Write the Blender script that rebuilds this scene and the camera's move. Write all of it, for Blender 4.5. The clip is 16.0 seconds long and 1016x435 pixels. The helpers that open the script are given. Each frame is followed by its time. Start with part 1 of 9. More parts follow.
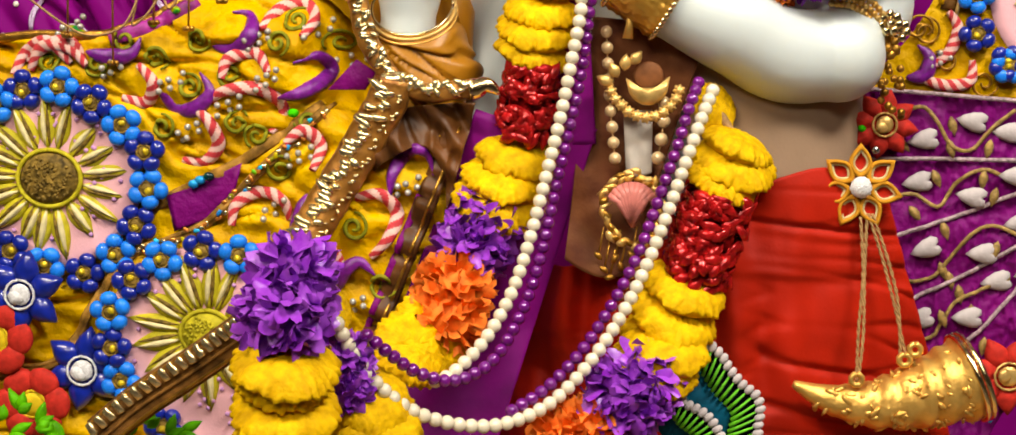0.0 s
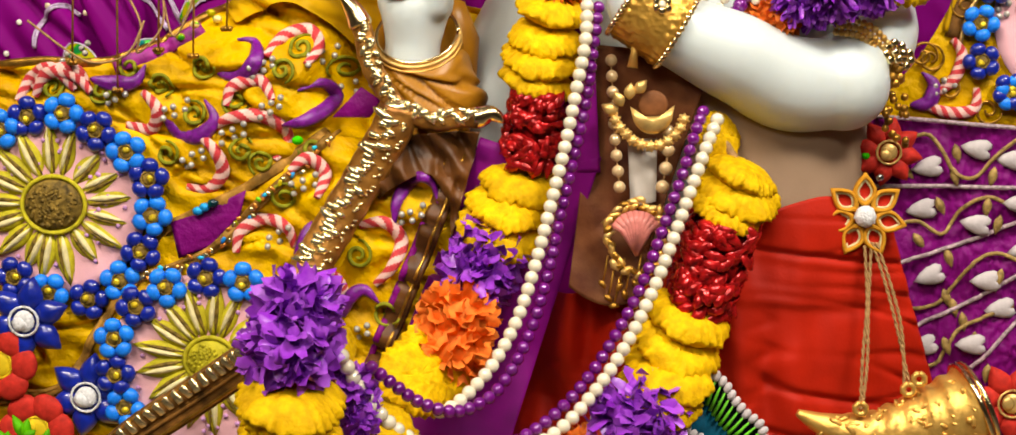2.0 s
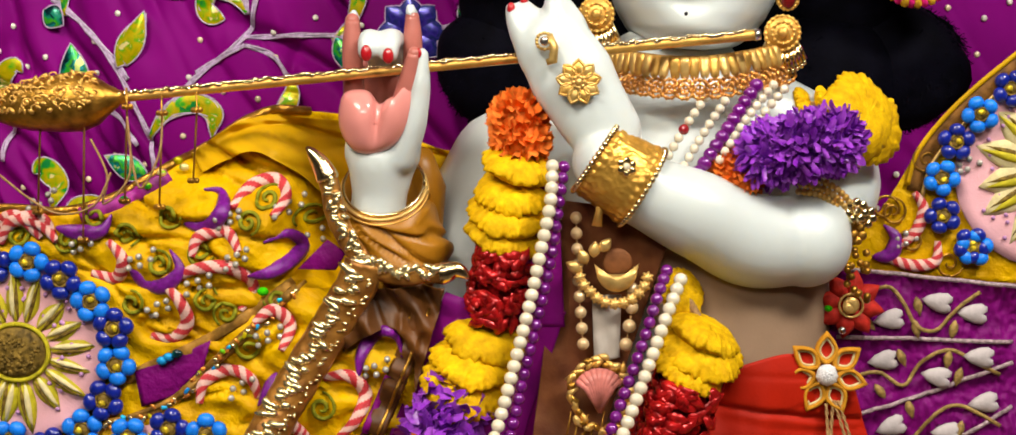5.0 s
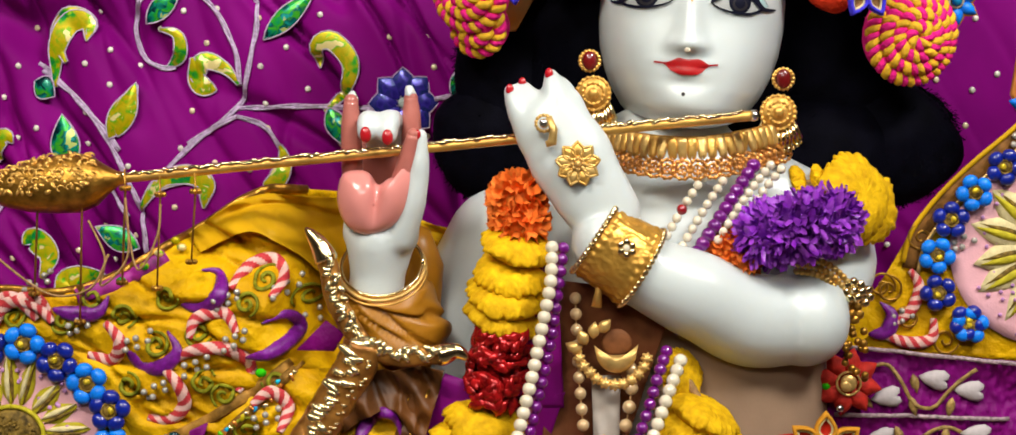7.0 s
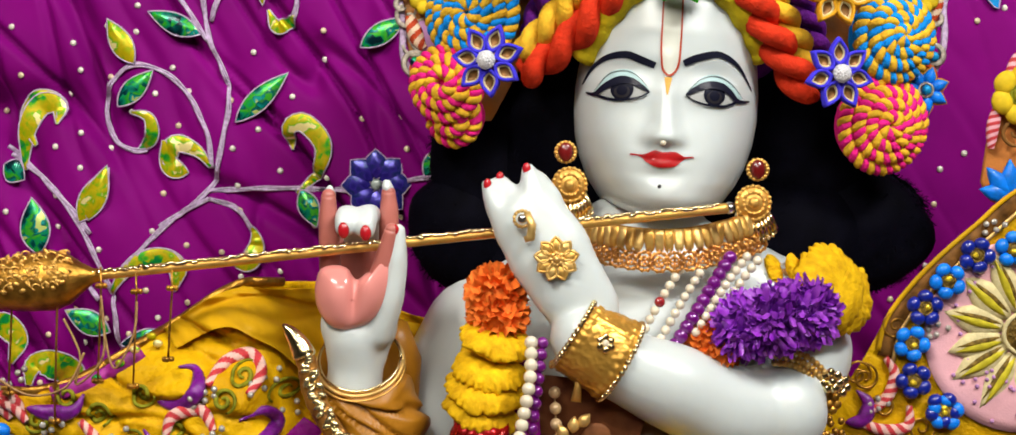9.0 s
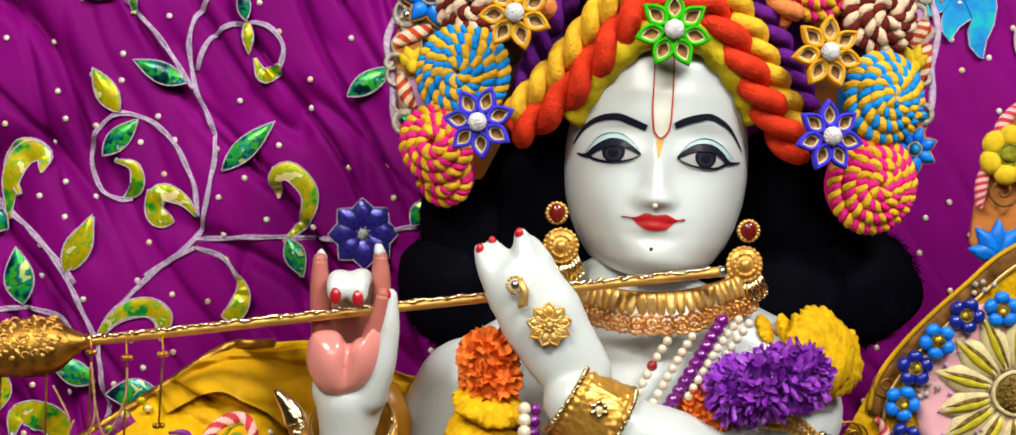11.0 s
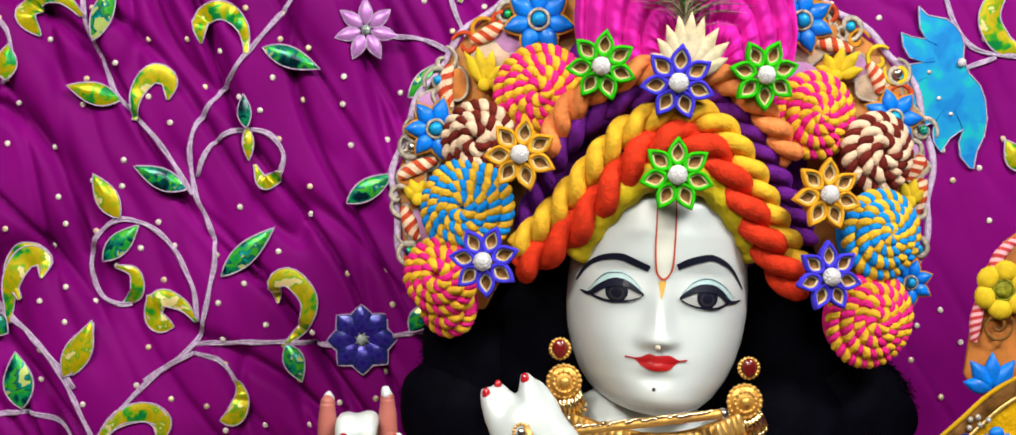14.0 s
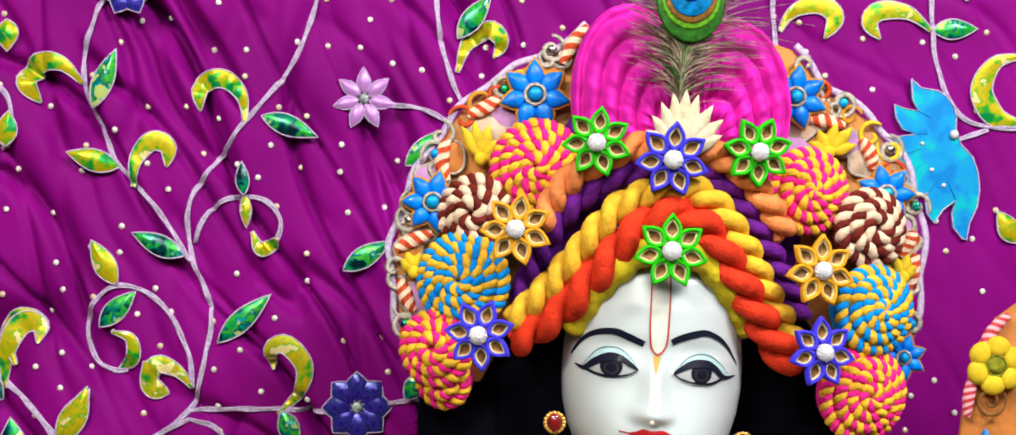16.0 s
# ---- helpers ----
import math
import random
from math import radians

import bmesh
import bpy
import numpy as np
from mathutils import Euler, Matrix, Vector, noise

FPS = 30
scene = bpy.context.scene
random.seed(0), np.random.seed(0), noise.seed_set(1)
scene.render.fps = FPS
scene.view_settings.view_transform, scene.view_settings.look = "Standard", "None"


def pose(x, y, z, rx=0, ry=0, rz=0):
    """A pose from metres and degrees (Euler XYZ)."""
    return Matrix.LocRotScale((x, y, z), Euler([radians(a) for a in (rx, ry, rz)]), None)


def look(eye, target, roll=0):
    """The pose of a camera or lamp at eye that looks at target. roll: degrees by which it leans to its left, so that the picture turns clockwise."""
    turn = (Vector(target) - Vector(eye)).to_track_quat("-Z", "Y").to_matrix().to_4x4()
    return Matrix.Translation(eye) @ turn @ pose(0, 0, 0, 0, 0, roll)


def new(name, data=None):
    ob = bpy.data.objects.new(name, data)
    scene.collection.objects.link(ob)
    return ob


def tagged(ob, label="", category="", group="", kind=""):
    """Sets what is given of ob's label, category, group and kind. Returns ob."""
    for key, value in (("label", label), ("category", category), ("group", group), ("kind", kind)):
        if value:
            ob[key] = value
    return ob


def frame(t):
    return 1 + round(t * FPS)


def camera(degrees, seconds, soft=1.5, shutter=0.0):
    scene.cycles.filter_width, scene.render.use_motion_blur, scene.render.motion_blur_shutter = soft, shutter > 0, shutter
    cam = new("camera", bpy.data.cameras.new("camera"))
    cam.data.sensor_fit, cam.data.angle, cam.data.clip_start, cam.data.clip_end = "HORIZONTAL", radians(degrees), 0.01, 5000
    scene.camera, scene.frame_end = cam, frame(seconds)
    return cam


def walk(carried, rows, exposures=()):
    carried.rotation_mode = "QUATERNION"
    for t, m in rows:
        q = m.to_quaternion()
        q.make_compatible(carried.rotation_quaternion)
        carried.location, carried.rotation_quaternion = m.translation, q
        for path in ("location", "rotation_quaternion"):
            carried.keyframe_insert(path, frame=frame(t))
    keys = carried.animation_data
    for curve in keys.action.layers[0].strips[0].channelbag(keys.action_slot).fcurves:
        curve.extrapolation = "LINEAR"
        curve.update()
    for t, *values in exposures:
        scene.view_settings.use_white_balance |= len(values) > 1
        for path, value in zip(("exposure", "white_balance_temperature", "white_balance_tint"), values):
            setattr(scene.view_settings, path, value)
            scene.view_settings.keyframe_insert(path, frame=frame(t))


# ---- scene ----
import mathutils
cam = camera(39.0, 16.0)
ROWS = [
    (0, -0.0760, -0.9584, 1.4878, 83.894, 1.850, 4.470),
    (0.5, -0.0750, -0.9581, 1.4929, 83.702, 1.890, 4.715),
    (1, -0.0774, -0.9583, 1.4971, 83.811, 1.889, 4.636),
    (1.5, -0.0771, -0.9578, 1.5009, 83.904, 1.820, 4.579),
    (2, -0.0785, -0.9570, 1.5055, 83.904, 1.743, 4.468),
    (2.5, -0.0783, -0.9566, 1.5115, 84.095, 1.639, 4.408),
    (3, -0.0765, -0.9575, 1.5230, 84.341, 1.578, 4.347),
    (3.5, -0.0760, -0.9574, 1.5331, 84.611, 1.480, 4.055),
    (4, -0.0737, -0.9555, 1.5467, 84.785, 1.362, 3.831),
    (4.5, -0.0733, -0.9532, 1.5648, 84.907, 1.221, 3.647),
    (5, -0.0709, -0.9534, 1.5800, 85.387, 1.072, 3.498),
    (7.5, -0.0883, -0.9535, 1.6102, 87.646, 1.248, 2.285),
    (8, -0.0901, -0.9549, 1.6212, 88.184, 1.349, 1.988),
    (8.5, -0.0930, -0.9545, 1.6276, 88.821, 1.420, 1.456),
    (11, -0.1059, -0.9526, 1.6671, 89.471, 1.521, -0.043),
    (11.5, -0.1112, -0.9557, 1.6831, 89.795, 1.444, -0.249),
    (12, -0.1130, -0.9535, 1.6972, 89.815, 1.383, -0.478),
    (12.5, -0.1081, -0.9592, 1.7191, 90.002, 1.540, -0.468),
    (13, -0.1129, -0.9609, 1.7268, 90.181, 1.289, -0.781),
    (13.5, -0.1164, -0.9650, 1.7417, 90.120, 1.324, -0.891),
    (14, -0.1229, -0.9652, 1.7550, 89.842, 1.293, -0.979),
    (14.5, -0.1198, -0.9690, 1.7746, 90.176, 1.387, -0.873),
    (15, -0.1223, -0.9721, 1.7728, 90.975, 1.220, -1.004),
    (15.5, -0.1205, -0.9697, 1.7733, 91.365, 1.189, -0.926),
    (16, -0.1222, -0.9724, 1.7720, 91.814, 0.962, -1.126),
]
walk(cam, [(t, pose(x, y, z, rx, ry, rz)) for t, x, y, z, rx, ry, rz in ROWS],
     [(0.0, 0.12, 7300, 10), (2.5, 0.08, 7200, 10), (4.5, -0.06, 7100, 10), (8.0, -0.24, 6600, 10), (11.0, -0.24, 6650, 10), (14.0, -0.24, 6550, 10), (16.0, -0.03, 6300, 10)])

# world and lamps: a closed temple room with ceiling panels
world = bpy.data.worlds.new("world")
scene.world = world
world.use_nodes = True
world.node_tree.nodes["Background"].inputs[0].default_value = (0.9, 0.92, 1.0, 1)
world.node_tree.nodes["Background"].inputs[1].default_value = 0.25
scene.view_settings.exposure = 0.0


def area_lamp(name, eye, target, sx, sy, power, colour):
    d = bpy.data.lights.new(name, "AREA")
    d.shape, d.size, d.size_y, d.energy, d.color = "RECTANGLE", sx, sy, power, colour
    o = new(name, d)
    o.matrix_world = look(eye, target)
    return o


area_lamp("ceiling_lamp", (-0.75, -1.25, 2.93), (-0.05, 0.0, 1.55), 0.8, 0.4, 43, (1.0, 0.95, 0.86))
area_lamp("ceiling_lamp", (0.85, -1.05, 2.93), (0.0, 0.05, 1.6), 0.7, 0.4, 53, (1.0, 0.98, 0.95))
area_lamp("ceiling_lamp", (-0.1, -2.6, 2.9), (0.0, 0.1, 1.5), 1.6, 0.5, 32, (1.0, 0.96, 0.90))


# ---- materials ----
def mat(name, col, rough=0.6, metal=0.0, var=0.15, scale=60.0, bump=0.2, bscale=300.0, sheen=0.0, coat=0.0, rnd=0.0, sss=0.0, col2=None, bdist=0.0008):
    m = bpy.data.materials.new(name)
    m.use_nodes = True
    nt = m.node_tree
    b = nt.nodes["Principled BSDF"]
    tc = nt.nodes.new("ShaderNodeTexCoord")
    no = nt.nodes.new("ShaderNodeTexNoise")
    no.inputs["Scale"].default_value, no.inputs["Detail"].default_value = scale, 5
    nt.links.new(tc.outputs["Object"], no.inputs["Vector"])
    mix = nt.nodes.new("ShaderNodeMix")
    mix.data_type = "RGBA"
    ramp = nt.nodes.new("ShaderNodeMapRange")
    ramp.inputs[1].default_value, ramp.inputs[2].default_value = 0.3, 0.7
    nt.links.new(no.outputs["Fac"], ramp.inputs[0])
    nt.links.new(ramp.outputs[0], mix.inputs["Factor"])
    c2 = col2 if col2 else [c * (1 - 2 * var) for c in col]
    mix.inputs["A"].default_value = (*[min(1, c * (1 + var * 0.6)) for c in col], 1)
    mix.inputs["B"].default_value = (*c2, 1)
    out = mix.outputs["Result"]
    if rnd:
        oi = nt.nodes.new("ShaderNodeObjectInfo")
        mr = nt.nodes.new("ShaderNodeMapRange")
        mr.inputs[3].default_value, mr.inputs[4].default_value = 1 - rnd, 1 + rnd
        nt.links.new(oi.outputs["Random"], mr.inputs[0])
        hs = nt.nodes.new("ShaderNodeHueSaturation")
        nt.links.new(mr.outputs[0], hs.inputs["Value"])
        nt.links.new(out, hs.inputs["Color"])
        out = hs.outputs["Color"]
    nt.links.new(out, b.inputs["Base Color"])
    b.inputs["Roughness"].default_value, b.inputs["Metallic"].default_value = rough, metal
    b.inputs["Sheen Weight"].default_value, b.inputs["Coat Weight"].default_value = sheen, coat
    b.inputs["Coat Roughness"].default_value = 0.1
    b.inputs["Specular IOR Level"].default_value = 0.5 if rough < 0.3 else (0.3 if rough < 0.5 else 0.12)
    b.inputs["Sheen Tint"].default_value = (*col, 1)
    if sss:
        b.inputs["Subsurface Weight"].default_value = sss
        b.inputs["Subsurface Radius"].default_value = (0.6, 0.55, 0.5)
        b.inputs["Subsurface Scale"].default_value = 0.006
    if bump:
        n2 = nt.nodes.new("ShaderNodeTexNoise")
        n2.inputs["Scale"].default_value, n2.inputs["Detail"].default_value = bscale, 4
        nt.links.new(tc.outputs["Object"], n2.inputs["Vector"])
        bp = nt.nodes.new("ShaderNodeBump")
        bp.inputs["Strength"].default_value, bp.inputs["Distance"].default_value = bump, bdist
        nt.links.new(n2.outputs["Fac"], bp.inputs["Height"])
        nt.links.new(bp.outputs["Normal"], b.inputs["Normal"])
    return m


def glitter(name, cols, rough=0.22, scale=210.0):
    """Holographic foil: cells of several colours with their own slant."""
    m = mat(name, cols[0], rough, 0.3, bump=0)
    nt = m.node_tree
    b = nt.nodes["Principled BSDF"]
    vo = nt.nodes.new("ShaderNodeTexVoronoi")
    vo.inputs["Scale"].default_value = scale
    tc = nt.nodes["Texture Coordinate"]
    nt.links.new(tc.outputs["Object"], vo.inputs["Vector"])
    n3 = nt.nodes.new("ShaderNodeTexNoise")
    n3.inputs["Scale"].default_value = 42
    nt.links.new(tc.outputs["Object"], n3.inputs["Vector"])
    sep = nt.nodes.new("ShaderNodeSeparateColor")
    nt.links.new(vo.outputs["Color"], sep.inputs[0])
    ma = nt.nodes.new("ShaderNodeMath")
    ma.operation = "MULTIPLY_ADD"
    ma.inputs[1].default_value = 0.40
    nt.links.new(sep.outputs[0], ma.inputs[0])
    m2 = nt.nodes.new("ShaderNodeMath")
    m2.operation = "MULTIPLY_ADD"
    m2.inputs[1].default_value, m2.inputs[2].default_value = 3.2, -1.30
    nt.links.new(n3.outputs["Fac"], m2.inputs[0])
    nt.links.new(m2.outputs[0], ma.inputs[2])
    cr = nt.nodes.new("ShaderNodeValToRGB")
    cr.color_ramp.elements[0].color, cr.color_ramp.elements[1].color = (*cols[0], 1), (*cols[-1], 1)
    for i, c in enumerate(cols[1:-1]):
        e = cr.color_ramp.elements.new((i + 1) / (len(cols) - 1))
        e.color = (*c, 1)
    cr.color_ramp.elements[-1].position = 0.9
    nt.links.new(ma.outputs[0], cr.inputs[0])
    nt.links.new(cr.outputs[0], b.inputs["Base Color"])
    bp = nt.nodes.new("ShaderNodeBump")
    bp.inputs["Strength"].default_value, bp.inputs["Distance"].default_value = 0.38, 0.002
    nt.links.new(sep.outputs[1], bp.inputs["Height"])
    nt.links.new(bp.outputs["Normal"], b.inputs["Normal"])
    return m


MARBLE = mat("marble", (0.615, 0.675, 0.675), 0.25, var=0.03, scale=14, bump=0.02, coat=0.35, sss=0.55)
MARBLE.node_tree.nodes["Principled BSDF"].inputs["Coat Roughness"].default_value = 0.32
MARBLE.node_tree.nodes["Principled BSDF"].inputs["Roughness"].default_value = 0.36
BLACK = mat("black_paint", (0.008, 0.009, 0.022), 0.50, var=0.1, bump=0, coat=0.06)
EYEWHITE = mat("eye_white", (0.44, 0.46, 0.45), 0.5, var=0.02, bump=0)
IRIS = mat("iris_grey", (0.032, 0.029, 0.033), 0.35, bump=0, coat=0.1)
LIP = mat("lip_red", (0.42, 0.010, 0.012), 0.36, var=0.1, bump=0, coat=0.15)
NAIL = mat("nail_red", (0.5, 0.012, 0.02), 0.2, bump=0, coat=0.5)
FINGERPINK = mat("finger_pink", (0.50, 0.16, 0.13), 0.3, var=0.1, scale=40, bump=0.02, coat=0.3)
PALM = mat("palm_pink", (0.78, 0.29, 0.26), 0.2, var=0.06, scale=25, bump=0.02, coat=0.5)
TILAK = mat("cream_paint", (0.66, 0.68, 0.60), 0.3, var=0.03, bump=0, coat=0.3)
TILAKRED = mat("tilak_red", (0.5, 0.06, 0.02), 0.4, bump=0)
OCHREPAINT = mat("ochre_paint", (0.75, 0.42, 0.06), 0.4, bump=0)
LIDBLUE = mat("lid_blue", (0.44, 0.63, 0.64), 0.45, var=0.08, bump=0)
SATIN = mat("purple_satin", (0.225, 0.002, 0.185), 0.56, var=0.14, scale=9, bump=0.12, bscale=900)
SATIN.node_tree.nodes["Principled BSDF"].inputs["Specular IOR Level"].default_value = 0.05
YELLOWSILK = mat("yellow_silk", (0.74, 0.44, 0.003), 0.52, var=0.16, scale=28, bump=0.8, bscale=75, sheen=0.1, bdist=0.006, col2=(0.50, 0.25, 0.003))
LAPSILK = mat("lap_silk", (0.60, 0.33, 0.006), 0.5, var=0.14, scale=25, bump=0.3, bscale=120, sheen=0.1)
OCHRESILK = mat("ochre_silk", (0.40, 0.165, 0.010), 0.36, var=0.2, scale=25, bump=0.3, bscale=120, sheen=0.2)
REDSILK = mat("red_silk", (0.42, 0.014, 0.004), 0.55, var=0.16, scale=22, bump=0.2, bscale=500, sheen=0.25)
PURPLESILK = mat("violet_silk", (0.185, 0.003, 0.145), 0.5, var=0.12, scale=60, bump=0.7, bscale=140, sheen=0.04, bdist=0.003)
PINKFELT = mat("pink_cloth", (0.78, 0.42, 0.47), 0.8, var=0.08, scale=50, bump=0.3, bscale=700)
BROWNTRIM = mat("brown_trim", (0.23, 0.10, 0.022), 0.55, var=0.38, scale=90, bump=0.6, bscale=400)
TRIMGOLD = mat("trim_gold", (0.38, 0.19, 0.035), 0.5, 0.15, var=0.35, scale=110, bump=0.8, bscale=350)
GOLD = mat("gold", (0.84, 0.49, 0.12), 0.42, 0.72, var=0.14, scale=90, bump=0.6, bscale=350)
GOLDDARK = mat("old_gold", (0.52, 0.26, 0.04), 0.38, 0.85, var=0.3, scale=120, bump=0.8, bscale=260)
GOLDBRIGHT = mat("bright_gold", (1.0, 0.78, 0.42), 0.16, 1.0, var=0.1, bump=0.4, bscale=400, rnd=0.15)
COPPERFOIL = mat("copper_foil", (0.85, 0.30, 0.05), 0.25, 0.6, var=0.2, scale=200, bump=0.4)
AMBERFOIL = mat("amber_foil", (0.42, 0.19, 0.035), 0.34, 0.45, var=0.3, scale=70, bump=0.7, bscale=140, bdist=0.002, col2=(0.13, 0.045, 0.01))
PLATEGOLD = mat("plate_gold", (1.0, 0.76, 0.40), 0.25, 0.92, var=0.2, scale=200, bump=0.4, bscale=300, rnd=0.12)
WRAPSILK = mat("brown_silk", (0.13, 0.045, 0.009), 0.46, var=0.35, scale=40, bump=0.4, bscale=150, sheen=0.1)
FOILGOLD = mat("foil_gold", (0.74, 0.40, 0.07), 0.30, 0.55, var=0.25, scale=45, bump=0.5, bscale=110, bdist=0.002)
PALEGOLD = mat("pale_gold", (0.80, 0.52, 0.17), 0.38, 0.6, var=0.15, scale=120, bump=0.5, bscale=300)
SASHSILK = mat("sash_silk", (0.19, 0.003, 0.16), 0.5, var=0.2, scale=30, bump=0.3, bscale=150)
SILVER = mat("silver", (0.75, 0.73, 0.70), 0.25, 1.0, var=0.15, bump=0.3)
SILVERCORD = mat("silver_cord", (0.64, 0.50, 0.72), 0.5, 0.05, var=0.2, scale=300, bump=1.0, bscale=900)
BEADGREY = mat("grey_bead", (0.46, 0.43, 0.38), 0.25, 0.25, var=0.1, bump=0, coat=0.5)
PEARL = mat("pearl", (0.76, 0.68, 0.52), 0.18, var=0.04, bump=0, coat=0.8, rnd=0.06)
PURPLEBEAD = mat("purple_bead", (0.17, 0.006, 0.20), 0.14, 0.2, var=0.05, bump=0, coat=0.8, rnd=0.12)
REDBEAD = mat("red_bead", (0.35, 0.01, 0.02), 0.15, bump=0, coat=0.8, rnd=0.1)
HAIR = mat("black_hair", (0.002, 0.002, 0.005), 0.7, var=0.3, bump=0.5, bscale=500)
HAIR.node_tree.nodes["Principled BSDF"].inputs["Specular IOR Level"].default_value = 0.03
MARIGOLD = mat("marigold_yellow", (0.82, 0.50, 0.008), 0.7, var=0.12, scale=140, bump=0.7, bscale=330, rnd=0.12, bdist=0.0018, col2=(0.56, 0.30, 0.004))
ORANGEFL = mat("orange_flower", (0.94, 0.235, 0.035), 0.6, var=0.14, scale=150, bump=0.3, rnd=0.1)
# col2 is the lilac satin highlight, mixed into the petal colour
PURPLEFL = mat("purple_flower", (0.20, 0.010, 0.40), 0.30, var=0.3, scale=95, bump=0.2, rnd=0.12, col2=(0.40, 0.09, 0.62))
REDFOIL = mat("red_foil", (0.56, 0.012, 0.014), 0.16, 0.45, var=0.4, scale=160, bump=0.6, bscale=250, rnd=0.15)
BLUEFELT = mat("blue_felt", (0.004, 0.018, 0.30), 0.28, var=0.2, scale=200, bump=0.15, coat=0.4, rnd=0.1)
SKYFELT = mat("sky_felt", (0.001, 0.20, 0.84), 0.38, var=0.22, scale=120, bump=0.15, coat=0.12, rnd=0.1)
GREENFELT = mat("green_felt", (0.03, 0.55, 0.004), 0.8, var=0.12, scale=300, bump=0.4, bscale=1200)
VIOLETFELT = mat("violet_felt", (0.06, 0.045, 0.72), 0.8, var=0.12, scale=300, bump=0.4, bscale=1200)
AMBERFELT = mat("amber_felt", (0.78, 0.38, 0.02), 0.8, var=0.12, scale=300, bump=0.4, bscale=1200)
GOLDFELT = mat("gold_felt", (0.60, 0.26, 0.02), 0.7, var=0.12, scale=300, bump=0.4, bscale=1200)
SEQUINWHITE = mat("sequin_white", (0.80, 0.80, 0.82), 0.35, 0.1, var=0.12, scale=700, bump=1.0, bscale=1500)
BRONZEIN = mat("bronze_cloth", (0.25, 0.115, 0.03), 0.4, 0.4, var=0.25, scale=300, bump=0.5, rnd=0.25)
REDYARN = mat("red_yarn", (0.74, 0.042, 0.012), 0.75, var=0.15, scale=120, bump=0.9, bscale=480, bdist=0.0014, sheen=0.3)
YELLOWYARN = mat("yellow_yarn", (0.90, 0.52, 0.035), 0.75, var=0.15, scale=120, bump=0.9, bscale=480, bdist=0.0014, sheen=0.3)
VIOLETYARN = mat("violet_yarn", (0.14, 0.012, 0.25), 0.75, var=0.2, scale=120, bump=0.9, bscale=480, bdist=0.0014, sheen=0.3)
ORANGEYARN = mat("orange_yarn", (0.98, 0.30, 0.09), 0.75, var=0.15, scale=120, bump=0.9, bscale=480, bdist=0.0014, sheen=0.3)
PINKYARN = mat("pink_yarn", (0.92, 0.02, 0.27), 0.75, var=0.12, scale=120, bump=0.9, bscale=480, bdist=0.0014, sheen=0.3)
BROWNYARN = mat("brown_yarn", (0.16, 0.018, 0.012), 0.75, var=0.2, scale=120, bump=0.9, bscale=480, bdist=0.0014, sheen=0.3)
CREAMYARN = mat("cream_yarn", (0.88, 0.66, 0.46), 0.75, var=0.12, scale=120, bump=0.9, bscale=480, bdist=0.0014, sheen=0.3)
BLUEYARN = mat("blue_yarn", (0.005, 0.30, 0.92), 0.75, var=0.12, scale=120, bump=0.9, bscale=480, bdist=0.0014, sheen=0.3)
MAGENTAPAD = mat("magenta_satin", (0.76, 0.02, 0.44), 0.55, var=0.15, scale=35, bump=0.25, bscale=160, sheen=0.4)
RIBBON = mat("ribbon_silk", (0.36, 0.02, 0.26), 0.45, var=0.35, scale=110, bump=0.4, bscale=300)
LILACCLOTH = mat("lilac_cloth", (0.55, 0.28, 0.55), 0.6, var=0.15, bump=0.3)
ORANGECLOTH = mat("orange_cloth", (0.62, 0.22, 0.05), 0.6, var=0.2, scale=60, bump=0.4, bscale=500)
RIMCLOTH = mat("rim_cloth", (0.60, 0.20, 0.03), 0.55, var=0.2, scale=60, bump=0.6, bscale=300, col2=(0.42, 0.22, 0.09))
RIMCREAM = mat("rim_cream", (0.62, 0.46, 0.32), 0.55, var=0.2, scale=90, bump=0.5, bscale=500)
PEARLGOLD = mat("gold_pearl", (0.66, 0.46, 0.24), 0.18, 0.2, var=0.08, bump=0, coat=0.8, rnd=0.08)
BANDSILK = mat("lime_silk", (0.70, 0.55, 0.02), 0.5, var=0.2, scale=70, bump=0.9, bscale=130, bdist=0.003, col2=(0.46, 0.36, 0.01))
DARKSTONE = mat("dark_red_stone", (0.17, 0.008, 0.008), 0.2, bump=0, coat=0.5)
YELLOWFELT = mat("yellow_felt", (0.72, 0.50, 0.02), 0.6, var=0.15, scale=120, bump=0.3, bscale=700)
CREAMFELT = mat("cream_felt", (0.72, 0.62, 0.40), 0.6, var=0.15, scale=200, bump=0.4, bscale=700)
STITCHGREEN = mat("olive_thread", (0.26, 0.26, 0.015), 0.55, var=0.25, scale=200, bump=0.6, bscale=900)
BRAIDSILVER = mat("grey_braid", (0.50, 0.44, 0.36), 0.42, 0.25, var=0.25, scale=300, bump=0.8, bscale=900)
BRAID = mat("silver_braid", (0.46, 0.33, 0.36), 0.45, 0.2, var=0.3, scale=400, bump=1.0, bscale=800)
VINEBROWN = mat("vine_thread", (0.36, 0.23, 0.07), 0.45, 0.15, var=0.3, scale=300, bump=0.8, bscale=800)
# warm shade on the marble waist, put into a beige colour
WAISTSHADE = mat("waist_shade", (0.31, 0.205, 0.135), 0.5, var=0.10, scale=22, bump=0.15, bscale=400)
STITCHRED = mat("red_thread", (0.58, 0.05, 0.06), 0.5, var=0.15, scale=250, bump=0.6, bscale=900)
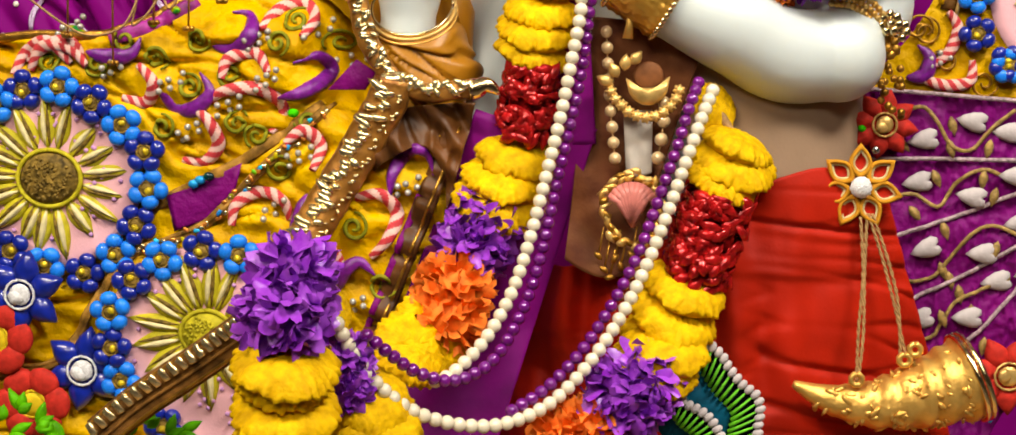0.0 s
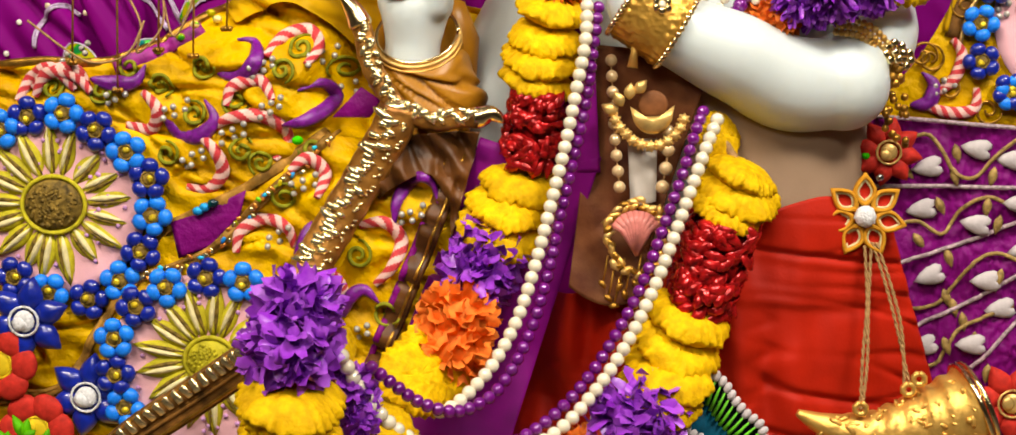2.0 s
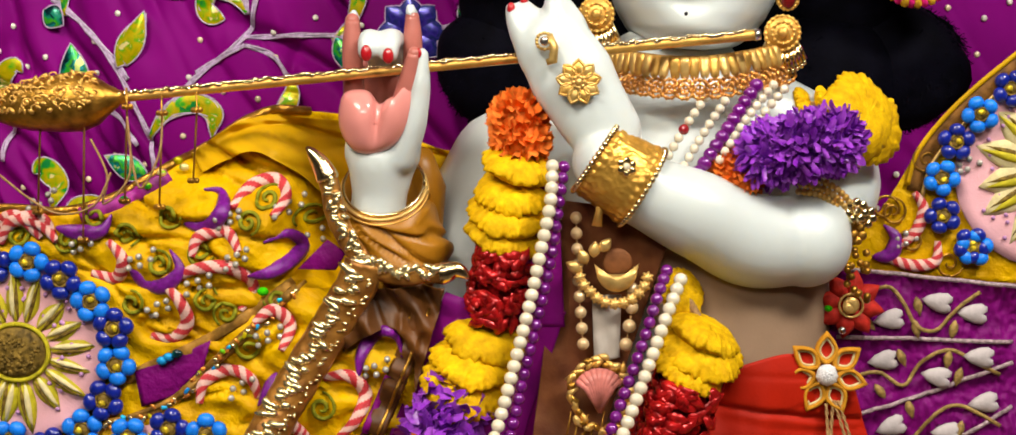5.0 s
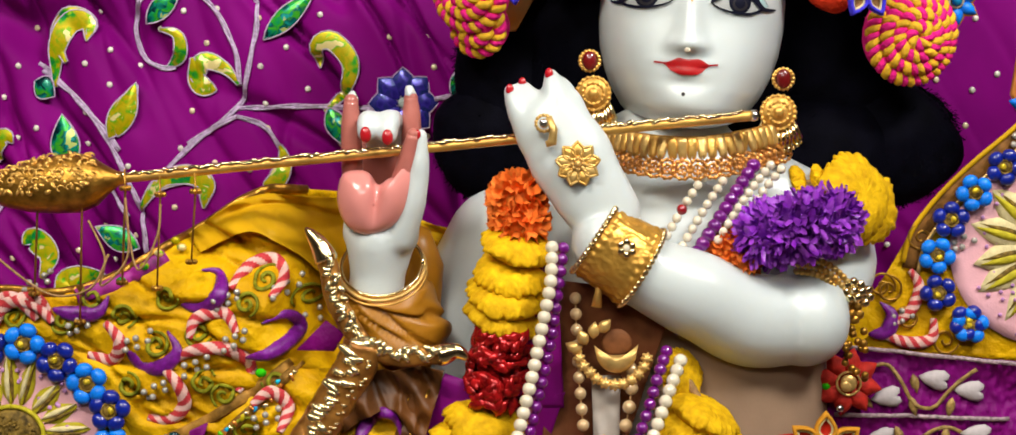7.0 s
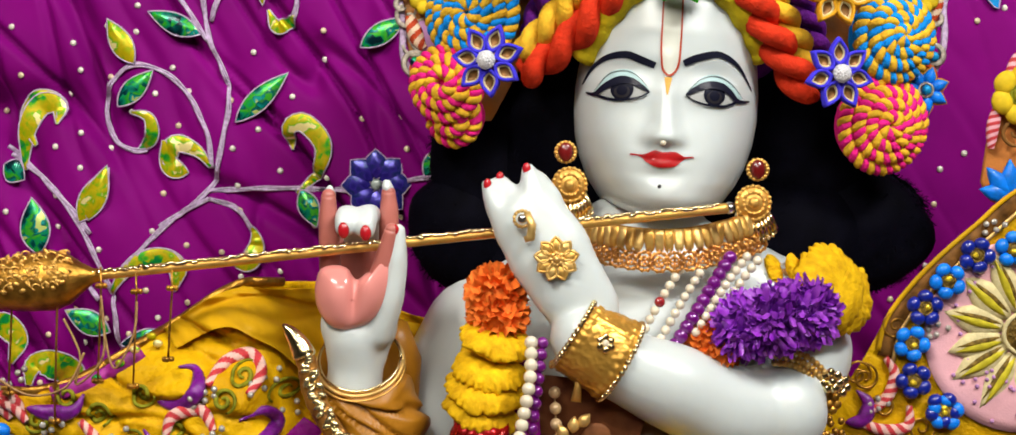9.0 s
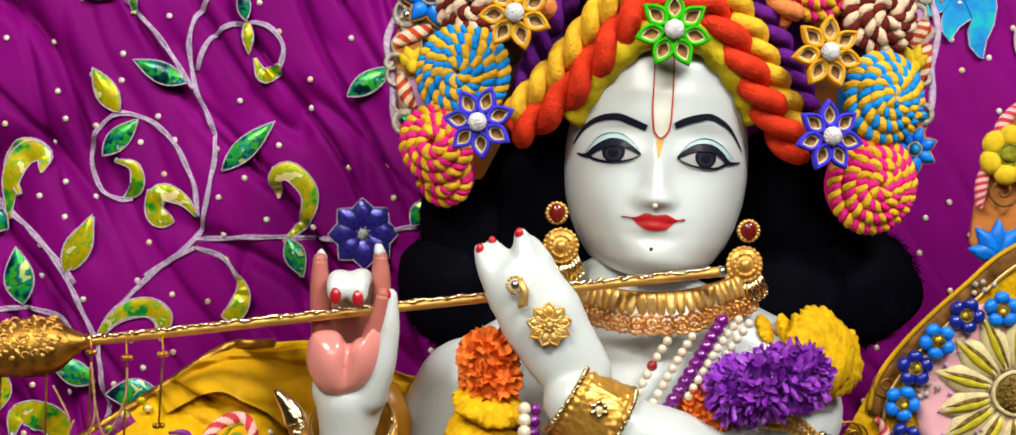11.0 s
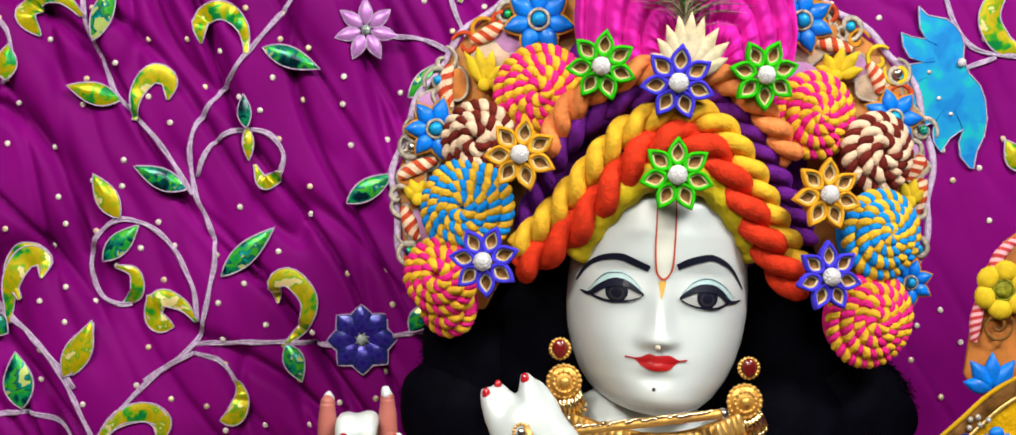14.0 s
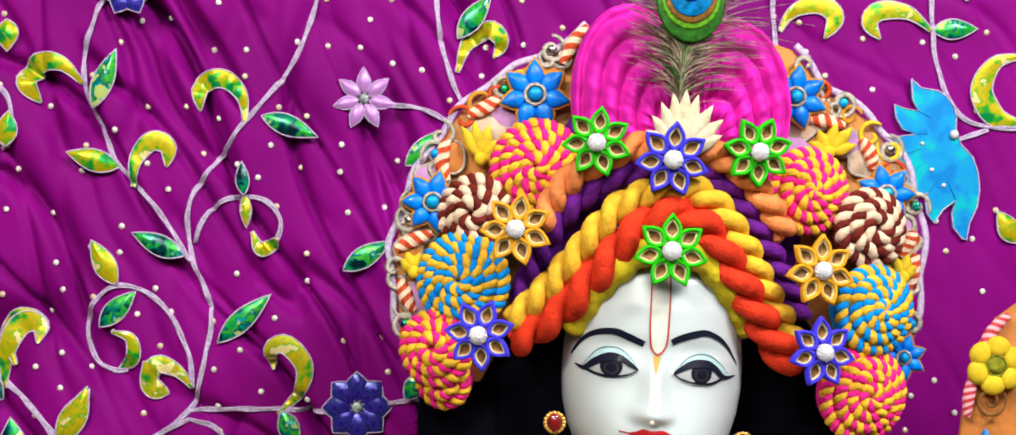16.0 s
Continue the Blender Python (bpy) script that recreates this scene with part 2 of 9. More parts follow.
STITCHWHITE = mat("white_thread", (0.80, 0.50, 0.44), 0.5, var=0.1, scale=250, bump=0.6, bscale=900)
STITCHPURPLE = mat("purple_thread", (0.20, 0.010, 0.27), 0.29, var=0.25, scale=250, bump=0.6, bscale=900)
PALECLOTH = mat("pale_cloth", (0.50, 0.45, 0.40), 0.6, var=0.1, scale=60, bump=0.2, bscale=600)
BELTSILK = mat("belt_silk", (0.18, 0.065, 0.024), 0.5, var=0.22, scale=55, bump=0.5, bscale=260, col2=(0.09, 0.022, 0.010))
BUDWHITE = mat("white_padding", (0.50, 0.45, 0.455), 0.5, var=0.08, scale=120, bump=0.5, bscale=600)
OLIVEPETAL = mat("olive_petal", (0.53, 0.45, 0.025), 0.5, var=0.2, scale=150, bump=0.5, bscale=700, rnd=0.12)
PALEPETAL = mat("pale_petal", (0.72, 0.62, 0.33), 0.5, var=0.15, scale=150, bump=0.5, bscale=700)
SEEDBROWN = mat("seed_brown", (0.24, 0.15, 0.03), 0.5, var=0.4, scale=220, bump=1.0, bscale=500)
CORD = mat("tan_cord", (0.42, 0.24, 0.10), 0.55, var=0.2, scale=400, bump=0.8, bscale=900)
FLAMERED = mat("flame_red", (0.60, 0.07, 0.02), 0.55, var=0.2, scale=200, bump=0.5, bscale=900)
REDFELT = mat("red_felt", (0.55, 0.03, 0.02), 0.6, var=0.2, scale=200, bump=0.4, bscale=900)
TEAL = mat("teal_quill", (0.0, 0.085, 0.15), 0.5, var=0.25, scale=200, bump=0.4)
LEAFGREEN = mat("leaf_green", (0.10, 0.46, 0.005), 0.55, var=0.3, scale=90, bump=0.5, bscale=500)
QUILLGREEN = mat("quill_green", (0.12, 0.52, 0.02), 0.45, var=0.2, scale=200, bump=0.3)
GREENFOIL = glitter("green_foil", [(0.0, 0.02, 0.03), (0.0, 0.07, 0.07), (0.0, 0.26, 0.16), (0.01, 0.42, 0.05), (0.07, 0.50, 0.02), (0.0, 0.10, 0.10), (0.0, 0.40, 0.36), (0.60, 0.75, 0.20)], 0.26, 170.0)
LIMEFOIL = glitter("lime_foil", [(0.0, 0.24, 0.05), (0.05, 0.42, 0.01), (0.36, 0.44, 0.004), (0.52, 0.42, 0.004), (0.60, 0.48, 0.008), (0.42, 0.44, 0.006), (0.12, 0.46, 0.01), (0.85, 0.72, 0.30)], 0.32, 150.0)
CYANFOIL = glitter("cyan_foil", [(0.0, 0.22, 0.62), (0.003, 0.30, 0.68), (0.004, 0.33, 0.64), (0.0, 0.48, 0.56)], 0.45, 60.0)
# navy foil; the last colour is a gold glint painted in
VIOLETFOIL = glitter("violet_foil", [(0.01, 0.012, 0.10), (0.02, 0.014, 0.26), (0.05, 0.03, 0.40), (0.01, 0.03, 0.16), (0.08, 0.05, 0.46), (0.90, 0.66, 0.40)], 0.24, 150.0)
LILACFOIL = glitter("lilac_foil", [(0.42, 0.14, 0.52), (0.55, 0.25, 0.62), (0.48, 0.18, 0.60), (0.7, 0.45, 0.75)], 0.35)
GLASSGREY = mat("grey_glass", (0.40, 0.48, 0.46), 0.2, 0.1, var=0.4, scale=300, bump=0.4, bscale=500)
PALESEQUIN = mat("pale_sequin", (0.88, 0.80, 0.72), 0.35, 0.1, var=0.25, scale=250, bump=0.5, bscale=400)
GOLDLEAF = mat("gold_leaf", (0.80, 0.58, 0.03), 0.3, 0.3, var=0.3, scale=400, bump=0.6, bscale=600)
GOLDFOIL = mat("gold_sequin", (0.80, 0.64, 0.44), 0.3, 0.15, var=0.2, scale=200, bump=0.3)
FEATHER = mat("feather_barb", (0.42, 0.33, 0.24), 0.6, var=0.4, scale=90, bump=0)
FEATHERDARK = mat("feather_brown", (0.11, 0.075, 0.035), 0.6, var=0.4, scale=90, bump=0)
FEATHERLIME = mat("feather_lime", (0.16, 0.50, 0.02), 0.4, 0.3, var=0.3, scale=300, bump=0.3)
FEATHERGREEN = mat("feather_green", (0.03, 0.17, 0.012), 0.4, 0.3, var=0.3, scale=300, bump=0.3)
FEATHERBLUE = mat("feather_blue", (0.005, 0.26, 0.66), 0.35, 0.3, var=0.3, scale=300, bump=0.3)
FEATHERBRONZE = mat("feather_bronze", (0.32, 0.16, 0.03), 0.4, 0.4, var=0.3, scale=300, bump=0.3)
FEATHERDEEP = mat("feather_deep_blue", (0.006, 0.03, 0.42), 0.35, 0.2, var=0.2, scale=300, bump=0.3)
SHELLPINK = mat("shell_pink", (0.62, 0.20, 0.17), 0.35, var=0.25, scale=90, bump=0.4, bscale=300)
AMBERGLASS = mat("dull_amber", (0.20, 0.075, 0.028), 0.5, 0.1, var=0.2, scale=150, bump=0.3)
PLASTER = mat("plaster", (0.20, 0.17, 0.145), 0.8, var=0.08, scale=6, bump=0.2, bscale=80)
STONE = mat("floor_stone", (0.20, 0.17, 0.15), 0.35, var=0.15, scale=8, bump=0.1, bscale=60)
WOODGOLD = mat("gilded_wood", (0.45, 0.26, 0.09), 0.5, 0.2, var=0.2, scale=12, bump=0.3, bscale=60)


# ---- building helpers ----
def link_mesh(name, bm, material, smooth=True):
    me = bpy.data.meshes.new(name)
    bm.normal_update()
    bm.to_mesh(me)
    bm.free()
    for m in material if isinstance(material, (list, tuple)) else [material]:
        me.materials.append(m)
    if smooth:
        me.shade_smooth()
    return me


def thing(name, at, label, category, group="", kind=""):
    o = new(name)
    o.empty_display_size = 0.02
    o.matrix_world = Matrix.Translation(at)
    return tagged(o, label, category, group, kind)


def part(name, bm, material, parent=None, label="", smooth=True, kind="", mw=None):
    """Links a bmesh (or a mesh that is shared) as one object under a thing or a part."""
    me = bm if isinstance(bm, bpy.types.Mesh) else link_mesh(name, bm, material, smooth)
    o = new(name, me)
    if mw is not None:
        o.matrix_world = mw
    if parent is not None:
        o.parent = parent
        o.matrix_parent_inverse = WORLD_OF.get(parent.name, parent.matrix_basis).inverted()
    WORLD_OF[o.name] = (mw if mw is not None else Matrix.Identity(4)).copy()
    if label or kind:
        tagged(o, label, "", "", kind)
    return o


WORLD_OF = {}


def spline(pts, n=8, closed=False):
    """Catmull-Rom through the points."""
    P = [Vector(p) for p in pts]
    out = []
    k = len(P)
    for i in range(k if closed else k - 1):
        if closed:
            a, b, c, d = P[(i - 1) % k], P[i], P[(i + 1) % k], P[(i + 2) % k]
        else:
            a, b, c, d = P[max(i - 1, 0)], P[i], P[i + 1], P[min(i + 2, k - 1)]
        for j in range(n):
            t = j / n
            out.append(0.5 * ((2 * b) + (c - a) * t + (2 * a - 5 * b + 4 * c - d) * t * t + (3 * b - a - 3 * c + d) * t ** 3))
    if not closed:
        out.append(P[-1].copy())
    return out


def even(pts, step=None, count=None):
    """Points at even steps along a polyline."""
    L = [0.0]
    for a, b in zip(pts, pts[1:]):
        L.append(L[-1] + (b - a).length)
    count = count or max(2, int(L[-1] / step) + 1)
    out, j = [], 0
    for i in range(count):
        s = L[-1] * i / (count - 1)
        while j < len(L) - 2 and L[j + 1] < s:
            j += 1
        f = (s - L[j]) / max(1e-9, L[j + 1] - L[j])
        out.append(pts[j].lerp(pts[j + 1], min(1, max(0, f))))
    return out


def axes_along(pts, up=Vector((0, -1, 0.01))):
    out = []
    for i, p in enumerate(pts):
        t = (pts[min(i + 1, len(pts) - 1)] - pts[max(i - 1, 0)])
        t = t.normalized() if t.length > 1e-9 else Vector((0, 0, 1))
        s = t.cross(up)
        s = s.normalized() if s.length > 1e-6 else t.orthogonal().normalized()
        n = s.cross(t)
        out.append((p, t, s, n))
    return out


def tube(bm, pts, r, n=8, flat=1.0, slot=0, cap=True):
    """A tube along points; r a number or one for each point; flat squeezes it front to back."""
    rings = []
    fr = axes_along(pts)
    for i, (p, t, s, nn) in enumerate(fr):
        rr = r[i] if isinstance(r, (list, tuple)) else r
        rings.append([bm.verts.new(p + s * (rr * math.cos(2 * math.pi * k / n)) + nn * (rr * flat * math.sin(2 * math.pi * k / n))) for k in range(n)])
    for a, b in zip(rings, rings[1:]):
        for k in range(n):
            f = bm.faces.new((a[k], a[(k + 1) % n], b[(k + 1) % n], b[k]))
            f.material_index = slot
    if cap:
        for ring in (rings[0][::-1], rings[-1]):
            f = bm.faces.new(ring)
            f.material_index = slot
    return rings


def blob(bm, c, r, nu=14, nv=9, slot=0, m=None, wob=0.0, wscale=30.0):
    """An ellipsoid, uneven by wob."""
    m = m or Matrix.Identity(3)
    c = Vector(c)
    rows = []
    for j in range(nv + 1):
        a = math.pi * j / nv
        row = []
        for i in range(nu if 0 < j < nv else 1):
            b = 2 * math.pi * i / nu
            d = Vector((math.sin(a) * math.cos(b), math.sin(a) * math.sin(b), math.cos(a)))
            v = Vector((d.x * r[0], d.y * r[1], d.z * r[2]))
            if wob:
                v *= 1 + wob * noise.noise((c + v) * wscale)
            row.append(bm.verts.new(c + m @ v))
        rows.append(row)
    for j in range(nv):
        A, B = rows[j], rows[j + 1]
        for i in range(nu):
            k = (i + 1) % nu
            if len(A) == 1:
                f = bm.faces.new((A[0], B[i], B[k]))
            elif len(B) == 1:
                f = bm.faces.new((A[i], B[0], A[k]))
            else:
                f = bm.faces.new((A[i], B[i], B[k], A[k]))
            f.material_index = slot


def plate(bm, outline, thick, m=None, slot=0, dome=0.0, rim=0.85):
    """A padded flat piece: outline in (x, z), facing -y, with a softened rim; m places it."""
    m = m or Matrix.Identity(4)
    cx = sum(p[0] for p in outline) / len(outline)
    cz = sum(p[1] for p in outline) / len(outline)
    back = [bm.verts.new(m @ Vector((x, 0, z))) for x, z in outline]
    side = [bm.verts.new(m @ Vector((x, -thick * 0.7, z))) for x, z in outline]
    top = [bm.verts.new(m @ Vector((cx + (x - cx) * rim, -thick - dome * 0.5, cz + (z - cz) * rim))) for x, z in outline]
    mid = bm.verts.new(m @ Vector((cx, -thick - dome, cz)))
    n = len(outline)
    for a, b in ((back, side), (side, top)):
        for i in range(n):
            f = bm.faces.new((a[i], a[(i + 1) % n], b[(i + 1) % n], b[i]))
            f.material_index = slot
    for i in range(n):
        f = bm.faces.new((top[i], top[(i + 1) % n], mid))
        f.material_index = slot


def box(name, lo, hi, material, label, category="", kind="structure", bevel=0.0):
    bm = bmesh.new()
    bmesh.ops.create_cube(bm, size=1)
    for v in bm.verts:
        v.co = Vector((lo[i] + (hi[i] - lo[i]) * (v.co[i] + 0.5) for i in range(3)))
    if bevel:
        bmesh.ops.bevel(bm, geom=bm.edges[:], offset=bevel, segments=2, affect="EDGES")
    return tagged(part(name, bm, material, smooth=False), label, category, "", kind)


def leaf_outline(L, W, n=9, bend=0.0):
    """A pointed leaf from (0, 0) along +z."""
    up = [(W * math.sin(math.pi * (i / n) ** 0.85) * 0.5 + bend * (i / n) ** 2, L * i / n) for i in range(n + 1)]
    dn = [(-W * math.sin(math.pi * (i / n) ** 0.85) * 0.5 + bend * (i / n) ** 2, L * i / n) for i in range(n - 1, 0, -1)]
    return up + dn


def facing(x, y, z, turn=0.0, rx=0.0, rz=0.0):
    """A pose at a place, turned clockwise in the picture plane by turn degrees, then leaned."""
    return Matrix.Translation((x, y, z)) @ Euler((radians(rx), 0, radians(rz))).to_matrix().to_4x4() @ Matrix.Rotation(radians(turn), 4, "Y")


# ---- room that closes the place ----
box("floor", (-3.2, -4.2, -0.1), (3.2, 1.2, 0.0), STONE, "pale polished stone temple floor", "floor")
box("ceiling", (-3.2, -4.2, 3.0), (3.2, 1.2, 3.1), PLASTER, "plain plaster ceiling", "ceiling")
box("wall_north", (-3.2, 1.1, 0.0), (3.2, 1.2, 3.0), PLASTER, "plain plaster wall behind the altar", "wall")
box("wall_south", (-3.2, -4.2, 0.0), (3.2, -4.1, 3.0), PLASTER, "plain plaster wall", "wall")
box("wall_west", (-3.2, -4.1, 0.0), (-3.1, 1.1, 3.0), PLASTER, "plain plaster wall", "wall")
box("wall_east", (3.1, -4.1, 0.0), (3.2, 1.1, 3.0), PLASTER, "plain plaster wall", "wall")
box("altar", (-1.1, -0.35, 0.0), (0.9, 0.9, 0.72), WOODGOLD, "gilded wooden altar platform under the statue", "altar", "", 0.01)


# ---- curtain ----
def fold(x, z):
    d = x + 0.55 * (z - 1.6)
    e = x + 0.30 * (z - 1.6)
    a = 0.5 + 0.5 * math.tanh(-9 * (x + 0.05))
    n1 = noise.noise(Vector((d * 9.5 + 1.2 * noise.noise(Vector((x * 4, z * 3, 5))), z * 2.6, 2)))
    n2 = noise.noise(Vector((d * 18 + 3.0, z * 4.6, 7)))
    n3 = noise.noise(Vector((e * 15 - 2.0, z * 5.5, 4)))
    crease = 0.020 * math.exp(-(n1 / 0.065) ** 2) + 0.013 * math.exp(-(n2 / 0.075) ** 2) + 0.008 * math.exp(-(n3 / 0.10) ** 2)
    crease *= 1.0 + 1.3 * max(-0.55, noise.noise(Vector((x * 6, z * 7, 11))))
    swell = 0.010 * n1 + 0.005 * n2
    return 0.334 + (0.14 + 0.62 * a) * (crease + swell) + 0.0007 * math.sin(e * 47) + 0.007 * noise.noise(Vector((x * 7, z * 2.2, 3)))


curtain = thing("curtain", (-0.1, 0.34, 0.75), "magenta-purple satin curtain embroidered with foil leaves and silver vines", "curtain")
bm = bmesh.new()
nx, nz = 680, 420
vv = [[bm.verts.new((x, fold(x, z), z)) for x in [-0.95 + 1.65 * i / nx for i in range(nx + 1)]] for z in [0.73 + 1.57 * j / nz for j in range(nz + 1)]]
for j in range(nz):
    for i in range(nx):
        bm.faces.new((vv[j][i], vv[j][i + 1], vv[j + 1][i + 1], vv[j + 1][i]))
part("cloth", bm, SATIN, curtain)
bm = bmesh.new()
tube(bm, [Vector((-1.0, 0.34, 2.31)), Vector((0.75, 0.34, 2.31))], 0.012, 12)
part("rod", bm, GOLDDARK, curtain, "gilded curtain rod")


# ---- statue: one plain marble mesh ----
HEAD = Matrix.Translation((-0.0015, 0.0, 1.699)) @ Matrix.Rotation(radians(5.5), 4, "Y")
PROFILE = [(-0.0865, 0.010, 0.024), (-0.0845, 0.022, 0.009), (-0.080, 0.0345, -0.001), (-0.073, 0.0435, -0.0045), (-0.061, 0.0520, -0.005), (-0.0475, 0.0582, -0.003), (-0.0315, 0.0628, 0.000), (-0.0136, 0.0650, 0.002),
           (0.0044, 0.0648, 0.003), (0.022, 0.0628, 0.001), (0.04, 0.0600, 0.001), (0.06, 0.0560, 0.006), (0.09, 0.0460, 0.026), (0.112, 0.024, 0.060)]


def head_keys(z):
    for (z0, w0, f0), (z1, w1, f1) in zip(PROFILE, PROFILE[1:]):
        if z <= z1:
            t = max(0.0, min(1.0, (z - z0) / (z1 - z0)))
            return w0 + (w1 - w0) * t, f0 + (f1 - f0) * t
    return PROFILE[-1][1:]


def hump(x, z, cx, cz, sx, sz):
    return math.exp(-((x - cx) / sx) ** 2 - ((z - cz) / sz) ** 2)


def relief(x, z):
    """Nose, lids, lips and chin, outwards in metres; the face is turned a little to one side."""
    x += 0.0028
    b = 0.0
    t = max(0.0, min(1.0, (0.012 - z) / 0.044))
    below = 1.0 if z > -0.032 else math.exp(-((z + 0.032) / 0.0062) ** 2)
    above = 1.0 if z < 0.012 else math.exp(-((z - 0.012) / 0.012) ** 2)
    b += (0.0030 + 0.0098 * t ** 1.2) * math.exp(-(x / (0.0062 + 0.0034 * t)) ** 2) * below * above
    for s in (-1, 1):
        b += 0.0032 * hump(x, z, s * 0.0086, -0.0322, 0.0056, 0.0062)
        b += 0.0030 * hump(x, z, s * 0.031, -0.001, 0.020, 0.0090) - 0.0020 * hump(x, z, s * 0.029, 0.013, 0.020, 0.006)
        b += 0.003 * hump(x, z, s * 0.034, -0.034, 0.022, 0.022)
    b += 0.0036 * hump(x, z, 0, -0.0434, 0.015, 0.0040) + 0.0040 * hump(x, z, 0, -0.0500, 0.012, 0.0046)
    b -= 0.0010 * hump(x, z, 0, -0.0467, 0.018, 0.0016) + 0.0012 * hump(x, z, 0, -0.0585, 0.012, 0.004)
    b += 0.0035 * hump(x, z, 0, -0.070, 0.016, 0.010)
    return b


MIDDLE = 0.0030


def face_y(x, z):
    w, f = head_keys(z)
    q = max(0.0, 1 - min(1, abs(x - MIDDLE) / w) ** 2.3) ** (1 / 2.3)
    return 0.078 - (0.078 - f) * q - relief(x, z) * min(1, q * 2)


def on_face(x, z, off=0.0007):
    return HEAD @ Vector((x, face_y(x, z) - off, z))


statue = bmesh.new()
SKIN, S_BLACK, S_WHITE, S_IRIS, S_LIP, S_NAIL, S_PALM, S_CREAM, S_TRED, S_OCHRE, S_LID, S_PEARL, S_FING = range(13)
rings = []
for j in range(85):
    z = -0.086 + 0.198 * j / 84
    w, f = head_keys(z)
    ring = []
    for i in range(61):
        a = -math.pi / 2 + math.pi * i / 60
        x = w * math.sin(a) + MIDDLE
        ring.append(statue.verts.new(HEAD @ Vector((x, face_y(x, z), z))))
    for i in range(1, 24):
        a = math.pi / 2 + math.pi * i / 24
        ring.append(statue.verts.new(HEAD @ Vector((w * math.sin(a) + MIDDLE, 0.078 - 0.085 * math.cos(a) * min(1, w / 0.05), z))))
    rings.append(ring)
for a, b in zip(rings, rings[1:]):
    for i in range(len(a)):
        k = (i + 1) % len(a)
        statue.faces.new((a[i], a[k], b[k], b[i]))
statue.faces.new(rings[0][::-1])
statue.faces.new(rings[-1])


def paint_line(pts, widths, slot, off=0.0008, n=6):
    """A painted stroke on the face, of changing width."""
    P = spline([(x, 0, z) for x, z in pts], n)
    m = len(P)
    last = None
    for i, p in enumerate(P):
        t = P[min(i + 1, m - 1)] - P[max(i - 1, 0)]
        s = Vector((-t.z, 0, t.x)).normalized()
        u = i / (m - 1) * (len(widths) - 1)
        k = min(int(u), len(widths) - 2)
        wd = widths[k] + (widths[k + 1] - widths[k]) * (u - k)
        row = [statue.verts.new(on_face(p.x + s.x * wd * q, p.z + s.z * wd * q, off)) for q in (-0.5, -0.17, 0.17, 0.5)]
        if last:
            for q in range(3):
                statue.faces.new((last[q], last[q + 1], row[q + 1], row[q])).material_index = slot
        last = row


def paint_fill(upper, lower, slot, off, n=5, m=5):
    A, B = even(spline([(x, 0, z) for x, z in upper], n), count=25), even(spline([(x, 0, z) for x, z in lower], n), count=25)
    last = None
    for a, b in zip(A, B):
        row = [statue.verts.new(on_face(a.x + (b.x - a.x) * q / m, a.z + (b.z - a.z) * q / m, off)) for q in range(m + 1)]
        if last:
            for q in range(m):
                statue.faces.new((last[q], last[q + 1], row[q + 1], row[q])).material_index = slot
        last = row


EYES = (([(-0.0495, -0.0044), (-0.0438, 0.0008), (-0.0378, 0.0047), (-0.0325, 0.0064), (-0.0265, 0.0055), (-0.0196, 0.0016), (-0.0144, -0.0022)],
         [(-0.0495, -0.0049), (-0.0440, -0.0071), (-0.0378, -0.0084), (-0.0307, -0.0083), (-0.0233, -0.0070), (-0.0175, -0.0048), (-0.0144, -0.0025)],
         [(-0.0504, -0.0030), (-0.0448, 0.0052), (-0.0400, 0.0095), (-0.0338, 0.0112), (-0.0276, 0.0107), (-0.0211, 0.0067), (-0.0160, 0.0010)],
         [(-0.0578, 0.0028), (-0.0532, 0.0120), (-0.0475, 0.0179), (-0.0400, 0.0212), (-0.0306, 0.0220), (-0.0220, 0.0191), (-0.0116, 0.0152)], (-0.0553, -0.0032), -0.0322),
        ([(0.0466, -0.0035), (0.0396, 0.0024), (0.0336, 0.0058), (0.0266, 0.0063), (0.0208, 0.0049), (0.0135, 0.0005), (0.0098, -0.0028)],
         [(0.0466, -0.0039), (0.0431, -0.0057), (0.0369, -0.0083), (0.0308, -0.0087), (0.0230, -0.0083), (0.0154, -0.0063), (0.0098, -0.0032)],
         [(0.0501, -0.0012), (0.0424, 0.0061), (0.0345, 0.0104), (0.0266, 0.0110), (0.0189, 0.0079), (0.0145, 0.0035), (0.0115, 0.0005)],
         [(0.0574, 0.0051), (0.0484, 0.0168), (0.0406, 0.0226), (0.0312, 0.0257), (0.0230, 0.0244), (0.0138, 0.0213), (0.0071, 0.0178)], (0.0560, -0.0026), 0.0292))
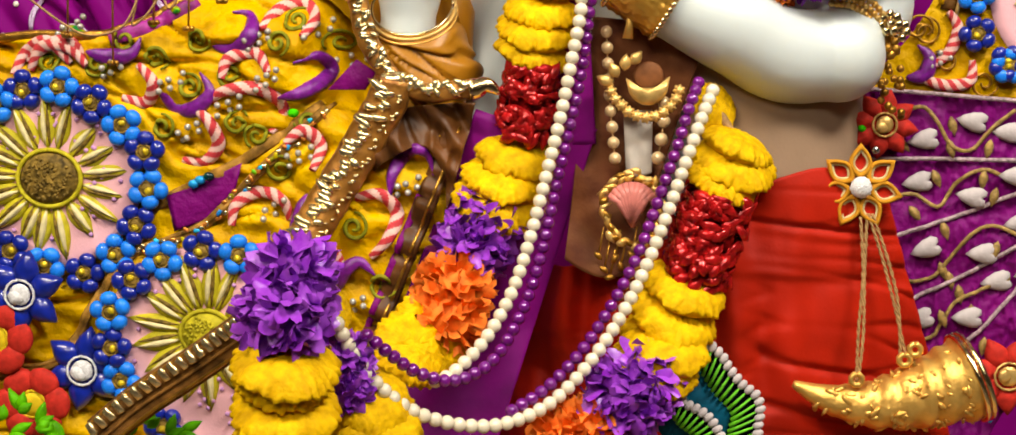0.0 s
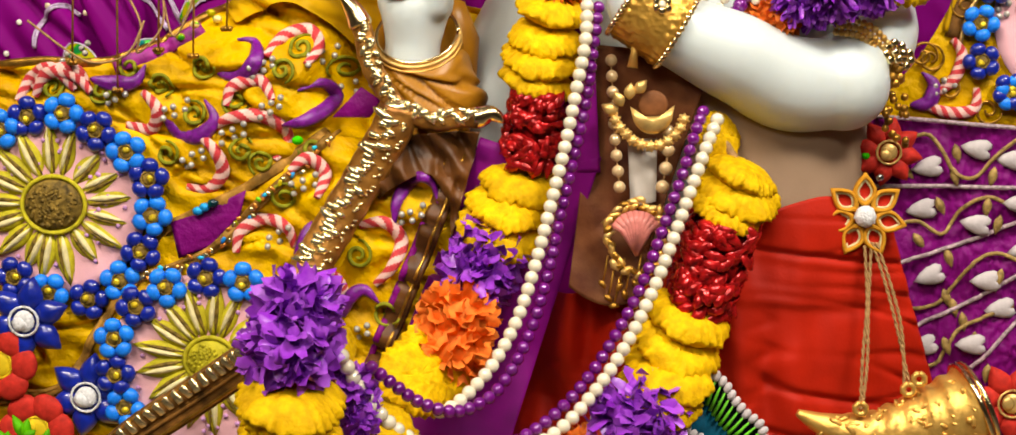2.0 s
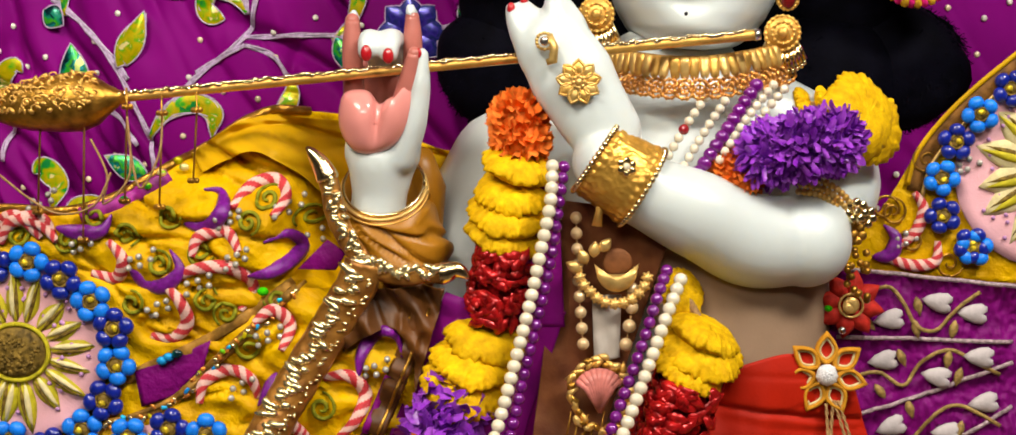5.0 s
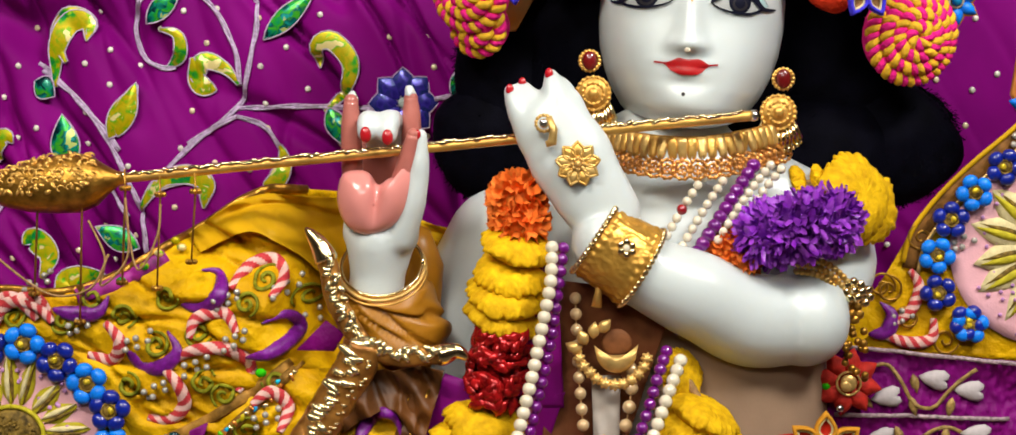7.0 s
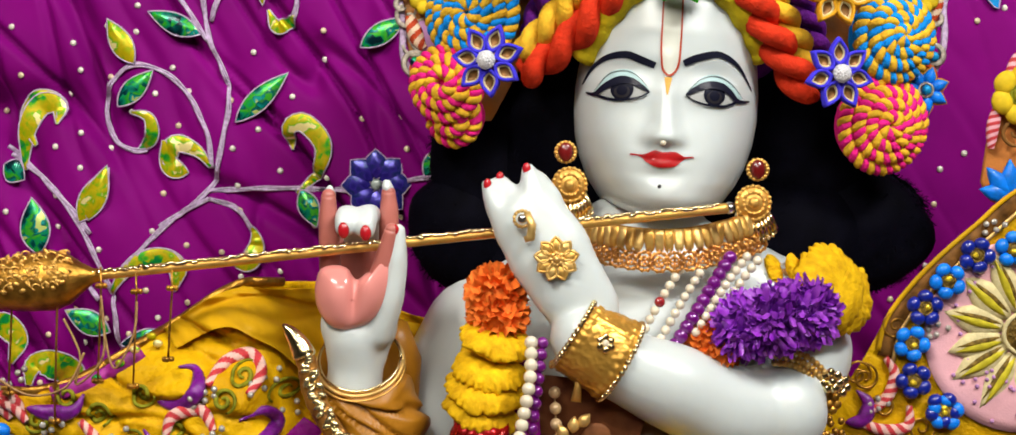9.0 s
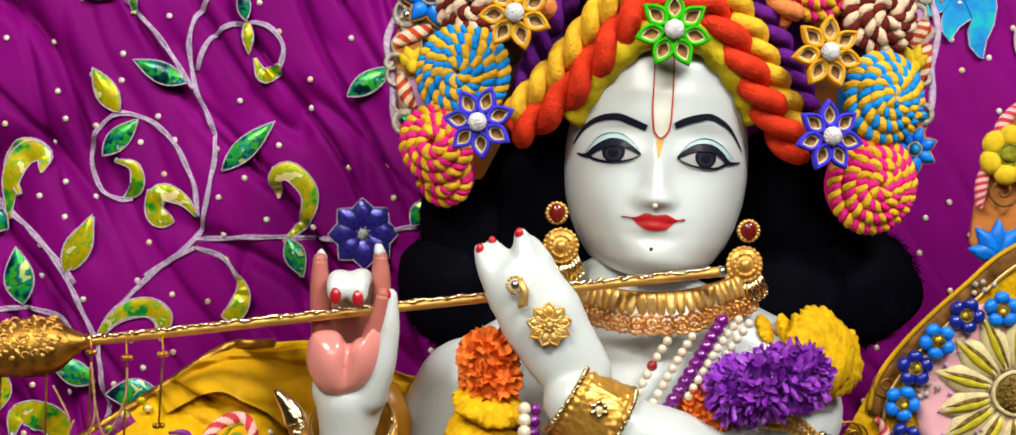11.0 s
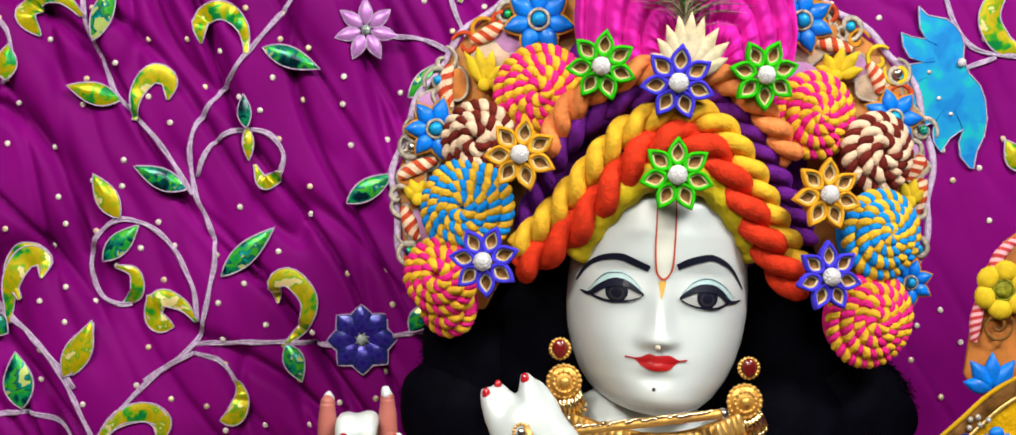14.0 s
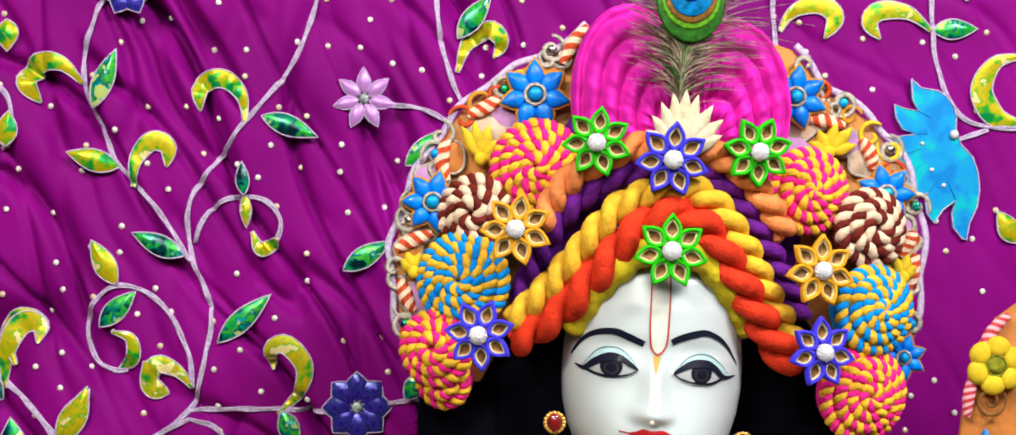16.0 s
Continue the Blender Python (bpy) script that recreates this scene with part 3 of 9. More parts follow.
for up, lo, lid, brow, wing_tip, c in EYES:
    paint_fill([(x, z + 0.0012 * math.sin(math.pi * i / 6)) for i, (x, z) in enumerate(lid)], up, S_LID, 0.0005)
    paint_fill(up, lo, S_WHITE, 0.0008)
    # the grey sits low; the black above it paints in the upper lid's shade
    for rx, rz, zc, slot, off in ((0.0075, 0.0074, -0.0014, S_BLACK, 0.0011), (0.0052, 0.0042, -0.0030, S_IRIS, 0.0013), (0.0036, 0.0034, -0.0022, S_BLACK, 0.0015)):
        arc = [(c + rx * math.cos(a), zc + rz * math.sin(a)) for a in [math.pi * k / 12 for k in range(13)]]
        paint_fill(arc, [(x, 2 * zc - z) for x, z in arc], slot, off)
    paint_line([wing_tip] + [(x, z - 0.0003 - 0.0010 * math.sin(math.pi * i / 6)) for i, (x, z) in enumerate(up)], [0.0008, 0.0030, 0.0042, 0.0052, 0.0054, 0.0046, 0.0030, 0.0010], S_BLACK, 0.0020)
    paint_line([wing_tip] + lo, [0.0004, 0.0016, 0.0018, 0.0018, 0.0016, 0.0012, 0.0009, 0.0006], S_BLACK, 0.0016)
    paint_line(lid, [0.0002, 0.0004, 0.0005, 0.0005, 0.0004, 0.0002], S_IRIS, 0.0010)
    paint_line(brow, [0.0008, 0.0021, 0.0033, 0.0042, 0.0047, 0.0048, 0.0042], S_BLACK, 0.0009)
T_L = [(-0.0088, 0.064), (-0.0088, 0.0335), (-0.0077, 0.0184), (-0.0061, 0.0121), (-0.0021, 0.0090)]
T_R = [(0.0039, 0.064), (0.0041, 0.0345), (0.0039, 0.0193), (0.0022, 0.0127), (-0.0021, 0.0090)]
paint_fill(T_L, T_R, S_CREAM, 0.0004)
paint_line(T_L + T_R[-2::-1], [0.0011, 0.0012, 0.0013, 0.0014, 0.0014, 0.0013, 0.0012, 0.0011], S_TRED, 0.0009)
paint_line([(-0.0026, 0.0078), (-0.0027, 0.0038), (-0.0029, -0.0040)], [0.0056, 0.0040, 0.0006], S_OCHRE, 0.0007)
paint_fill([(-0.0200, -0.0447), (-0.0150, -0.0440), (-0.0121, -0.0427), (-0.0085, -0.0410), (-0.0029, -0.0420), (0.0040, -0.0412), (0.0072, -0.0421), (0.0117, -0.0444), (0.0150, -0.0442)],
           [(-0.0200, -0.0449), (-0.0165, -0.0464), (-0.0137, -0.0492), (-0.0072, -0.0521), (-0.0009, -0.0522), (0.0055, -0.0508), (0.0098, -0.0471), (0.0125, -0.0453), (0.0150, -0.0444)], S_LIP, 0.0007)
paint_line([(-0.0243, -0.0445), (-0.0181, -0.0450), (-0.0118, -0.0466), (-0.0034, -0.0472), (0.0053, -0.0463), (0.0118, -0.0448), (0.0175, -0.0440)], [0.0012, 0.0010, 0.0006, 0.0006, 0.0006, 0.0010, 0.0012], S_NAIL, 0.0010)
blob(statue, on_face(-0.0039, -0.0647, 0.0002), (0.0013, 0.0006, 0.0014), 8, 5, S_IRIS)
blob(statue, on_face(-0.0038, -0.0362, 0.0016), (0.0021, 0.0019, 0.0019), 10, 6, S_PEARL)

body = bmesh.new()


# neck, trunk, shoulders
def limb(pts, radii, n=22, flat=1.0, slot=0, k=6):
    P = spline(pts, k)
    m = len(P)
    rr = []
    for i in range(m):
        u = i / (m - 1) * (len(radii) - 1)
        j = min(int(u), len(radii) - 2)
        t = u - j
        t = t * t * (3 - 2 * t)
        rr.append(radii[j] + (radii[j + 1] - radii[j]) * t)
    goal = statue if slot else body
    tube(goal, P, rr, n, flat, slot)
    blob(goal, P[0], (rr[0], rr[0] * flat, rr[0]), 16, 10, slot)
    blob(goal, P[-1], (rr[-1], rr[-1] * flat, rr[-1]), 16, 10, slot)


limb([(-0.006, 0.075, 1.66), (-0.010, 0.075, 1.60), (-0.015, 0.07, 1.565)], [0.034, 0.034, 0.045])
limb([(-0.02, 0.065, 1.575), (-0.02, 0.055, 1.53), (-0.015, 0.05, 1.46), (-0.005, 0.045, 1.40), (0.0, 0.05, 1.32)], [0.060, 0.095, 0.088, 0.084, 0.09], 28, 0.72)
limb([(-0.13, 0.055, 1.535), (-0.02, 0.06, 1.575), (0.08, 0.058, 1.545)], [0.040, 0.044, 0.036], 20)
# arm that hangs behind the garland, then the raised forearm
limb([(-0.135, 0.055, 1.535), (-0.165, 0.05, 1.49), (-0.180, 0.035, 1.43)], [0.040, 0.034, 0.031])
limb([(-0.188, 0.03, 1.42), (-0.206, 0.0, 1.46), (-0.2152, -0.0150, 1.5060), (-0.2142, -0.0160, 1.5189), (-0.2134, -0.0190, 1.5422)], [0.026, 0.022, 0.0182, 0.0182, 0.0205])
# arm across the chest: shoulder, elbow, wrist
limb([(0.084, 0.06, 1.54), (0.092, 0.035, 1.52), (0.0757, 0.0060, 1.4980)], [0.035, 0.030, 0.0258])
limb([(0.0640, -0.0100, 1.4872), (0.0287, -0.0230, 1.4878), (-0.0054, -0.0370, 1.5050), (-0.0435, -0.0450, 1.5237), (-0.0648, -0.0460, 1.5401)], [0.0292, 0.0310, 0.0284, 0.0236, 0.0222])
blob(body, (0.0641, -0.0150, 1.4858), (0.0298, 0.0300, 0.0300), 24, 16)
blob(body, (0.0685, -0.0080, 1.4967), (0.0264, 0.0270, 0.0264), 24, 16)
# palm that faces the viewer
limb([(-0.2119, -0.0180, 1.5328), (-0.2109, -0.0200, 1.5474), (-0.2096, -0.0200, 1.5550)], [0.0205, 0.0258, 0.0252], 22, 0.62)
c = Vector((-0.2118, -0.0340, 1.5673))
RIMP = even(spline([(-0.2322, 0, 1.5878), (-0.2225, 0, 1.5897), (-0.2155, 0, 1.5875), (-0.2102, 0, 1.5800), (-0.2038, 0, 1.5839), (-0.1962, 0, 1.5866), (-0.1910, 0, 1.5940), (-0.1860, 0, 1.5965), (-0.1840, 0, 1.5876), (-0.1851, 0, 1.5784), (-0.1879, 0, 1.5689),
                    (-0.1927, 0, 1.5607), (-0.2005, 0, 1.5529), (-0.2089, 0, 1.5489), (-0.2195, 0, 1.5474), (-0.2290, 0, 1.5518), (-0.2347, 0, 1.5603), (-0.2369, 0, 1.5700), (-0.2358, 0, 1.5804)], 6, True), count=72)
last = None
for j in range(19):
    u = max(0.004, j / 18)
    ring = []
    for e in RIMP:
        x, z = (e.x - c.x) * u, (e.z - c.z) * u
        crease = 0.0050 * math.exp(-((x - 0.001 - 0.12 * z) / 0.0030) ** 2) * max(0.0, min(1.0, (z + 0.020) / 0.026))
        hill = 0.0030 * math.exp(-((x + 0.011) / 0.009) ** 2 - ((z - 0.004) / 0.013) ** 2) + 0.0030 * math.exp(-((x - 0.012) / 0.009) ** 2 - ((z - 0.006) / 0.014) ** 2)
        ring.append(statue.verts.new(c + Vector((x, -0.0112 * math.sqrt(max(0.0, 1 - u ** 2.8)) - hill * (1 - u ** 4) + crease * (1 - u ** 6), z))))
    if last:
        for k in range(72):
            statue.faces.new((last[k], last[(k + 1) % 72], ring[(k + 1) % 72], ring[k])).material_index = S_PALM
    else:
        statue.faces.new(ring).material_index = S_PALM
    last = ring
blob(statue, (-0.2120, 0.0040, 1.5900), (0.0225, 0.0060, 0.0220), 20, 12, S_FING)


def finger(pts, radii, slot=0, nail=None, side=(0, -1, 0)):
    limb(pts, radii, 14, 1.0, slot, 5)
    if nail:
        c = Vector(pts[-1]) + Vector(side) * radii[-1] * 0.72
        blob(statue, c, (radii[-1] * 0.54, radii[-1] * 0.42, radii[-1] * 0.78), 12, 8, S_NAIL)


finger([(-0.2276, -0.0260, 1.5848), (-0.2280, -0.0260, 1.6141), (-0.2275, -0.0260, 1.6342)], [0.0072, 0.0066, 0.0048], S_FING)
finger([(-0.2267, -0.0225, 1.6340), (-0.2270, -0.0225, 1.6383)], [0.0046, 0.0040])
finger([(-0.1891, -0.0240, 1.6045), (-0.1887, -0.0240, 1.6213), (-0.1887, -0.0240, 1.6356)], [0.0068, 0.0062, 0.0046], S_FING)
finger([(-0.1890, -0.0245, 1.6373), (-0.1897, -0.0245, 1.6411)], [0.0048, 0.0042])
finger([(-0.2140, 0.0110, 1.5985), (-0.2145, -0.0080, 1.6150), (-0.2149, -0.0300, 1.6215), (-0.2151, -0.0400, 1.6195), (-0.2154, -0.0440, 1.6140)], [0.0092, 0.0084, 0.0076, 0.0074, 0.0068], 0, 1, (0, -0.9, -0.35))
finger([(-0.2010, 0.0110, 1.5985), (-0.2010, -0.0080, 1.6150), (-0.2012, -0.0300, 1.6220), (-0.2013, -0.0400, 1.6190), (-0.2015, -0.0440, 1.6120)], [0.0092, 0.0084, 0.0076, 0.0074, 0.0068], 0, 1, (0, -0.9, -0.35))
finger([(-0.1967, -0.0320, 1.5741), (-0.1909, -0.0360, 1.5930), (-0.1859, -0.0400, 1.6118)], [0.0085, 0.0068, 0.0042], S_FING, 1, (0.9, -0.4, 0))
finger([(-0.1971, -0.0280, 1.5444), (-0.1890, -0.0330, 1.5656), (-0.1835, -0.0360, 1.5887), (-0.1811, -0.0380, 1.6115)], [0.0100, 0.0092, 0.0074, 0.0046])
finger([(-0.2286, 0.0220, 1.6010), (-0.2134, 0.0220, 1.5990), (-0.1960, 0.0220, 1.5990)], [0.009, 0.011, 0.009], S_FING)
limb([(-0.2240, 0.0260, 1.5872), (-0.2056, 0.0260, 1.5867)], [0.010, 0.010], 14)
# hand that holds the flute, its back to the viewer
limb([(-0.0645, -0.0440, 1.5594), (-0.0755, -0.0440, 1.5762), (-0.0857, -0.0430, 1.5949), (-0.0951, -0.0420, 1.6115)], [0.0232, 0.0252, 0.0275, 0.0250], 22, 0.55)
finger([(-0.1093, -0.0400, 1.6056), (-0.1175, -0.0380, 1.6243), (-0.1238, -0.0340, 1.6384)], [0.0105, 0.0085, 0.0050], 0, 1, (0.0, -1, 0.15))
finger([(-0.1009, -0.0420, 1.6125), (-0.1095, -0.0360, 1.6302), (-0.1159, -0.0300, 1.6414)], [0.0105, 0.0085, 0.0050], 0, 1, (0, -0.8, 0.5))
finger([(-0.0910, -0.0440, 1.6132), (-0.0946, -0.0420, 1.6321), (-0.0978, -0.0380, 1.6478)], [0.0115, 0.0090, 0.0052], 0, 1, (-0.2, -1, 0.1))
finger([(-0.0828, -0.0400, 1.6078), (-0.0848, -0.0380, 1.6255), (-0.0910, -0.0340, 1.6400)], [0.0120, 0.0100, 0.0070])
limb([(0.0, 0.05, 1.32), (0.0, 0.06, 1.1), (0.0, 0.06, 0.73)], [0.09, 0.085, 0.075])
shell = new("shell", link_mesh("shell", body, MARBLE))
re = shell.modifiers.new("merge", "REMESH")
re.mode, re.voxel_size = "VOXEL", 0.0024
sm = shell.modifiers.new("soften", "SMOOTH")
sm.factor, sm.iterations = 0.5, 9
shell_mesh = bpy.data.meshes.new_from_object(shell.evaluated_get(bpy.context.evaluated_depsgraph_get()))
statue.from_mesh(shell_mesh)
bpy.data.objects.remove(shell)
part("statue", statue, [MARBLE, BLACK, EYEWHITE, IRIS, LIP, NAIL, PALM, TILAK, TILAKRED, OCHREPAINT, LIDBLUE, PEARL, FINGERPINK])
tagged(bpy.data.objects["statue"], "white marble flute-playing statue with painted features, standing on the altar", "statue")


# ---- wig ----
wig = thing("wig", (0.0, 0.12, 1.56), "long fluffy black wig spreading behind the statue's head", "wig")
bm = bmesh.new()
LOBES = [((0.0120, 0.1300, 1.7303), (0.12, 0.05, 0.11)), ((-0.1170, 0.1200, 1.6556), (0.055, 0.035, 0.085)), ((-0.1377, 0.1200, 1.6077), (0.050, 0.035, 0.050)), ((-0.0736, 0.1100, 1.6594), (0.05, 0.04, 0.10)),
         ((-0.0901, 0.1150, 1.5777), (0.055, 0.035, 0.04)), ((0.1085, 0.1200, 1.6593), (0.050, 0.035, 0.075)), ((0.1361, 0.1200, 1.6004), (0.066, 0.035, 0.050)), ((0.0928, 0.1100, 1.5925), (0.06, 0.04, 0.05)), ((0.0090, 0.1300, 1.6130), (0.12, 0.03, 0.10))]
for c, r in LOBES:
    blob(bm, c, r, 40, 28, wob=0.12, wscale=35)
part("hair_mass", bm, HAIR, wig)
bm = bmesh.new()
rng = random.Random(5)
for k in range(14000):
    c, r = LOBES[rng.randrange(1, 8)]
    d = Vector((rng.gauss(0, 1), -abs(rng.gauss(0, 1)) * 0.45, rng.gauss(0, 1))).normalized()
    p = Vector(c) + Vector((d.x * r[0], d.y * r[1], d.z * r[2])) * 0.96
    q = p + (d * 0.15 + Vector((rng.uniform(-1, 1), rng.uniform(-0.6, 0.2), rng.uniform(-1.2, 0.4)))).normalized() * rng.uniform(0.002, 0.007)
    m = p.lerp(q, 0.55) + Vector((rng.uniform(-1, 1), 0, rng.uniform(-1, 1))) * 0.003
    s = (q - p).cross(Vector((0, 1, 0.3))).normalized() * 0.0003
    a, b, e, f, g = (bm.verts.new(v) for v in (p - s, p + s, m + s, m - s, q))
    bm.faces.new((a, b, e, f))
    bm.faces.new((f, e, g))
part("hair_fringe", bm, HAIR, wig, "", False, "stuff")


# ---- curtain embroidery ----
def on_curtain(p, off=0.002):
    return Vector((p[0], fold(p[0], p[1]) - off, p[1]))


def vine(pts, r=0.0016):
    P = even(spline([(x, 0, z) for x, z in pts], 8), step=0.004)
    bm = bmesh.new()
    Q = [on_curtain((p.x, p.z)) for p in P]
    for k, w in ((-1, 0.3), (0, 0.0), (1, 0.6)):
        tube(bm, [q + s * (0.0013 * k + 0.0004 * math.sin(i * 0.7 + w * 7)) + Vector((0, -0.0005 * math.cos(i * 0.8 + 2 * k), 0)) for i, (q, t, s, nn) in enumerate(axes_along(Q))], r * 0.62, 6)
    part("vine_stem", bm, SILVERCORD, curtain, "twisted silver cord")


def foil_leaf(base, tip, wd, material):
    b, t = Vector((base[0], 0, base[1])), Vector((tip[0], 0, tip[1]))
    L = (t - b).length
    o = leaf_outline(L, wd, 10, 0.1 * wd)
    bm = bmesh.new()
    s = Vector((b.z - t.z, 0, t.x - b.x)).normalized() * wd * 0.35
    front = min(fold(base[0] + (tip[0] - base[0]) * q + s.x * e, base[1] + (tip[1] - base[1]) * q + s.z * e) for q in (0.1, 0.3, 0.5, 0.7, 0.9) for e in (-1, 0, 1))
    m = facing(base[0], front - 0.001, base[1], math.degrees(math.atan2(t.x - b.x, t.z - b.z)))
    plate(bm, o, 0.0014, m, 0, 0.0012, 0.93)
    tube(bm, [m @ Vector((x, -0.0012, z)) for x, z in o + o[:1]], 0.0008, 5, 1, 1)
    part("foil_leaf", bm, [material, SILVERCORD], curtain)


def foil_hook(pts, wd, material=None):
    P = even(spline([(x, 0, z) for x, z in pts], 8), count=26)
    bm = bmesh.new()
    L, R, Mid = [], [], []
    for i, p in enumerate(P):
        t = (P[min(i + 1, 25)] - P[max(i - 1, 0)]).normalized()
        s = Vector((-t.z, 0, t.x))
        u = i / 25
        w = wd * 0.62 * (0.22 + 0.78 * math.sin(min(1.0, u / 0.62) * math.pi / 2) ** 1.3) * (1 if u < 0.66 else max(0.03, math.cos(math.pi / 2 * (u - 0.66) / 0.34)) ** 0.75)
        near = min(fold(p.x + s.x * w * e, p.z + s.z * w * e) for e in (-1, -0.5, 0, 0.5, 1))
        L.append(Vector((p.x + s.x * w, near - 0.0022, p.z + s.z * w)))
        R.append(Vector((p.x - s.x * w, near - 0.0022, p.z - s.z * w)))
        Mid.append(Vector((p.x, near - 0.0040, p.z)))
    vl, vm, vr = ([bm.verts.new(v) for v in q] for q in (L, Mid, R))
    for i in range(25):
        bm.faces.new((vl[i], vm[i], vm[i + 1], vl[i + 1]))
        bm.faces.new((vm[i], vr[i], vr[i + 1], vm[i + 1]))
    tube(bm, L + R[::-1] + L[:1], 0.0008, 5, 1, 1)
    part("foil_hook", bm, [material or LIMEFOIL, SILVERCORD], curtain)


vine([(-0.4325, 1.6115), (-0.3884, 1.6427), (-0.3734, 1.6863), (-0.3671, 1.7331), (-0.3830, 1.7804), (-0.3867, 1.8216), (-0.3747, 1.8509), (-0.3389, 1.8977), (-0.3031, 1.9386), (-0.2790, 1.9799), (-0.2605, 2.0392)])
vine([(-0.3842, 1.7774), (-0.4159, 1.8280), (-0.4507, 1.8698), (-0.4738, 1.9174), (-0.4811, 1.9589), (-0.4733, 1.9885), (-0.4553, 2.0358)])
vine([(-0.3836, 1.6631), (-0.3879, 1.6983), (-0.4109, 1.7397), (-0.4458, 1.7579), (-0.4722, 1.7437), (-0.4811, 1.7175), (-0.4726, 1.6910), (-0.4552, 1.6808), (-0.4435, 1.6817)])
vine([(-0.3811, 1.7950), (-0.3691, 1.8213), (-0.3455, 1.8357), (-0.3161, 1.8323), (-0.3022, 1.8144), (-0.3060, 1.7956)])
vine([(-0.3884, 1.6427), (-0.3241, 1.6433), (-0.2598, 1.6397)])
vine([(-0.2069, 1.6469), (-0.1656, 1.6520)])
vine([(-0.3876, 1.6354), (-0.4171, 1.6205), (-0.4530, 1.5864), (-0.4713, 1.5607)])
vine([(-0.3876, 1.6354), (-0.3617, 1.6248), (-0.3500, 1.6058)])
vine([(-0.5723, 1.6886), (-0.5382, 1.6586), (-0.5101, 1.6258), (-0.4909, 1.5875), (-0.4773, 1.5521), (-0.4739, 1.5112), (-0.4771, 1.4588)])
vine([(-0.5754, 1.5827), (-0.5404, 1.5859), (-0.5117, 1.5734), (-0.4891, 1.5466)])
vine([(-0.1587, 2.0319), (-0.1548, 1.9782), (-0.1436, 1.9363), (-0.1310, 1.9076)])
vine([(-0.1441, 1.8995), (-0.1735, 1.9142), (-0.2030, 1.9194)])
vine([(0.2976, 2.0200), (0.2996, 1.9599), (0.3105, 1.9179), (0.3327, 1.8936), (0.3926, 1.8855)])
vine([(0.3173, 1.8771), (0.3476, 1.8874)])
vine([(0.1525, 2.0279), (0.1516, 1.9860), (0.1542, 1.9440)])
vine([(-0.5673, 1.9483), (-0.5469, 1.9303), (-0.5442, 1.9007), (-0.5560, 1.8832)])
vine([(-0.5687, 1.6811), (-0.5398, 1.6601), (-0.5109, 1.6304), (-0.4936, 1.6068)])
vine([(-0.6192, 1.5337), (-0.6132, 1.5574), (-0.5930, 1.5719), (-0.5752, 1.5627)])
def leaves(material, wd, pairs):
    for a, b in zip(pairs[::2], pairs[1::2]):
        foil_leaf(a, b, wd, material)


leaves(GREENFOIL, 0.019, [(-0.4709, 1.9186), (-0.4511, 1.9733), (-0.3182, 1.9092), (-0.2666, 1.8907), (-0.3900, 1.7834), (-0.4378, 1.8036), (-0.3615, 1.7037), (-0.3136, 1.7486), (-0.4665, 1.7202), (-0.4347, 1.7536), (-0.2464, 1.7675), (-0.2036, 1.7951), (-0.3037, 1.6417), (-0.2883, 1.6075), (-0.1915, 1.6501), (-0.1711, 1.6779), (-0.1885, 1.8616), (-0.1501, 1.8960), (-0.1394, 1.9780), (-0.1090, 2.0193), (0.2977, 1.9792), (0.3399, 1.9822)])
leaves(LIMEFOIL, 0.020, [(-0.4499, 1.7580), (-0.4747, 1.7983), (-0.4947, 1.6185), (-0.4780, 1.6683), (-0.5483, 2.0013), (-0.5461, 1.9717), (-0.5489, 1.8843), (-0.5476, 1.9173), (0.3716, 1.7820), (0.3520, 1.8109), (-0.4473, 1.8650), (-0.4964, 1.8776)])
leaves(LIMEFOIL, 0.010, [(-0.3349, 1.8385), (-0.3328, 1.8078)])
leaves(GREENFOIL, 0.012, [(-0.3349, 1.8373), (-0.3381, 1.8681)])
leaves(GREENFOIL, 0.027, [(-0.5415, 1.5888), (-0.5493, 1.6403), (-0.4215, 1.5075), (-0.4694, 1.5041)])
leaves(GREENFOIL, 0.022, [(-0.4807, 1.5172), (-0.5221, 1.5358), (-0.5728, 1.6712), (-0.5534, 1.6590)])
leaves(LIMEFOIL, 0.022, [(-0.5034, 1.6169), (-0.4763, 1.6663)])
foil_hook([(-0.4812, 1.9424), (-0.4981, 1.9592), (-0.5204, 1.9607), (-0.5310, 1.9431), (-0.5194, 1.9252)], 0.016)
foil_hook([(-0.3330, 1.9047), (-0.3362, 1.9284), (-0.3531, 1.9441), (-0.3726, 1.9384), (-0.3740, 1.9148)], 0.014)
foil_hook([(-0.4363, 1.8472), (-0.4320, 1.8725), (-0.4177, 1.8882), (-0.4037, 1.8821), (-0.4051, 1.8644)], 0.014)
foil_hook([(-0.5560, 1.6663), (-0.5523, 1.7012), (-0.5394, 1.7244), (-0.5231, 1.7229), (-0.5220, 1.7065)], 0.016)
foil_hook([(-0.3078, 1.6383), (-0.2877, 1.6584), (-0.2827, 1.6817), (-0.2989, 1.7014), (-0.3130, 1.6969), (-0.3120, 1.6782)], 0.014)
foil_hook([(-0.3847, 1.6643), (-0.3963, 1.6785), (-0.4149, 1.6859), (-0.4220, 1.6726), (-0.4116, 1.6613)], 0.013)
foil_hook([(-0.4549, 1.7153), (-0.4386, 1.7097), (-0.4370, 1.6921), (-0.4511, 1.6819)], 0.010)
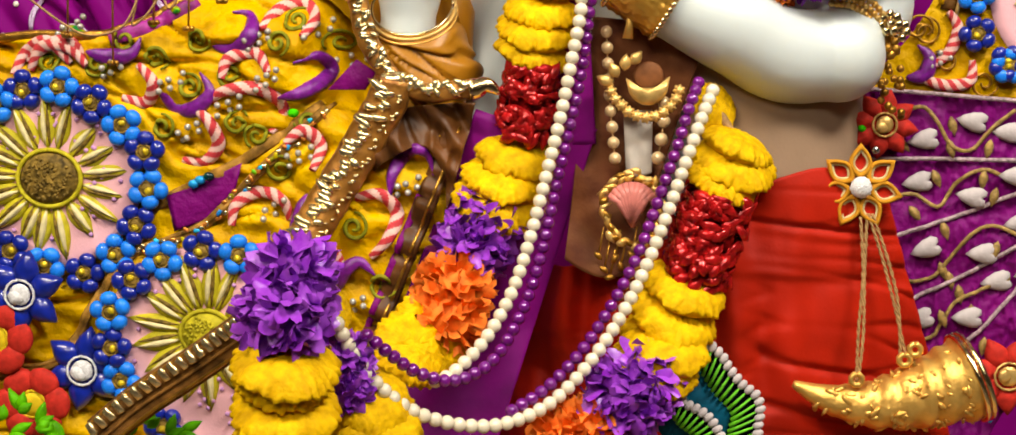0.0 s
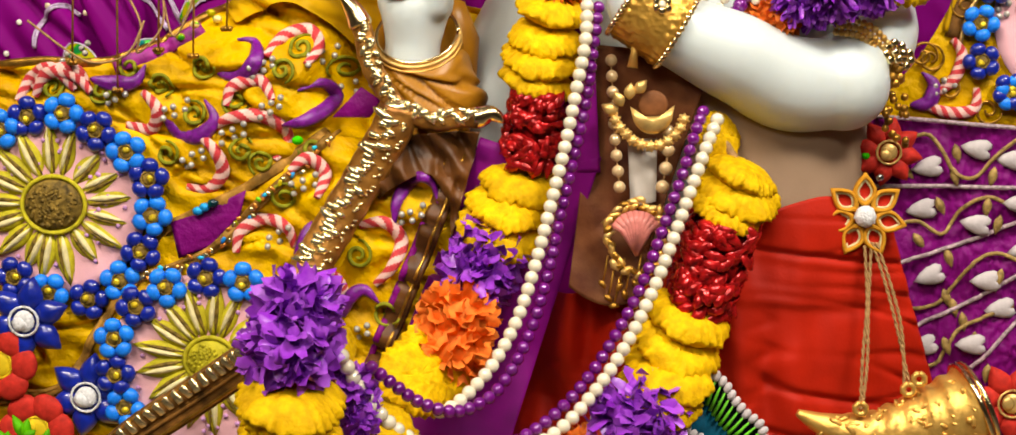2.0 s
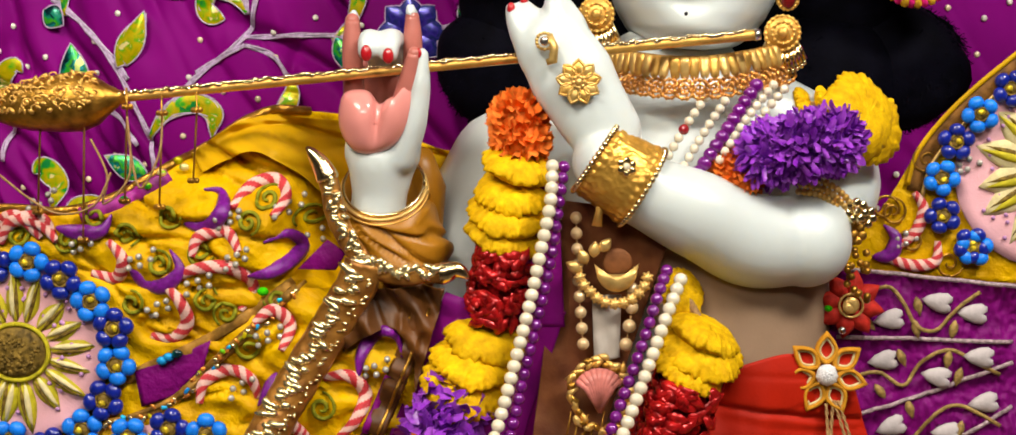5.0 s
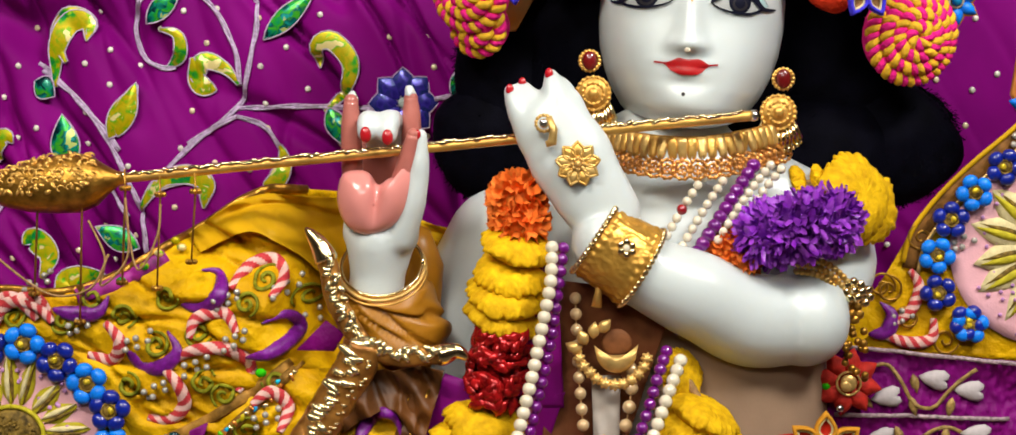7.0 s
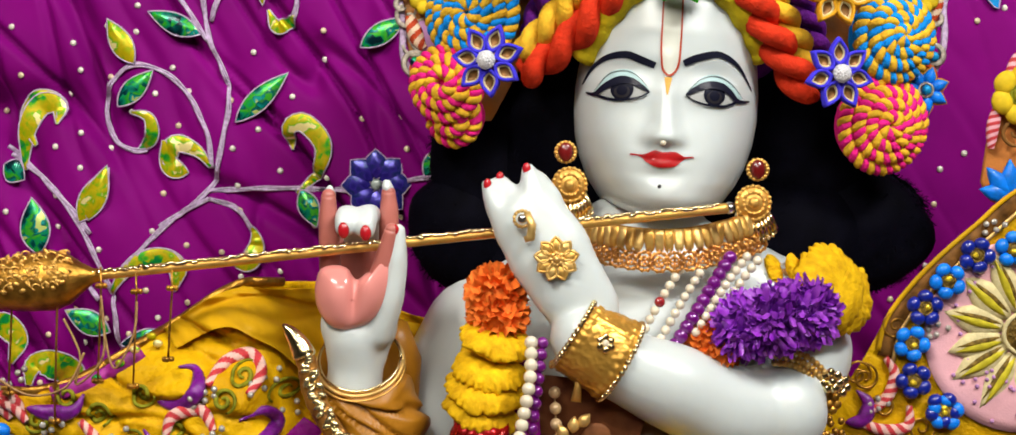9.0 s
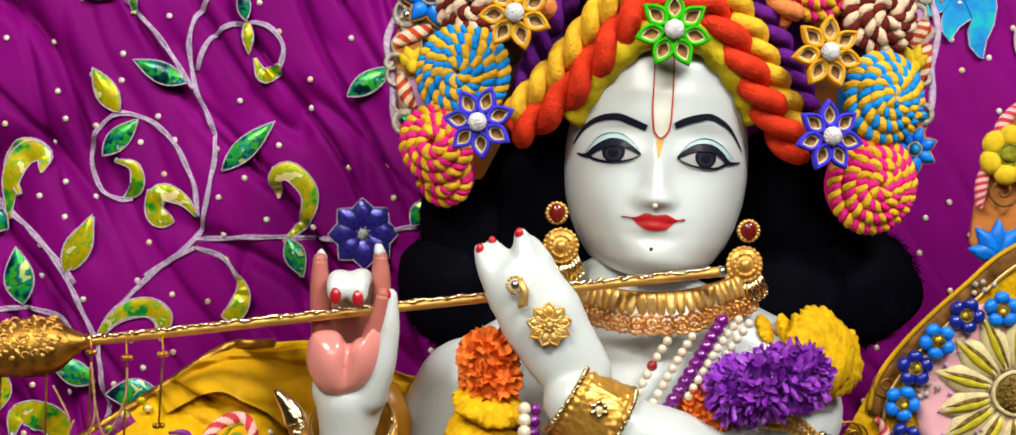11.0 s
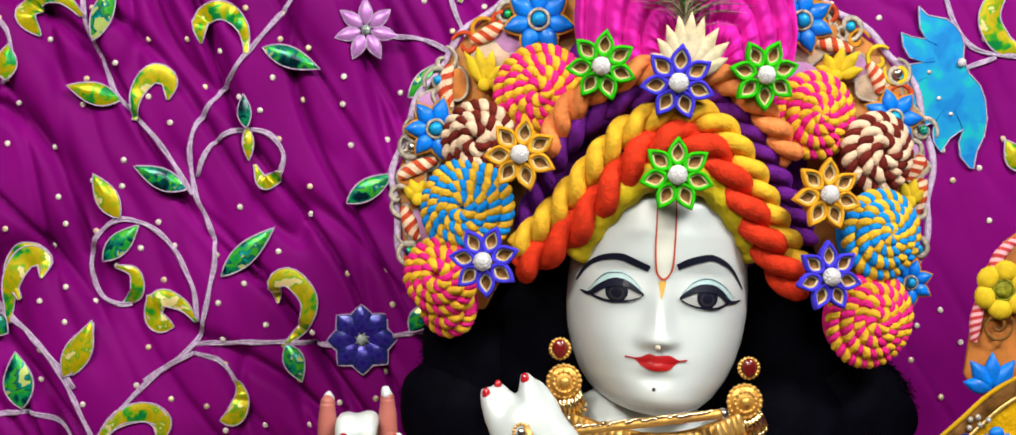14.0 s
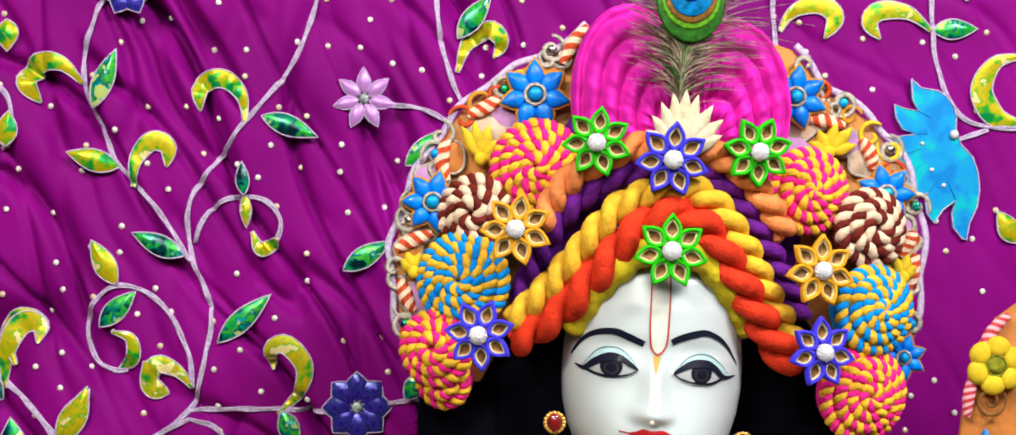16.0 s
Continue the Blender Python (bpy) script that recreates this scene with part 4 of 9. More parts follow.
foil_hook([(-0.3294, 1.8042), (-0.3202, 1.7876), (-0.3048, 1.7979)], 0.010)
foil_hook([(-0.1399, 1.9470), (-0.1299, 1.9743), (-0.1102, 1.9859), (-0.0991, 1.9738), (-0.1064, 1.9596)], 0.013)
foil_hook([(0.1574, 1.9811), (0.1704, 1.9989), (0.1945, 2.0046), (0.2080, 1.9924), (0.1980, 1.9733)], 0.014)
foil_hook([(0.2965, 1.9792), (0.2765, 1.9951), (0.2502, 1.9978), (0.2391, 1.9872), (0.2483, 1.9715)], 0.014)
foil_hook([(0.3795, 1.9540), (0.3553, 1.9484), (0.3419, 1.9234), (0.3545, 1.8981), (0.3778, 1.8929)], 0.017)
foil_hook([(-0.3499, 1.6082), (-0.3456, 1.5941), (-0.3519, 1.5779), (-0.3649, 1.5736)], 0.014)
foil_hook([(-0.4713, 1.5590), (-0.4544, 1.5795), (-0.4310, 1.5835), (-0.4149, 1.5749), (-0.4142, 1.5609)], 0.014)
foil_hook([(-0.5432, 1.6879), (-0.5542, 1.7103), (-0.5420, 1.7297), (-0.5212, 1.7233), (-0.5216, 1.7094)], 0.014)
foil_hook([(-0.5555, 1.4713), (-0.5491, 1.4899), (-0.5259, 1.4846), (-0.5138, 1.4597)], 0.022)
foil_hook([(-0.6230, 1.5813), (-0.6130, 1.6108), (-0.6003, 1.6223), (-0.5946, 1.6151)], 0.014)
foil_hook([(-0.5723, 1.4911), (-0.5653, 1.5120), (-0.5804, 1.5283), (-0.5892, 1.5225)], 0.018)
foil_hook([(-0.4257, 1.6887), (-0.4218, 1.6665), (-0.4060, 1.6592)], 0.014)
foil_hook([(-0.4776, 1.5521), (-0.4586, 1.5754), (-0.4325, 1.5837), (-0.4180, 1.5729), (-0.4199, 1.5529)], 0.014)


def foil_bloom(at, r, n, material, turn=0.0, slim=0.62):
    y = min(fold(at[0] + r * 0.7 * math.sin(k), at[1] + r * 0.7 * math.cos(k)) for k in range(7)) - 0.001
    f = bmesh.new()
    blob(f, (at[0], y - 0.003, at[1]), (r * 0.16, 0.002, r * 0.16), 12, 6, 0)
    f = part("foil_flower", f, GLASSGREY, curtain)
    bm = bmesh.new()
    plate(bm, leaf_outline(r * 0.86, r * slim, 8), 0.0012, None, 0, 0.0012, 0.9)
    tube(bm, [Vector((x, -0.001, z)) for x, z in leaf_outline(r * 0.86, r * slim, 8)], 0.0006, 5, 1, 1)
    me = link_mesh("petal", bm, [material, SILVERCORD])
    for k in range(n):
        part("petal", me, None, f, mw=facing(at[0], y - 0.001, at[1], turn + 360 * k / n) @ Matrix.Translation((0, 0, r * 0.14)))


for q, r, n, mt in (([(-0.2349, 1.6441)][0], 0.032, 8, VIOLETFOIL), ([(-0.2252, 1.9236)][0], 0.029, 7, LILACFOIL), ([(-0.4384, 2.0280)][0], 0.026, 7, VIOLETFOIL)):
    foil_bloom(q, r, n, mt, slim=0.42 if mt is LILACFOIL else 0.78)
lotus_hub = bmesh.new()
blob(lotus_hub, (0.3135, 0.3280, 1.8826), (0.0042, 0.003, 0.0042), 12, 6)
lotus_hub = part("foil_flower", lotus_hub, SEQUINWHITE, curtain, "cyan foil lotus")
LOTUS = [(0.2760, 1.9343), (0.2844, 1.9262), (0.3012, 1.9226), (0.3077, 1.9179), (0.3138, 1.9094), (0.3166, 1.8995), (0.3157, 1.8876), (0.3199, 1.8736), (0.3305, 1.8615), (0.3346, 1.8495), (0.3361, 1.8317), (0.3332, 1.8159), (0.3259, 1.8012), (0.3229, 1.7860),
         (0.3185, 1.7874), (0.3108, 1.7974), (0.3098, 1.8103), (0.3139, 1.8221), (0.3023, 1.8144), (0.2931, 1.8017), (0.2869, 1.8107), (0.2860, 1.8206), (0.2888, 1.8295), (0.2778, 1.8257), (0.2701, 1.8228), (0.2684, 1.8337),
         (0.2703, 1.8446), (0.2595, 1.8507), (0.2648, 1.8645), (0.2550, 1.8696), (0.2532, 1.8756), (0.2613, 1.8814), (0.2783, 1.8837), (0.2664, 1.8883), (0.2607, 1.8993), (0.2597, 1.9112), (0.2689, 1.9071), (0.2818, 1.9049), (0.2765, 1.9150)]
bm = bmesh.new()
front = [bm.verts.new((x, 0.3300, z)) for x, z in LOTUS]
back = [bm.verts.new((x, 0.3340, z)) for x, z in LOTUS]
for tri in mathutils.geometry.tessellate_polygon([[Vector((x, z, 0)) for x, z in LOTUS]]):
    bm.faces.new([front[k] for k in tri])
for k in range(len(LOTUS)):
    bm.faces.new((front[k - 1], front[k], back[k], back[k - 1]))
part("foil_sheet", bm, CYANFOIL, lotus_hub, smooth=False)
for pts in (LOTUS + LOTUS[:1], [(0.3139, 1.8221), (0.3070, 1.8400), (0.3165, 1.8560)], [(0.2888, 1.8295), (0.2990, 1.8440)], [(0.2703, 1.8446), (0.2830, 1.8560)], [(0.2648, 1.8645), (0.2830, 1.8700)], [(0.2783, 1.8837), (0.2900, 1.8840)], [(0.2818, 1.9049), (0.2920, 1.8990)]):
    bm = bmesh.new()
    tube(bm, [Vector((x, 0.3296, z)) for x, z in pts], 0.0007 if len(pts) > 9 else 0.0004, 5)
    part("outline_cord", bm, SILVERCORD if len(pts) > 9 else CYANFOIL, lotus_hub)
for x, z in ((0.2924, 1.8508), (0.2660, 1.8704), (0.2840, 1.8747), (0.3029, 1.8362)):
    bm = bmesh.new()
    blob(bm, (x, 0.3292, z), (0.0022, 0.0008, 0.0018), 9, 4)
    part("sequin", bm, PALESEQUIN, lotus_hub)
bm = bmesh.new()
rng = random.Random(11)
spots = []
while len(spots) < 560:
    p = (rng.uniform(-0.75, 0.5), rng.uniform(1.3, 2.15))
    if all((p[0] - q[0]) ** 2 + (p[1] - q[1]) ** 2 > 0.023 ** 2 for q in spots) and math.hypot(p[0] - 0.297, p[1] - 1.862) > 0.055:
        spots.append(p)
for p in spots:
    blob(bm, on_curtain(p, 0.001), (0.0029, 0.0012, 0.0029), 9, 4, 0 if rng.random() < 0.4 else 1)
part("sequin_scatter", bm, [GOLDFOIL, PALESEQUIN], curtain, "small gold and silver sequins", kind="stuff")


# ---- draped cloths ----
def loft(A, B, ysurf, nu=110, nv=60, solid=0.0015):
    """A cloth between two edges given in (x, z), on the surface ysurf."""
    a, b = even(spline([(x, 0, z) for x, z in A], 8), count=nu), even(spline([(x, 0, z) for x, z in B], 8), count=nu)
    bm = bmesh.new()
    g = [[None] * nu for _ in range(nv + 1)]
    for i in range(nu):
        for j in range(nv + 1):
            p = a[i].lerp(b[i], j / nv)
            g[j][i] = bm.verts.new((p.x, ysurf(p.x, p.z), p.z))
    for j in range(nv):
        for i in range(nu - 1):
            bm.faces.new((g[j][i], g[j][i + 1], g[j + 1][i + 1], g[j + 1][i]))
    h = [[bm.verts.new(v.co + Vector((0, solid, 0))) for v in row] for row in g]
    for j in range(nv):
        for i in range(nu - 1):
            bm.faces.new((h[j][i], h[j + 1][i], h[j + 1][i + 1], h[j][i + 1]))
    ring = g[0] + [r[-1] for r in g[1:]] + g[-1][-2::-1] + [r[0] for r in g[-2:0:-1]]
    back = h[0] + [r[-1] for r in h[1:]] + h[-1][-2::-1] + [r[0] for r in h[-2:0:-1]]
    for i in range(len(ring)):
        k = (i + 1) % len(ring)
        bm.faces.new((ring[i], ring[k], back[k], back[i]))
    bmesh.ops.recalc_face_normals(bm, faces=bm.faces[:])
    return bm


def shawl_y(x, z):
    over = max(0.0, z - 1.512)
    w = 0.0026 * noise.noise(Vector((x * 22 + z * 30, z * 55, 1.0))) + 0.004 * noise.noise(Vector((x * 9, z * 12, 4.0)))
    w += 0.0016 * math.sin(z * 210 + 14 * noise.noise(Vector((x * 10, z * 6, 2)))) * (0.4 + 0.6 * noise.noise(Vector((x * 8, z * 8, 7))))
    ny = noise.noise(Vector((x * 11 - z * 9, z * 34 + x * 8, 12.0)))
    nw = noise.noise(Vector((x * 16 + z * 22, z * 20, 15.0)))
    w += 0.0034 * math.exp(-(ny / 0.07) ** 2) + 0.0024 * math.exp(-(nw / 0.06) ** 2)
    w *= min(1.0, 0.15 + (math.hypot(x + 0.449, z - 1.424) / 0.085) ** 4) * min(1.0, 0.15 + (math.hypot(x + 0.352, z - 1.318) / 0.085) ** 4)
    a = max(0.0, min(1.0, (x + 0.285) / 0.05)) * max(0.0, min(1.0, (z - 1.445) / 0.05))
    return -0.046 + 0.95 * over + w * (2.1 + 5 * over) + 0.03 * max(0.0, -0.42 - x) + 0.095 * a * a * (3 - 2 * a)


def on_shawl(p, off=0.003):
    return Vector((p[0], shawl_y(p[0], p[1]) - off, p[1]))


def trim(parent, pts, ysurf, r=0.0026, material=None, off=0.003, name="trim", label="", flat=0.6):
    P = even(spline([(x, 0, z) for x, z in pts], 8), step=0.004)
    bm = bmesh.new()
    tube(bm, [Vector((p.x, ysurf(p.x, p.z) - off, p.z)) for p in P], r, 8, flat)
    return part(name, bm, material or BROWNTRIM, parent, label)


shawl = thing("shawl", (-0.3, 0.0, 0.75), "yellow silk shawl embroidered with candy canes, crescents and blue felt flowers", "shawl")
EDGE = [(-0.5119, 1.5133), (-0.4565, 1.5170), (-0.4200, 1.5147), (-0.3924, 1.5201), (-0.3646, 1.5353), (-0.3323, 1.5552), (-0.2956, 1.5767), (-0.2689, 1.5762), (-0.2358, 1.5677), (-0.1941, 1.5502), (-0.1712, 1.5446)]
part("cloth", loft(EDGE, [(-0.66, 1.12), (-0.5, 1.12), (-0.34, 1.12), (-0.225, 1.12)], shawl_y, 260, 210), YELLOWSILK, shawl)
trim(shawl, EDGE[:8], shawl_y, 0.003, GOLDDARK, 0.002)
trim(shawl, [(-0.2692, 1.4658), (-0.2963, 1.4466), (-0.3227, 1.4307), (-0.3534, 1.4167), (-0.3733, 1.4075), (-0.3868, 1.3985)], shawl_y, 0.0036, TRIMGOLD, 0.001, flat=0.25)
bm = bmesh.new()
plate(bm, [(-0.3727, 1.4100), (-0.3534, 1.4155), (-0.3219, 1.4298), (-0.3270, 1.4131), (-0.3470, 1.3933), (-0.3689, 1.3862)], 0.002, Matrix.Translation((0, -0.0475, 0)), 0)
part("inset", bm, PURPLESILK, shawl, "purple silk inset")


def flap_y(x, z):
    return shawl_y(x, z) - 0.009 - 0.002 * noise.noise(Vector((x * 30, z * 30, 5)))


def on_flap(p, off=0.003):
    return Vector((p[0], flap_y(p[0], p[1]) - off, p[1]))


FLAP_L = [(-0.2649, 1.4633), (-0.2913, 1.4393), (-0.3214, 1.4134), (-0.3465, 1.3913), (-0.3733, 1.3801), (-0.3975, 1.3722), (-0.4199, 1.3466), (-0.4375, 1.3189), (-0.4590, 1.2993), (-0.5169, 1.2950)]
FLAP_R = [(-0.1775, 1.4493), (-0.1956, 1.4069), (-0.2194, 1.3532), (-0.2362, 1.3154), (-0.2478, 1.2815), (-0.2581, 1.2428), (-0.3203, 1.2042), (-0.3817, 1.2002), (-0.4435, 1.2007), (-0.5239, 1.2013)]
part("flap", loft(FLAP_L, FLAP_R, flap_y, 120, 60), YELLOWSILK, shawl, "upper flap of yellow silk")
trim(shawl, FLAP_L, flap_y, 0.0032, TRIMGOLD, 0.001, flat=0.3)
trim(shawl, [(x + 0.004, z + 0.003) for x, z in FLAP_L], flap_y, 0.0013, TRIMGOLD, 0.002, flat=0.4)
rng = random.Random(88)
for k, q in enumerate(even(spline([(x, 0, z) for x, z in FLAP_L[:6]], 8), count=46)):
    x, z = q.x + rng.uniform(-0.003, 0.004), q.z + rng.uniform(-0.003, 0.003)
    bm = bmesh.new()
    plate(bm, [(a * rng.uniform(0.7, 1.2), b * rng.uniform(0.7, 1.2)) for a, b in ((-0.0024, 0), (-0.0008, -0.0015), (0.0022, -0.0008), (0.0018, 0.0012), (-0.0012, 0.0014))], 0.0008, Matrix.Translation((x, flap_y(x, z) - 0.0035, z)) @ Matrix.Rotation(rng.uniform(-1.2, 1.2), 4, "Y") @ Matrix.Rotation(rng.uniform(-0.4, 0.4), 4, "X"), 0, 0.0003, 0.8)
    part("trim_sequin", bm, (PLATEGOLD, COPPERFOIL, PLATEGOLD, CYANFOIL, COPPERFOIL, LIMEFOIL)[k % 6], shawl)
trim(shawl, [(x - 0.004, z) for x, z in FLAP_R[:5]], flap_y, 0.0070, WRAPSILK, 0.001, flat=0.2)
trim(shawl, [(x - 0.010, z) for x, z in FLAP_R[1:5]], flap_y, 0.0022, PURPLESILK, 0.002, flat=0.4)
trim(shawl, [(x - 0.001, z) for x, z in FLAP_R[:5]], flap_y, 0.0011, GOLDDARK, 0.003)


bm = bmesh.new()
plate(bm, [(-0.2640, 1.4752), (-0.2445, 1.4939), (-0.2324, 1.4853), (-0.2395, 1.4742)], 0.002, Matrix.Translation((0, -0.0440, 0)), 0, 0.001, 0.9)
part("inset", bm, PURPLESILK, shawl, "purple silk inset")


def round_outline(rx, rz, n=40, wave=0.0, k=8):
    return [(rx * (1 + wave * math.sin(k * a)) * math.sin(a), rz * (1 + wave * math.sin(k * a)) * math.cos(a)) for a in [2 * math.pi * i / n for i in range(n)]]


def cloth_disc(c, r, surf, off, n=40, rows=8, squash=1.0):
    bm = bmesh.new()
    mid = bm.verts.new(surf(c, off))
    last = None
    for j in range(1, rows + 1):
        ring = [bm.verts.new(surf((c[0] + r * j / rows * math.sin(2 * math.pi * i / n), c[1] + squash * r * j / rows * math.cos(2 * math.pi * i / n)), off)) for i in range(n)]
        for i in range(n):
            if last:
                bm.faces.new((last[i], last[(i + 1) % n], ring[(i + 1) % n], ring[i]))
            else:
                bm.faces.new((mid, ring[(i + 1) % n], ring[i]))
        last = ring
    rim = [bm.verts.new(v.co + Vector((0, 0.002, 0))) for v in last]
    for i in range(n):
        bm.faces.new((last[i], last[(i + 1) % n], rim[(i + 1) % n], rim[i]))
    bmesh.ops.recalc_face_normals(bm, faces=bm.faces[:])
    return bm


PETALS = {}


def sunflower(parent, c, surf, r_in, r_out, n, mats, turn=0.0, disc=SEEDBROWN):
    """A padded appliqué sunflower on a cloth."""
    p = surf(c, 0.0045)
    bm = bmesh.new()
    blob(bm, p, (r_in, 0.006, r_in * 0.86), 24, 12, 0, None, 0.05, 900)
    rng = random.Random(3)
    for k in range(90):
        a, q = rng.uniform(0, 6.28), math.sqrt(rng.random()) * 0.85
        blob(bm, p + Vector((r_in * q * math.cos(a), -0.006 * math.sqrt(1 - q * q * 0.9), r_in * 0.86 * q * math.sin(a))), (0.0013, 0.0011, 0.0013), 6, 4, 0)
    ring = [p + Vector((r_in * 1.06 * math.sin(2 * math.pi * i / 32), -0.0015, r_in * 0.93 * math.cos(2 * math.pi * i / 32))) for i in range(33)]
    tube(bm, ring, 0.0016, 6, 1, 1)
    f = part("sunflower", bm, [disc, mats[0]], parent, "padded olive-yellow sunflower")
    key = (round(r_out, 4), n, mats[0].name)
    if key not in PETALS:
        bm = bmesh.new()
        o = leaf_outline(r_out - r_in, (r_out - r_in) * (0.42 if n < 17 else 0.34), 8)
        plate(bm, o, 0.0030, None, 0, 0.0018, 0.7)
        plate(bm, [(x * 0.34 - 0.0012, z * 0.80 + 0.10 * (r_out - r_in)) for x, z in o], 0.0054, None, 1, 0.001, 0.6)
        plate(bm, [(x * 0.26 + 0.0017, z * 0.76 + 0.10 * (r_out - r_in)) for x, z in o], 0.0050, None, 2, 0.0006, 0.6)
        PETALS[key] = link_mesh("petal", bm, list(mats) + [SEEDBROWN])
    for k in range(n):
        a = turn + 360 * k / n + rng.uniform(-4, 4)
        m = facing(p.x, p.y + 0.003, p.z, a) @ Matrix.Translation((0, 0, r_in * (0.92 if abs(math.cos(radians(a))) < 0.7 else 0.84))) @ Matrix.Diagonal((rng.uniform(0.9, 1.15), 1, rng.uniform(0.85, 1.08), 1))
        part("petal", PETALS[key], None, f, mw=m)


def felt_bloom(parent, p, r, material, n=5, turn=0.0, centre=None, puff=0.48, pointed=False):
    """A small puffed felt flower with a bead in its middle."""
    bm = bmesh.new()
    b = radians(turn * 3 + 200)
    p0, p = p, p + Vector((0, -0.004 if pointed else 0.0, 0))
    blob(bm, p + Vector((0, -0.0020, 0)), (r * (0.27 if pointed else 0.34), 0.0022, r * (0.27 if pointed else 0.34)), 14, 6, 0, None, 0.1, 700)
    blob(bm, p + Vector((r * 0.12 * math.sin(b), -0.0040, r * 0.12 * math.cos(b))), (r * 0.21, 0.0014, r * 0.17), 7, 4, 1, Matrix.Rotation(b, 3, "Y"), 0.25, 300)
    tube(bm, [p + Vector((r * 0.36 * math.sin(2 * math.pi * i / 14), -0.003, r * 0.36 * math.cos(2 * math.pi * i / 14))) for i in range(15)], 0.0009, 5)
    p = p0
    f = part("felt_flower", bm, [centre or SEEDBROWN, centre or GOLDLEAF], parent)
    key = (round(r, 4), material.name, n, puff, pointed)
    if key not in PETALS:
        bm = bmesh.new()
        if pointed:
            plate(bm, [(x, z + 0.12 * r) for x, z in leaf_outline(r * 0.95, r * 0.62, 8)], 0.004, None, 0, 0.003, 0.62)
        else:
            blob(bm, (0, -0.0016, r * 0.66), (r * puff * 0.90, 0.0042, r * 0.36), 14, 9)
        PETALS[key] = link_mesh("petal", bm, material)
    for k in range(n):
        part("petal", PETALS[key], None, f, mw=facing(p.x, p.y, p.z, turn + 360 * k / n))


def cane(parent, pts, surf, r=0.0045, colours=None, slant=2.0, band=4.2):
    """A padded candy cane with slanting stripes."""
    P = even(spline([surf(p, 0.003) for p in pts], 8), count=150)
    bm = bmesh.new()
    n = 16
    rings = []
    for i, (p, t, s, nn) in enumerate(axes_along(P)):
        u = i / 149
        rr = r * (0.45 + 0.55 * math.sin(math.pi * min(1, max(0, u * 0.92 + 0.05))))
        rings.append([bm.verts.new(p + s * (rr * math.cos(2 * math.pi * k / n)) + nn * (rr * 0.7 * math.sin(2 * math.pi * k / n))) for k in range(n)])
    for i, (a, b) in enumerate(zip(rings, rings[1:])):
        for k in range(n):
            f = bm.faces.new((a[k], a[(k + 1) % n], b[(k + 1) % n], b[k]))
            f.material_index = int(((0.35 * i + 0.5 * (k if k < 9 else 16 - k) * slant) / band) % 2)
    bm.faces.new(rings[0][::-1])
    bm.faces.new(rings[-1])
    part("candy_cane", bm, colours or [STITCHRED, STITCHWHITE], parent)


def crescent(parent, pts, surf, r=0.0056):
    P = even(spline([surf(p, 0.003) for p in pts], 8), count=26)
    bm = bmesh.new()
    tube(bm, P, [r * (0.12 + 0.88 * math.sin(math.pi * (i / 25) ** 0.8)) for i in range(26)], 8, 0.6)
    part("crescent", bm, STITCHPURPLE, parent)


def swirl(parent, c, r, surf, turns=1.6, a0=0.0, hand=1, material=None, wd=0.0014, flat=0.8):
    P = []
    for i in range(40):
        u = i / 39
        a = a0 + hand * 2 * math.pi * turns * u
        q = r * (1 - 0.85 * u)
        P.append(surf((c[0] + q * math.sin(a), c[1] + q * math.cos(a)), 0.0025))
    bm = bmesh.new()
    tube(bm, P, [wd * (0.6 + 0.5 * math.sin(3.1 * i / 39)) for i in range(40)], 6, flat)
    part("swirl", bm, material or STITCHGREEN, parent)


def bead_cluster(bm, c, surf, k=6, seed=0):
    rng = random.Random(seed)
    for i in range(k):
        q = (c[0] + 0.0065 * (i % 3 - 1) + rng.uniform(-0.001, 0.001), c[1] + 0.006 * (i // 3 - 0.5) + 0.003 * (i % 3 - 1) + rng.uniform(-0.001, 0.001))
        p = surf(q, 0.004)
        blob(bm, p, (0.0022, 0.0022, 0.0022), 8, 6)


M1, M2 = [(-0.4496, 1.4234), (-0.3478, 1.3208)]
part("medallion", cloth_disc(M1, 0.060, on_shawl, 0.0035), PINKFELT, shawl, "pink cloth medallion")
part("medallion", cloth_disc((M2[0] - 0.004, M2[1] - 0.012), 0.068, on_flap, 0.0035), PINKFELT, shawl, "pink cloth medallion")
sunflower(shawl, M1, on_shawl, 0.0200, 0.0560, 17, [OLIVEPETAL, PALEPETAL])
sunflower(shawl, M2, on_flap, 0.0160, 0.0530, 17, [OLIVEPETAL, PALEPETAL], 8, OLIVEPETAL)
bm = bmesh.new()
rng = random.Random(8)
for c, surf in ((M1, on_shawl), (M2, on_flap)):
    for k in range(70):
        a, q = rng.uniform(0, 6.28), rng.uniform(0.028, 0.062)
        blob(bm, surf((c[0] + q * math.cos(a), c[1] + q * math.sin(a)), 0.0045), (0.0016, 0.0014, 0.0016), 7, 5)
part("bead_edging", bm, LILACCLOTH, shawl, kind="stuff")
RING1 = [(-0.4638, 1.4810), (-0.4386, 1.4827), (-0.4171, 1.4712), (-0.3978, 1.4565), (-0.3839, 1.4389), (-0.3837, 1.4150), (-0.3928, 1.3916), (-0.4079, 1.3724), (-0.4304, 1.3601), (-0.4562, 1.3657), (-0.4782, 1.3765), (-0.4825, 1.4732)]
